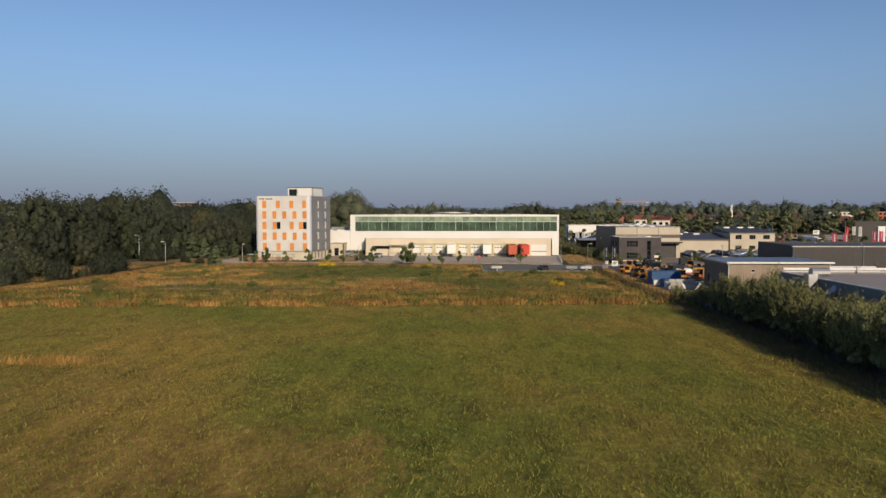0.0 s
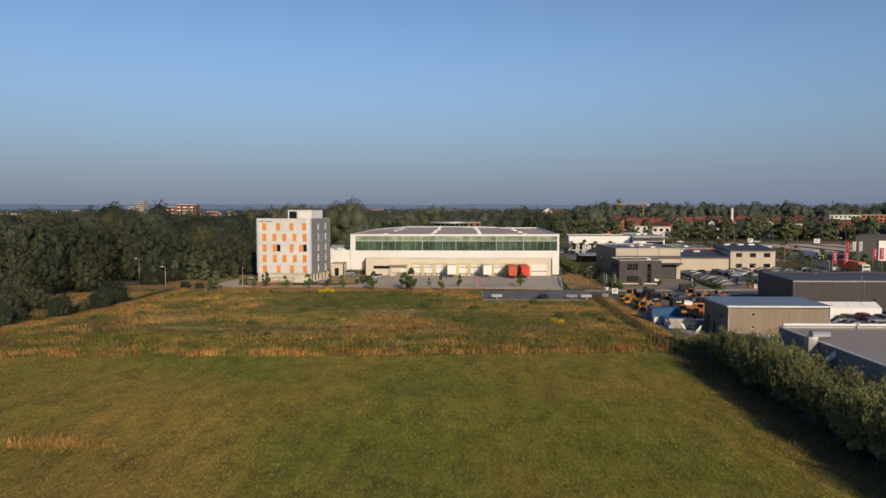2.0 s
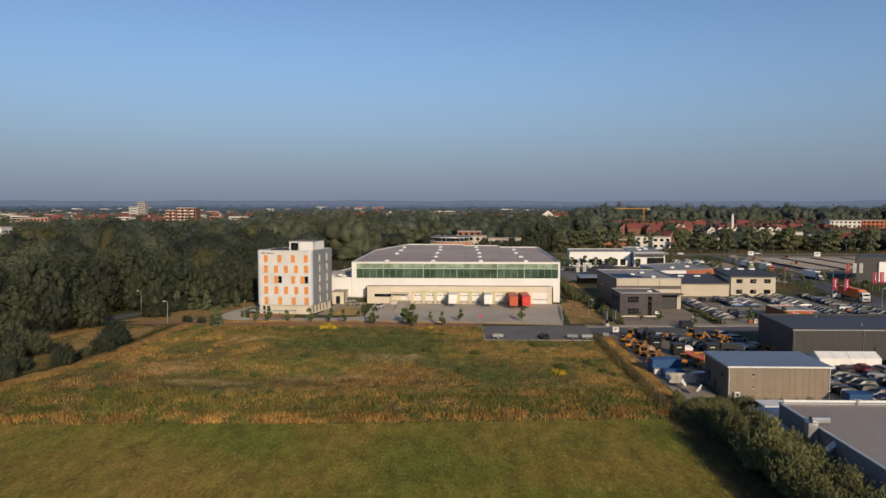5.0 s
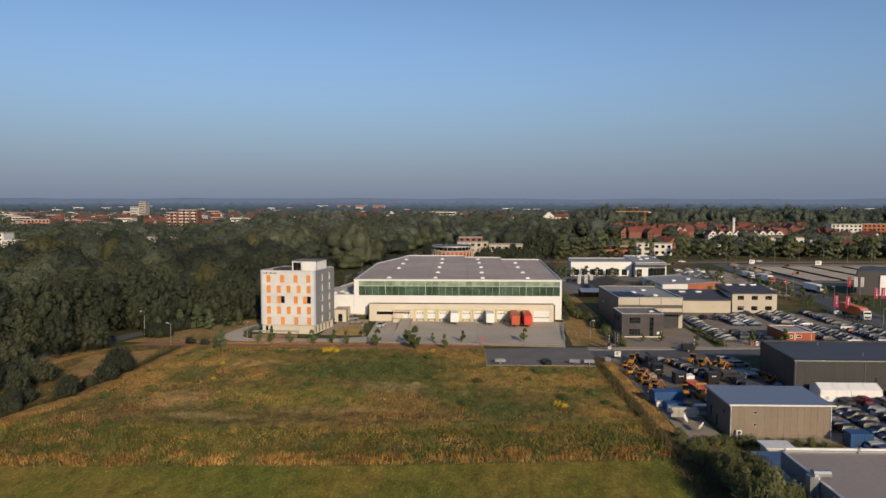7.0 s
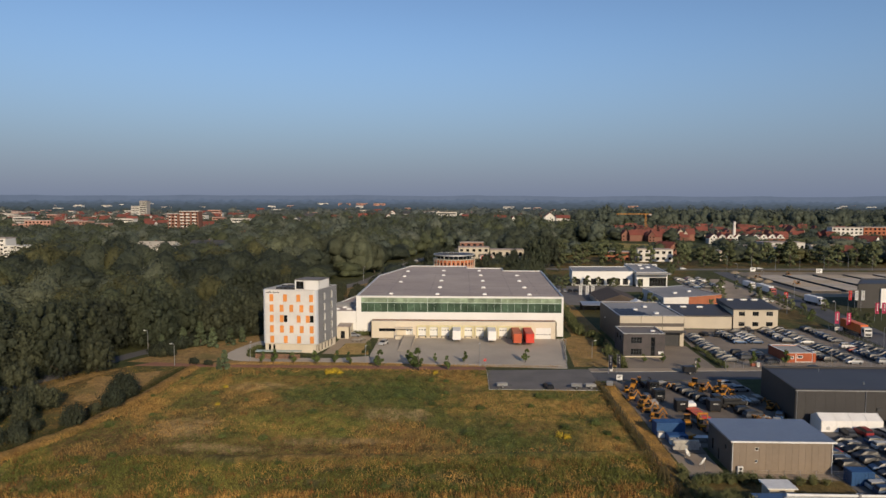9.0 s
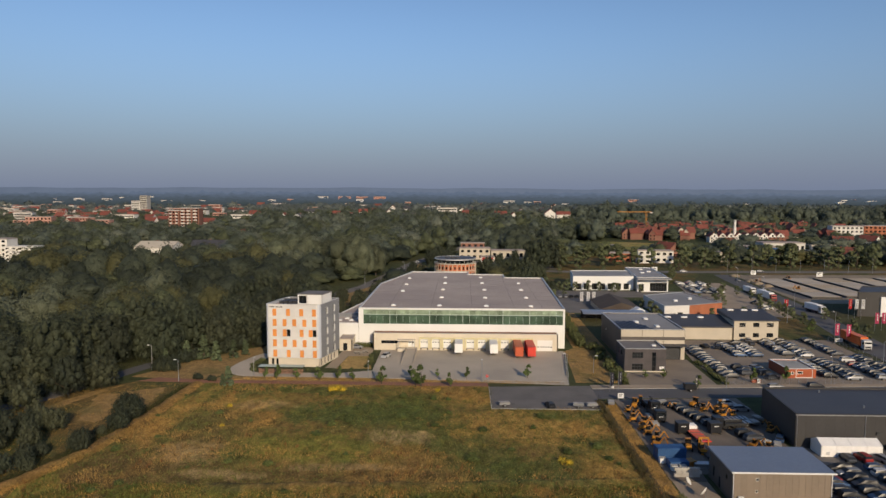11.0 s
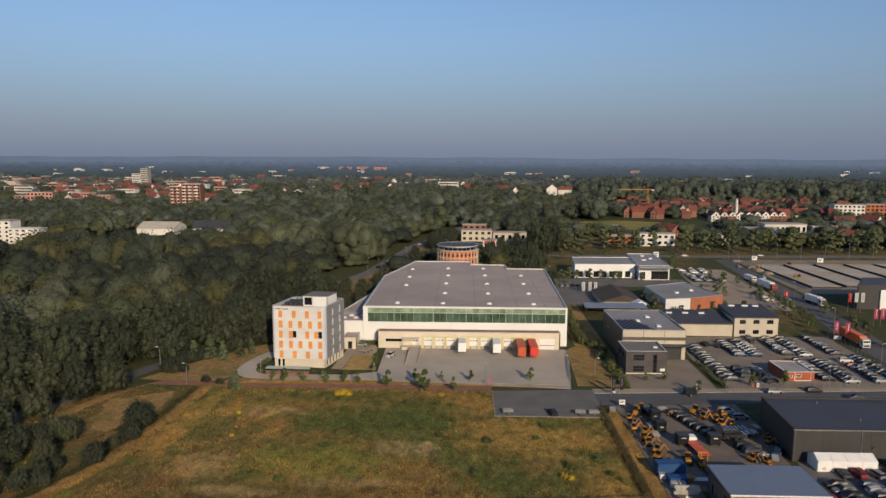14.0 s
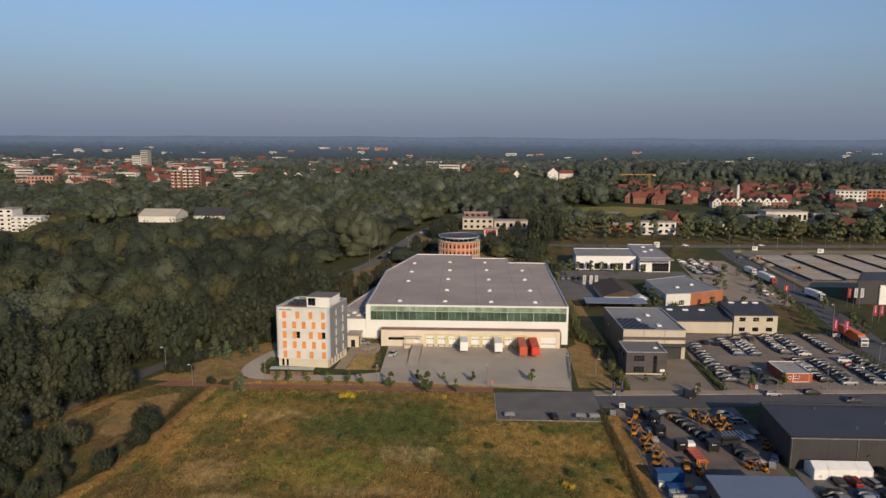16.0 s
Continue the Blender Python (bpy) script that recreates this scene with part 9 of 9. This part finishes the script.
def wood(seed, bands, mats, label):
    """Woodland canopy: crowns of clumps and leaf sprays, thinning in detail with distance. Bands: y0, y1, spacing, height, domes, leaves, leaf size, which places to keep."""
    g = np.random.default_rng(seed)
    parts_ = [([], []) for m in mats]
    base = [0] * len(mats)
    for y0, y1, step, height, clumps, n_leaf, leaf, keep in bands:
        kinds = [(billow_arrays(seed + 50 + q, height, step * 0.64, 0.03, clumps, n_leaf, leaf) if isinstance(clumps, int) else dome_arrays(seed + 50 + q, height, step * 0.62, 0.03, clumps, n_leaf, leaf))[:2] for q in range(7)]
        for gy in np.arange(y0, y1, step):
            half = 0.74 * gy + 60
            for gx in np.arange(-half, half, step):
                x, y = gx + g.uniform(-0.45, 0.45) * step, gy + g.uniform(-0.45, 0.45) * step
                a, s, c0 = g.uniform(0, 6.283), g.uniform(0.7, 1.35), g.random()
                size = keep(x, y, c0)
                if not size or not free(x, y, step * 0.2):
                    continue
                v, f = kinds[int(g.integers(0, 7))]
                tall = size * (0.5 + 0.5 * s) * g.uniform(0.72, 1.15)
                c, d = math.cos(a) * s, math.sin(a) * s
                w = np.stack([v[:, 0] * c - v[:, 1] * d + x, v[:, 0] * d + v[:, 1] * c + y, v[:, 2] * tall], 1)
                which = species(x, y, g) if len(mats) > 1 else 0
                parts_[which][0].append(w)
                parts_[which][1].append(f + base[which])
                base[which] += len(w)
    for (vs_, fs_), mat, text in zip(parts_, mats, label):
        if vs_:
            tagged(sheet_np("woodland", np.concatenate(vs_), np.concatenate(fs_), mat, None, True), text, "woodland", "", "stuff")


WILLOWS = ((-156, 246, 14), (-132, 271, 12), (-104, 432, 23), (-68, 418, 13), (-205, 330, 9))


def species(x, y, g):
    """0 mixed dark trees, 1 olive and browning ones, 2 silver willows in groups, 3 deep green, 4 light green."""
    if any((x - a) ** 2 + (y - b) ** 2 < r * r for a, b, r in WILLOWS):
        return 2
    k = noise.noise((x * 0.016, y * 0.011, 4)) * 0.9 + g.uniform(-0.5, 0.5)
    return 3 if k < -0.22 else 0 if k < 0.14 else 4 if k < 0.3 else 1


def west(x, y, c):
    return 1.0 + 0.4 * noise.noise((x * 0.03, y * 0.03, 1)) if x < wood_edge(y) - 40 else 0


def behind(x, y, c):
    if (x > 60 and y < 500) or (x > -60 and y < 375):
        return 0
    if (x + 66) ** 2 + (y - 417) ** 2 < 196 or (x + 104) ** 2 + (y - 434) ** 2 < 380:
        return 0
    if x > -85 and y < 430:
        return 0.55
    if x > -30:
        return 0.74 if c < 0.75 else 0
    return (1.15 if y < 430 else 0.8) * (1.0 + 0.4 * noise.noise((x * 0.025, y * 0.025, 8)))


def town(x, y, c):
    if (88 < x < 190 and 612 < y < 705) or (68 < x < 122 and 930 < y < 1120) or (112 < x < 158 and 985 < y < 1056) or (-52 < x < -10 and 1125 < y < 1190):
        return 0
    tall = 1.0 + 0.3 * noise.noise((x * 0.012, y * 0.012, 2))
    if x < -0.30 * y and 740 < y < 1600:
        return 0.8 if c < 0.52 else 0
    if 0.19 * y < x < 0.68 * y and 560 < y < 1000:
        return (0.8 if c < 0.7 else 0) if y < 700 else (0.85 if c < 0.42 else 0)
    if x > 60 and y < 640:
        return 0.85 if c < 0.92 else 0
    return tall * (1.3 if 600 < y < 880 and x > -0.28 * y else 1.1)


def rise(x, y, c):
    return 1.0 if x > 0.16 * y else 0


MIXED = (WOOD_MID, WOOD_OLIVE, WOOD_SILVER, WOOD_DEEP, WOOD_LIGHT)
# town woods mix in the canopies with haze painted into their colour
PLAIN = (WOOD_HAZED, WOOD_LIGHT, WOOD_HAZED_PALE, WOOD_MID, WOOD_HAZED_PALE)
NAMES = ("dense dark green mixed woodland canopy", "olive and browning broadleaf canopy", "pale silvery willow canopy in the wood", "deep green canopy of shady trees", "light green broadleaf canopy")
wood(41, [(130, 345, 12.5, 16, (ICO2, ICO1), 1250, 0.56, west), (345, 520, 13.5, 15, (ICO2, ICO1), 520, 0.74, behind)], MIXED, NAMES)
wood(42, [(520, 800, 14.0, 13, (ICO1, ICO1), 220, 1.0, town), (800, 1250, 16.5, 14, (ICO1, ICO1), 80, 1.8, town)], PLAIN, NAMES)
wood(44, [(1010, 1150, 15.0, 26, (ICO1, ICO1), 150, 1.7, rise)], (WOOD_HAZED,), ("tall dark wood on a rise behind the estate",))
wood(43, [(1250, 1620, 21.0, 16, (ICO1, ICO1), 30, 2.6, town)], (WOOD_FAR_HAZED,), ("distant green woodland in the plain, tinted for haze",))

# ---------- grasses ----------
def scatter(g, n, ring, keep=None):
    xs, ys = [p[0] for p in ring], [p[1] for p in ring]
    pts = np.stack([g.uniform(min(xs), max(xs), n), g.uniform(min(ys), max(ys), n)], 1)
    ok = np.array([inside(p, ring) for p in pts])
    pts = pts[ok]
    if keep is not None:
        pts = pts[np.array([keep(p) for p in pts])]
    return np.c_[pts, np.zeros(len(pts))]


g = np.random.default_rng(90)
near = [(-26, 26), (33, 26), (33, 106), (-19, 102), (-75, 100.2), (-60, 70)]
p = scatter(g, 92000, near, lambda q: g.random() < min(1.0, 75 / q[1]))
tufts("grass", g, p, g.uniform(0.10, 0.26, len(p)), 0.045, 3, SHORT, "short mown green grass blades", 0.55, 0.16)
p = scatter(g, 15000, near, lambda q: noise.noise((q[0] * 0.05, q[1] * 0.09, 3)) > 0.05)
tufts("straw", g, p, g.uniform(0.10, 0.22, len(p)), 0.03, 4, DRY, "pale dry straw lying in the mown grass", 1.3, 0.35)
p = np.c_[g.normal(0, 1, (240, 2)) * np.array([2.6, 0.5]) + np.array([-37.5, 62.6]), np.zeros(240)]
tufts("dry_grass", g, p, g.uniform(0.4, 0.95, 240), 0.06, 4, DRY, "pale tuft of uncut dry grass in the field")


def dry(q):
    """How dry the meadow is at a point: greener in the middle, drier to the east and along the rims."""
    mid = math.exp(-((q[0] + 24) / 24) ** 2 - ((q[1] - 160) / 17) ** 2) + 0.5 * math.exp(-((q[0] - 12) / 14) ** 2 - ((q[1] - 128) / 10) ** 2)
    return noise.noise((q[0] * 0.045, q[1] * 0.06, 0)) + 0.35 * noise.noise((q[0] * 0.2, q[1] * 0.2, 5)) - 0.75 * mid + 0.06


p = scatter(g, 19000, MEADOW_RING, lambda q: dry(q) > -0.02 and q[1] > 118)
tufts("dry_grass", g, p, g.uniform(0.3, 0.8, len(p)), 0.05, 4, DRY, "tall golden dry grass of the meadow", 0.4, 0.5)
p = scatter(g, 17000, MEADOW_RING, lambda q: dry(q) < 0.0 and q[1] > 116)
tufts("weeds", g, p, g.uniform(0.25, 0.6, len(p)), 0.08, 4, WEED, "green weeds of the meadow", 0.5, 0.45)
rim = [(-78, 100.4), (-70, 100.6), (-19, 102.4), (33, 106.5), (33, 112), (-19, 107.5), (-70, 105.5), (-80, 107)]
clumpy = lambda q: noise.noise((q[0] * 0.22, q[1] * 0.3, 4)) + 0.6 * noise.noise((q[0] * 0.8, q[1] * 0.8, 1)) > -0.1
p = scatter(g, 5200, rim, clumpy)
tufts("dry_grass", g, p, g.uniform(0.4, 1.05, len(p)), 0.08, 4, DRY, "high golden grass along the field's edge")
p = scatter(g, 3000, rim, lambda q: not clumpy(q))
tufts("weeds", g, p, g.uniform(0.4, 0.9, len(p)), 0.13, 4, WEED, "rank green weeds along the field's edge", 0.6, 0.4)
p = scatter(g, 2000, rim, clumpy)
tufts("dock_stalks", g, p, g.uniform(0.5, 1.15, len(p)), 0.10, 4, DOCKWEED, "rust-brown dock stalks along the field's edge", 0.25)
band = [(-76, 104.5), (-19, 107), (33, 110), (33, 125.5), (-13, 122.4), (-40, 119.6), (-56, 121), (-80, 120)]
p = scatter(g, 13000, band, lambda q: noise.noise((q[0] * 0.13, q[1] * 0.2, 9)) + 0.5 * noise.noise((q[0] * 0.5, q[1] * 0.5, 2)) > -0.18)
tufts("weeds", g, p, g.uniform(0.25, 0.75, len(p)), 0.12, 4, WEED, "tall rank weeds in a band along the field", 0.75, 0.4)
p = scatter(g, 4200, band, lambda q: noise.noise((q[0] * 0.09, q[1] * 0.12, 6)) > 0.0)
tufts("dry_grass", g, p, g.uniform(0.4, 0.8, len(p)), 0.07, 4, DRY, "golden grass among the rank weeds", 0.6, 0.4)
p = scatter(g, 2000, MEADOW_RING, lambda q: dry(q) > 0.1 and q[1] > 105)
tufts("dock_stalks", g, p, g.uniform(0.5, 1.2, len(p)), 0.10, 4, DOCKWEED, "rust-brown dock stalks in the meadow", 0.25)
p = scatter(g, 5200, [(-110, 110), (-80, 101), (-77, 136), (-75, 185), (-92, 187), (-108, 172), (-125, 150)])
tufts("dry_grass", g, p, g.uniform(0.2, 0.5, len(p)), 0.045, 4, DRY, "dry grass beside the ditch", 0.5, 0.5)
p = np.concatenate([scatter(g, 9500, [(-88, 110), (-84, 110), (-80.4, 121), (-76.2, 136), (-74, 160), (-73.2, 184), (-74.6, 184), (-75.6, 160), (-78.4, 136), (-84, 120)])])
tufts("dry_grass", g, p, g.uniform(0.5, 1.0, len(p)), 0.06, 5, DRY, "tall dry grass along the ditch bank", 0.4, 0.4)
p = scatter(g, 9000, [(-92, 112), (-89.4, 112), (-84.6, 121), (-79.8, 136), (-77.2, 160), (-76.3, 185), (-77.6, 185), (-78.7, 160), (-81.6, 136), (-87, 121)])
tufts("reeds", g, p, g.uniform(0.6, 1.35, len(p)), 0.07, 4, REED, "dark green reeds standing in a ditch", 0.3, 0.3)
p = np.concatenate([scatter(g, 2600, r) for r in ([(33.4, 107), (36.3, 107), (36.3, 174), (33.4, 174)], [(29.6, 191.2), (43, 191.2), (45.5, 222), (45.8, 298), (36.4, 298), (35.4, 234), (31.8, 228)], [(-71, 189.8), (5, 189.8), (26, 189.4), (26, 191.2), (-24, 192.8), (-60, 193)])])
tufts("dry_grass", g, p, g.uniform(0.15, 0.45, len(p)), 0.06, 3, DRY, "dry verge grass")
p = scatter(g, 5200, [(30.8, 30), (35, 30), (35, 106), (31, 106)])
tufts("dry_grass", g, p, g.uniform(0.2, 0.6, len(p)), 0.05, 4, STALK, "uncut withered grass at the foot of the hedge", 0.5, 0.5)
p = scatter(g, 1500, [(31.6, 107), (33.4, 107), (33.2, 174), (31.8, 174)])
tufts("weeds", g, p, g.uniform(0.4, 1.2, len(p)), 0.09, 4, STALK, "dark withered weeds along the fence", 0.3, 0.3)
# taller weeds and small shrubs dotted over the meadow
HERB = make_tree("weed_bush", 71, 1.1, 0.8, 0.0, 14, 300, 0.26, LEAF_WEED, "low green weed bush in the meadow")
spots_ = [q for q in scatter(g, 420, MEADOW_RING) if dry(q) < 0.05][:46]
place(HERB, [(q[0], q[1], g.uniform(0, 6), g.uniform(0.4, 1.2), g.uniform(0.5, 0.9)) for q in spots_], False, "weed bushes in the meadow")


ROD = material("goldenrod_flowers", (0.52, 0.36, 0.03), 0.8, 0, 0.25, 1.0, 4.0, 0, (0.20, 0.17, 0.03), 0, 0.4, 0.15)
GOLDENROD = make_tree("goldenrod", 72, 1.2, 0.9, 0.0, 14, 320, 0.22, ROD, "yellow flowering goldenrod clump in the meadow")
place(GOLDENROD, [(x, y, g.uniform(0, 6), z, 0.9) for x, y, z in ((-36.5, 180.5, 1.0), (-35.0, 181.0, 1.1), (-33.6, 180.4, 0.9), (-59.0, 166, 0.6), (-8.5, 181.2, 0.7), (17.6, 134.0, 0.8), (19.0, 133.0, 0.7), (-56, 152, 0.5))], False, "goldenrod clumps")


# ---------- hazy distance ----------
def painted_haze_material(name, near, far, y0, y1):
    """Far land, mist painted in as glow: paler and bluer the farther it lies."""
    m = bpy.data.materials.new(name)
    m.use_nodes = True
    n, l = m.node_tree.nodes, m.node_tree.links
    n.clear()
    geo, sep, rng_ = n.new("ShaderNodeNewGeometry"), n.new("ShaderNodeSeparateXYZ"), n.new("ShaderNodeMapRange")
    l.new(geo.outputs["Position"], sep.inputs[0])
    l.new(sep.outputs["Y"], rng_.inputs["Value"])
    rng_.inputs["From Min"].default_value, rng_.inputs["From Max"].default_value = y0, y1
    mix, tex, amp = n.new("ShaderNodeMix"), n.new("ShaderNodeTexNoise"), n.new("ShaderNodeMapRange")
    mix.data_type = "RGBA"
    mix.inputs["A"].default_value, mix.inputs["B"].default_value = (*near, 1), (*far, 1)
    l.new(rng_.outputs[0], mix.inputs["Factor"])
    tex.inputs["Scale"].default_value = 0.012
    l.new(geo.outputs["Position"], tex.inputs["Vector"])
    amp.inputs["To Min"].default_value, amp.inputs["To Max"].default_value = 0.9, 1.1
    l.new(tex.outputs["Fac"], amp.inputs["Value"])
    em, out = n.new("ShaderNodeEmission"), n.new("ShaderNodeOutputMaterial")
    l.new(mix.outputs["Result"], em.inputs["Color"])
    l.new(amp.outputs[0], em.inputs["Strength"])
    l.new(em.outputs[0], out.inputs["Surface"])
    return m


# far woods glow in the mist's colour instead of lying in real mist
HAZE = painted_haze_material("misty_plain", (0.048, 0.061, 0.062), (0.122, 0.156, 0.222), 1550, 3900)
g = np.random.default_rng(77)
vs, fs_, base = [], [], 0
for y0, y1, step, height in ((1600, 2400, 32, 14), (2400, 3200, 45, 18), (3200, 4000, 65, 21), (4000, 4800, 80, 26)):
    bv, bf = ICO1
    for gy in np.arange(y0, y1, step):
        half = min(0.74 * gy, math.sqrt(max(0, 4850 ** 2 - gy ** 2)))
        for gx in np.arange(-half, half, step):
            x, y = gx + g.uniform(-0.4, 0.4) * step, gy + g.uniform(-0.4, 0.4) * step
            s = np.array([step * g.uniform(0.5, 0.95), step * 0.6, height * g.uniform(0.6, 1.15)])
            vs.append(bv * (1 + g.normal(0, 0.12, (len(bv), 1))) * s + np.array([x, y, 0]))
            fs_.append(bf + base)
            base += len(bv)
tagged(sheet_np("backdrop", np.concatenate(vs), np.concatenate(fs_), HAZE, None, True), "far blue-grey woods with morning mist painted in as glow", "backdrop", "", "stuff")
bm = bmesh.new()
ridge = [(4700 * math.sin(a), 4700 * math.cos(a), 50 + 7 * noise.noise((a * 9, 0.3, 0)) + 5 * noise.noise((a * 31, 1.3, 0))) for a in [radians(-48 + i * 1.0) for i in range(97)]]
low = [bm.verts.new((x, y, -2)) for x, y, z in ridge]
top = [bm.verts.new((x, y, z)) for x, y, z in ridge]
back = [bm.verts.new((x * 1.04, y * 1.04, -2)) for x, y, z in ridge]
for i in range(96):
    bm.faces.new((low[i], low[i + 1], top[i + 1], top[i]))
    bm.faces.new((top[i], top[i + 1], back[i + 1], back[i]))
tagged(part("backdrop", bm, painted_haze_material("misty_ridge", (0.122, 0.156, 0.222), (0.145, 0.176, 0.24), 3000, 4700)), "low wooded ridge on the horizon with mist painted in as glow", "backdrop", "", "structure")
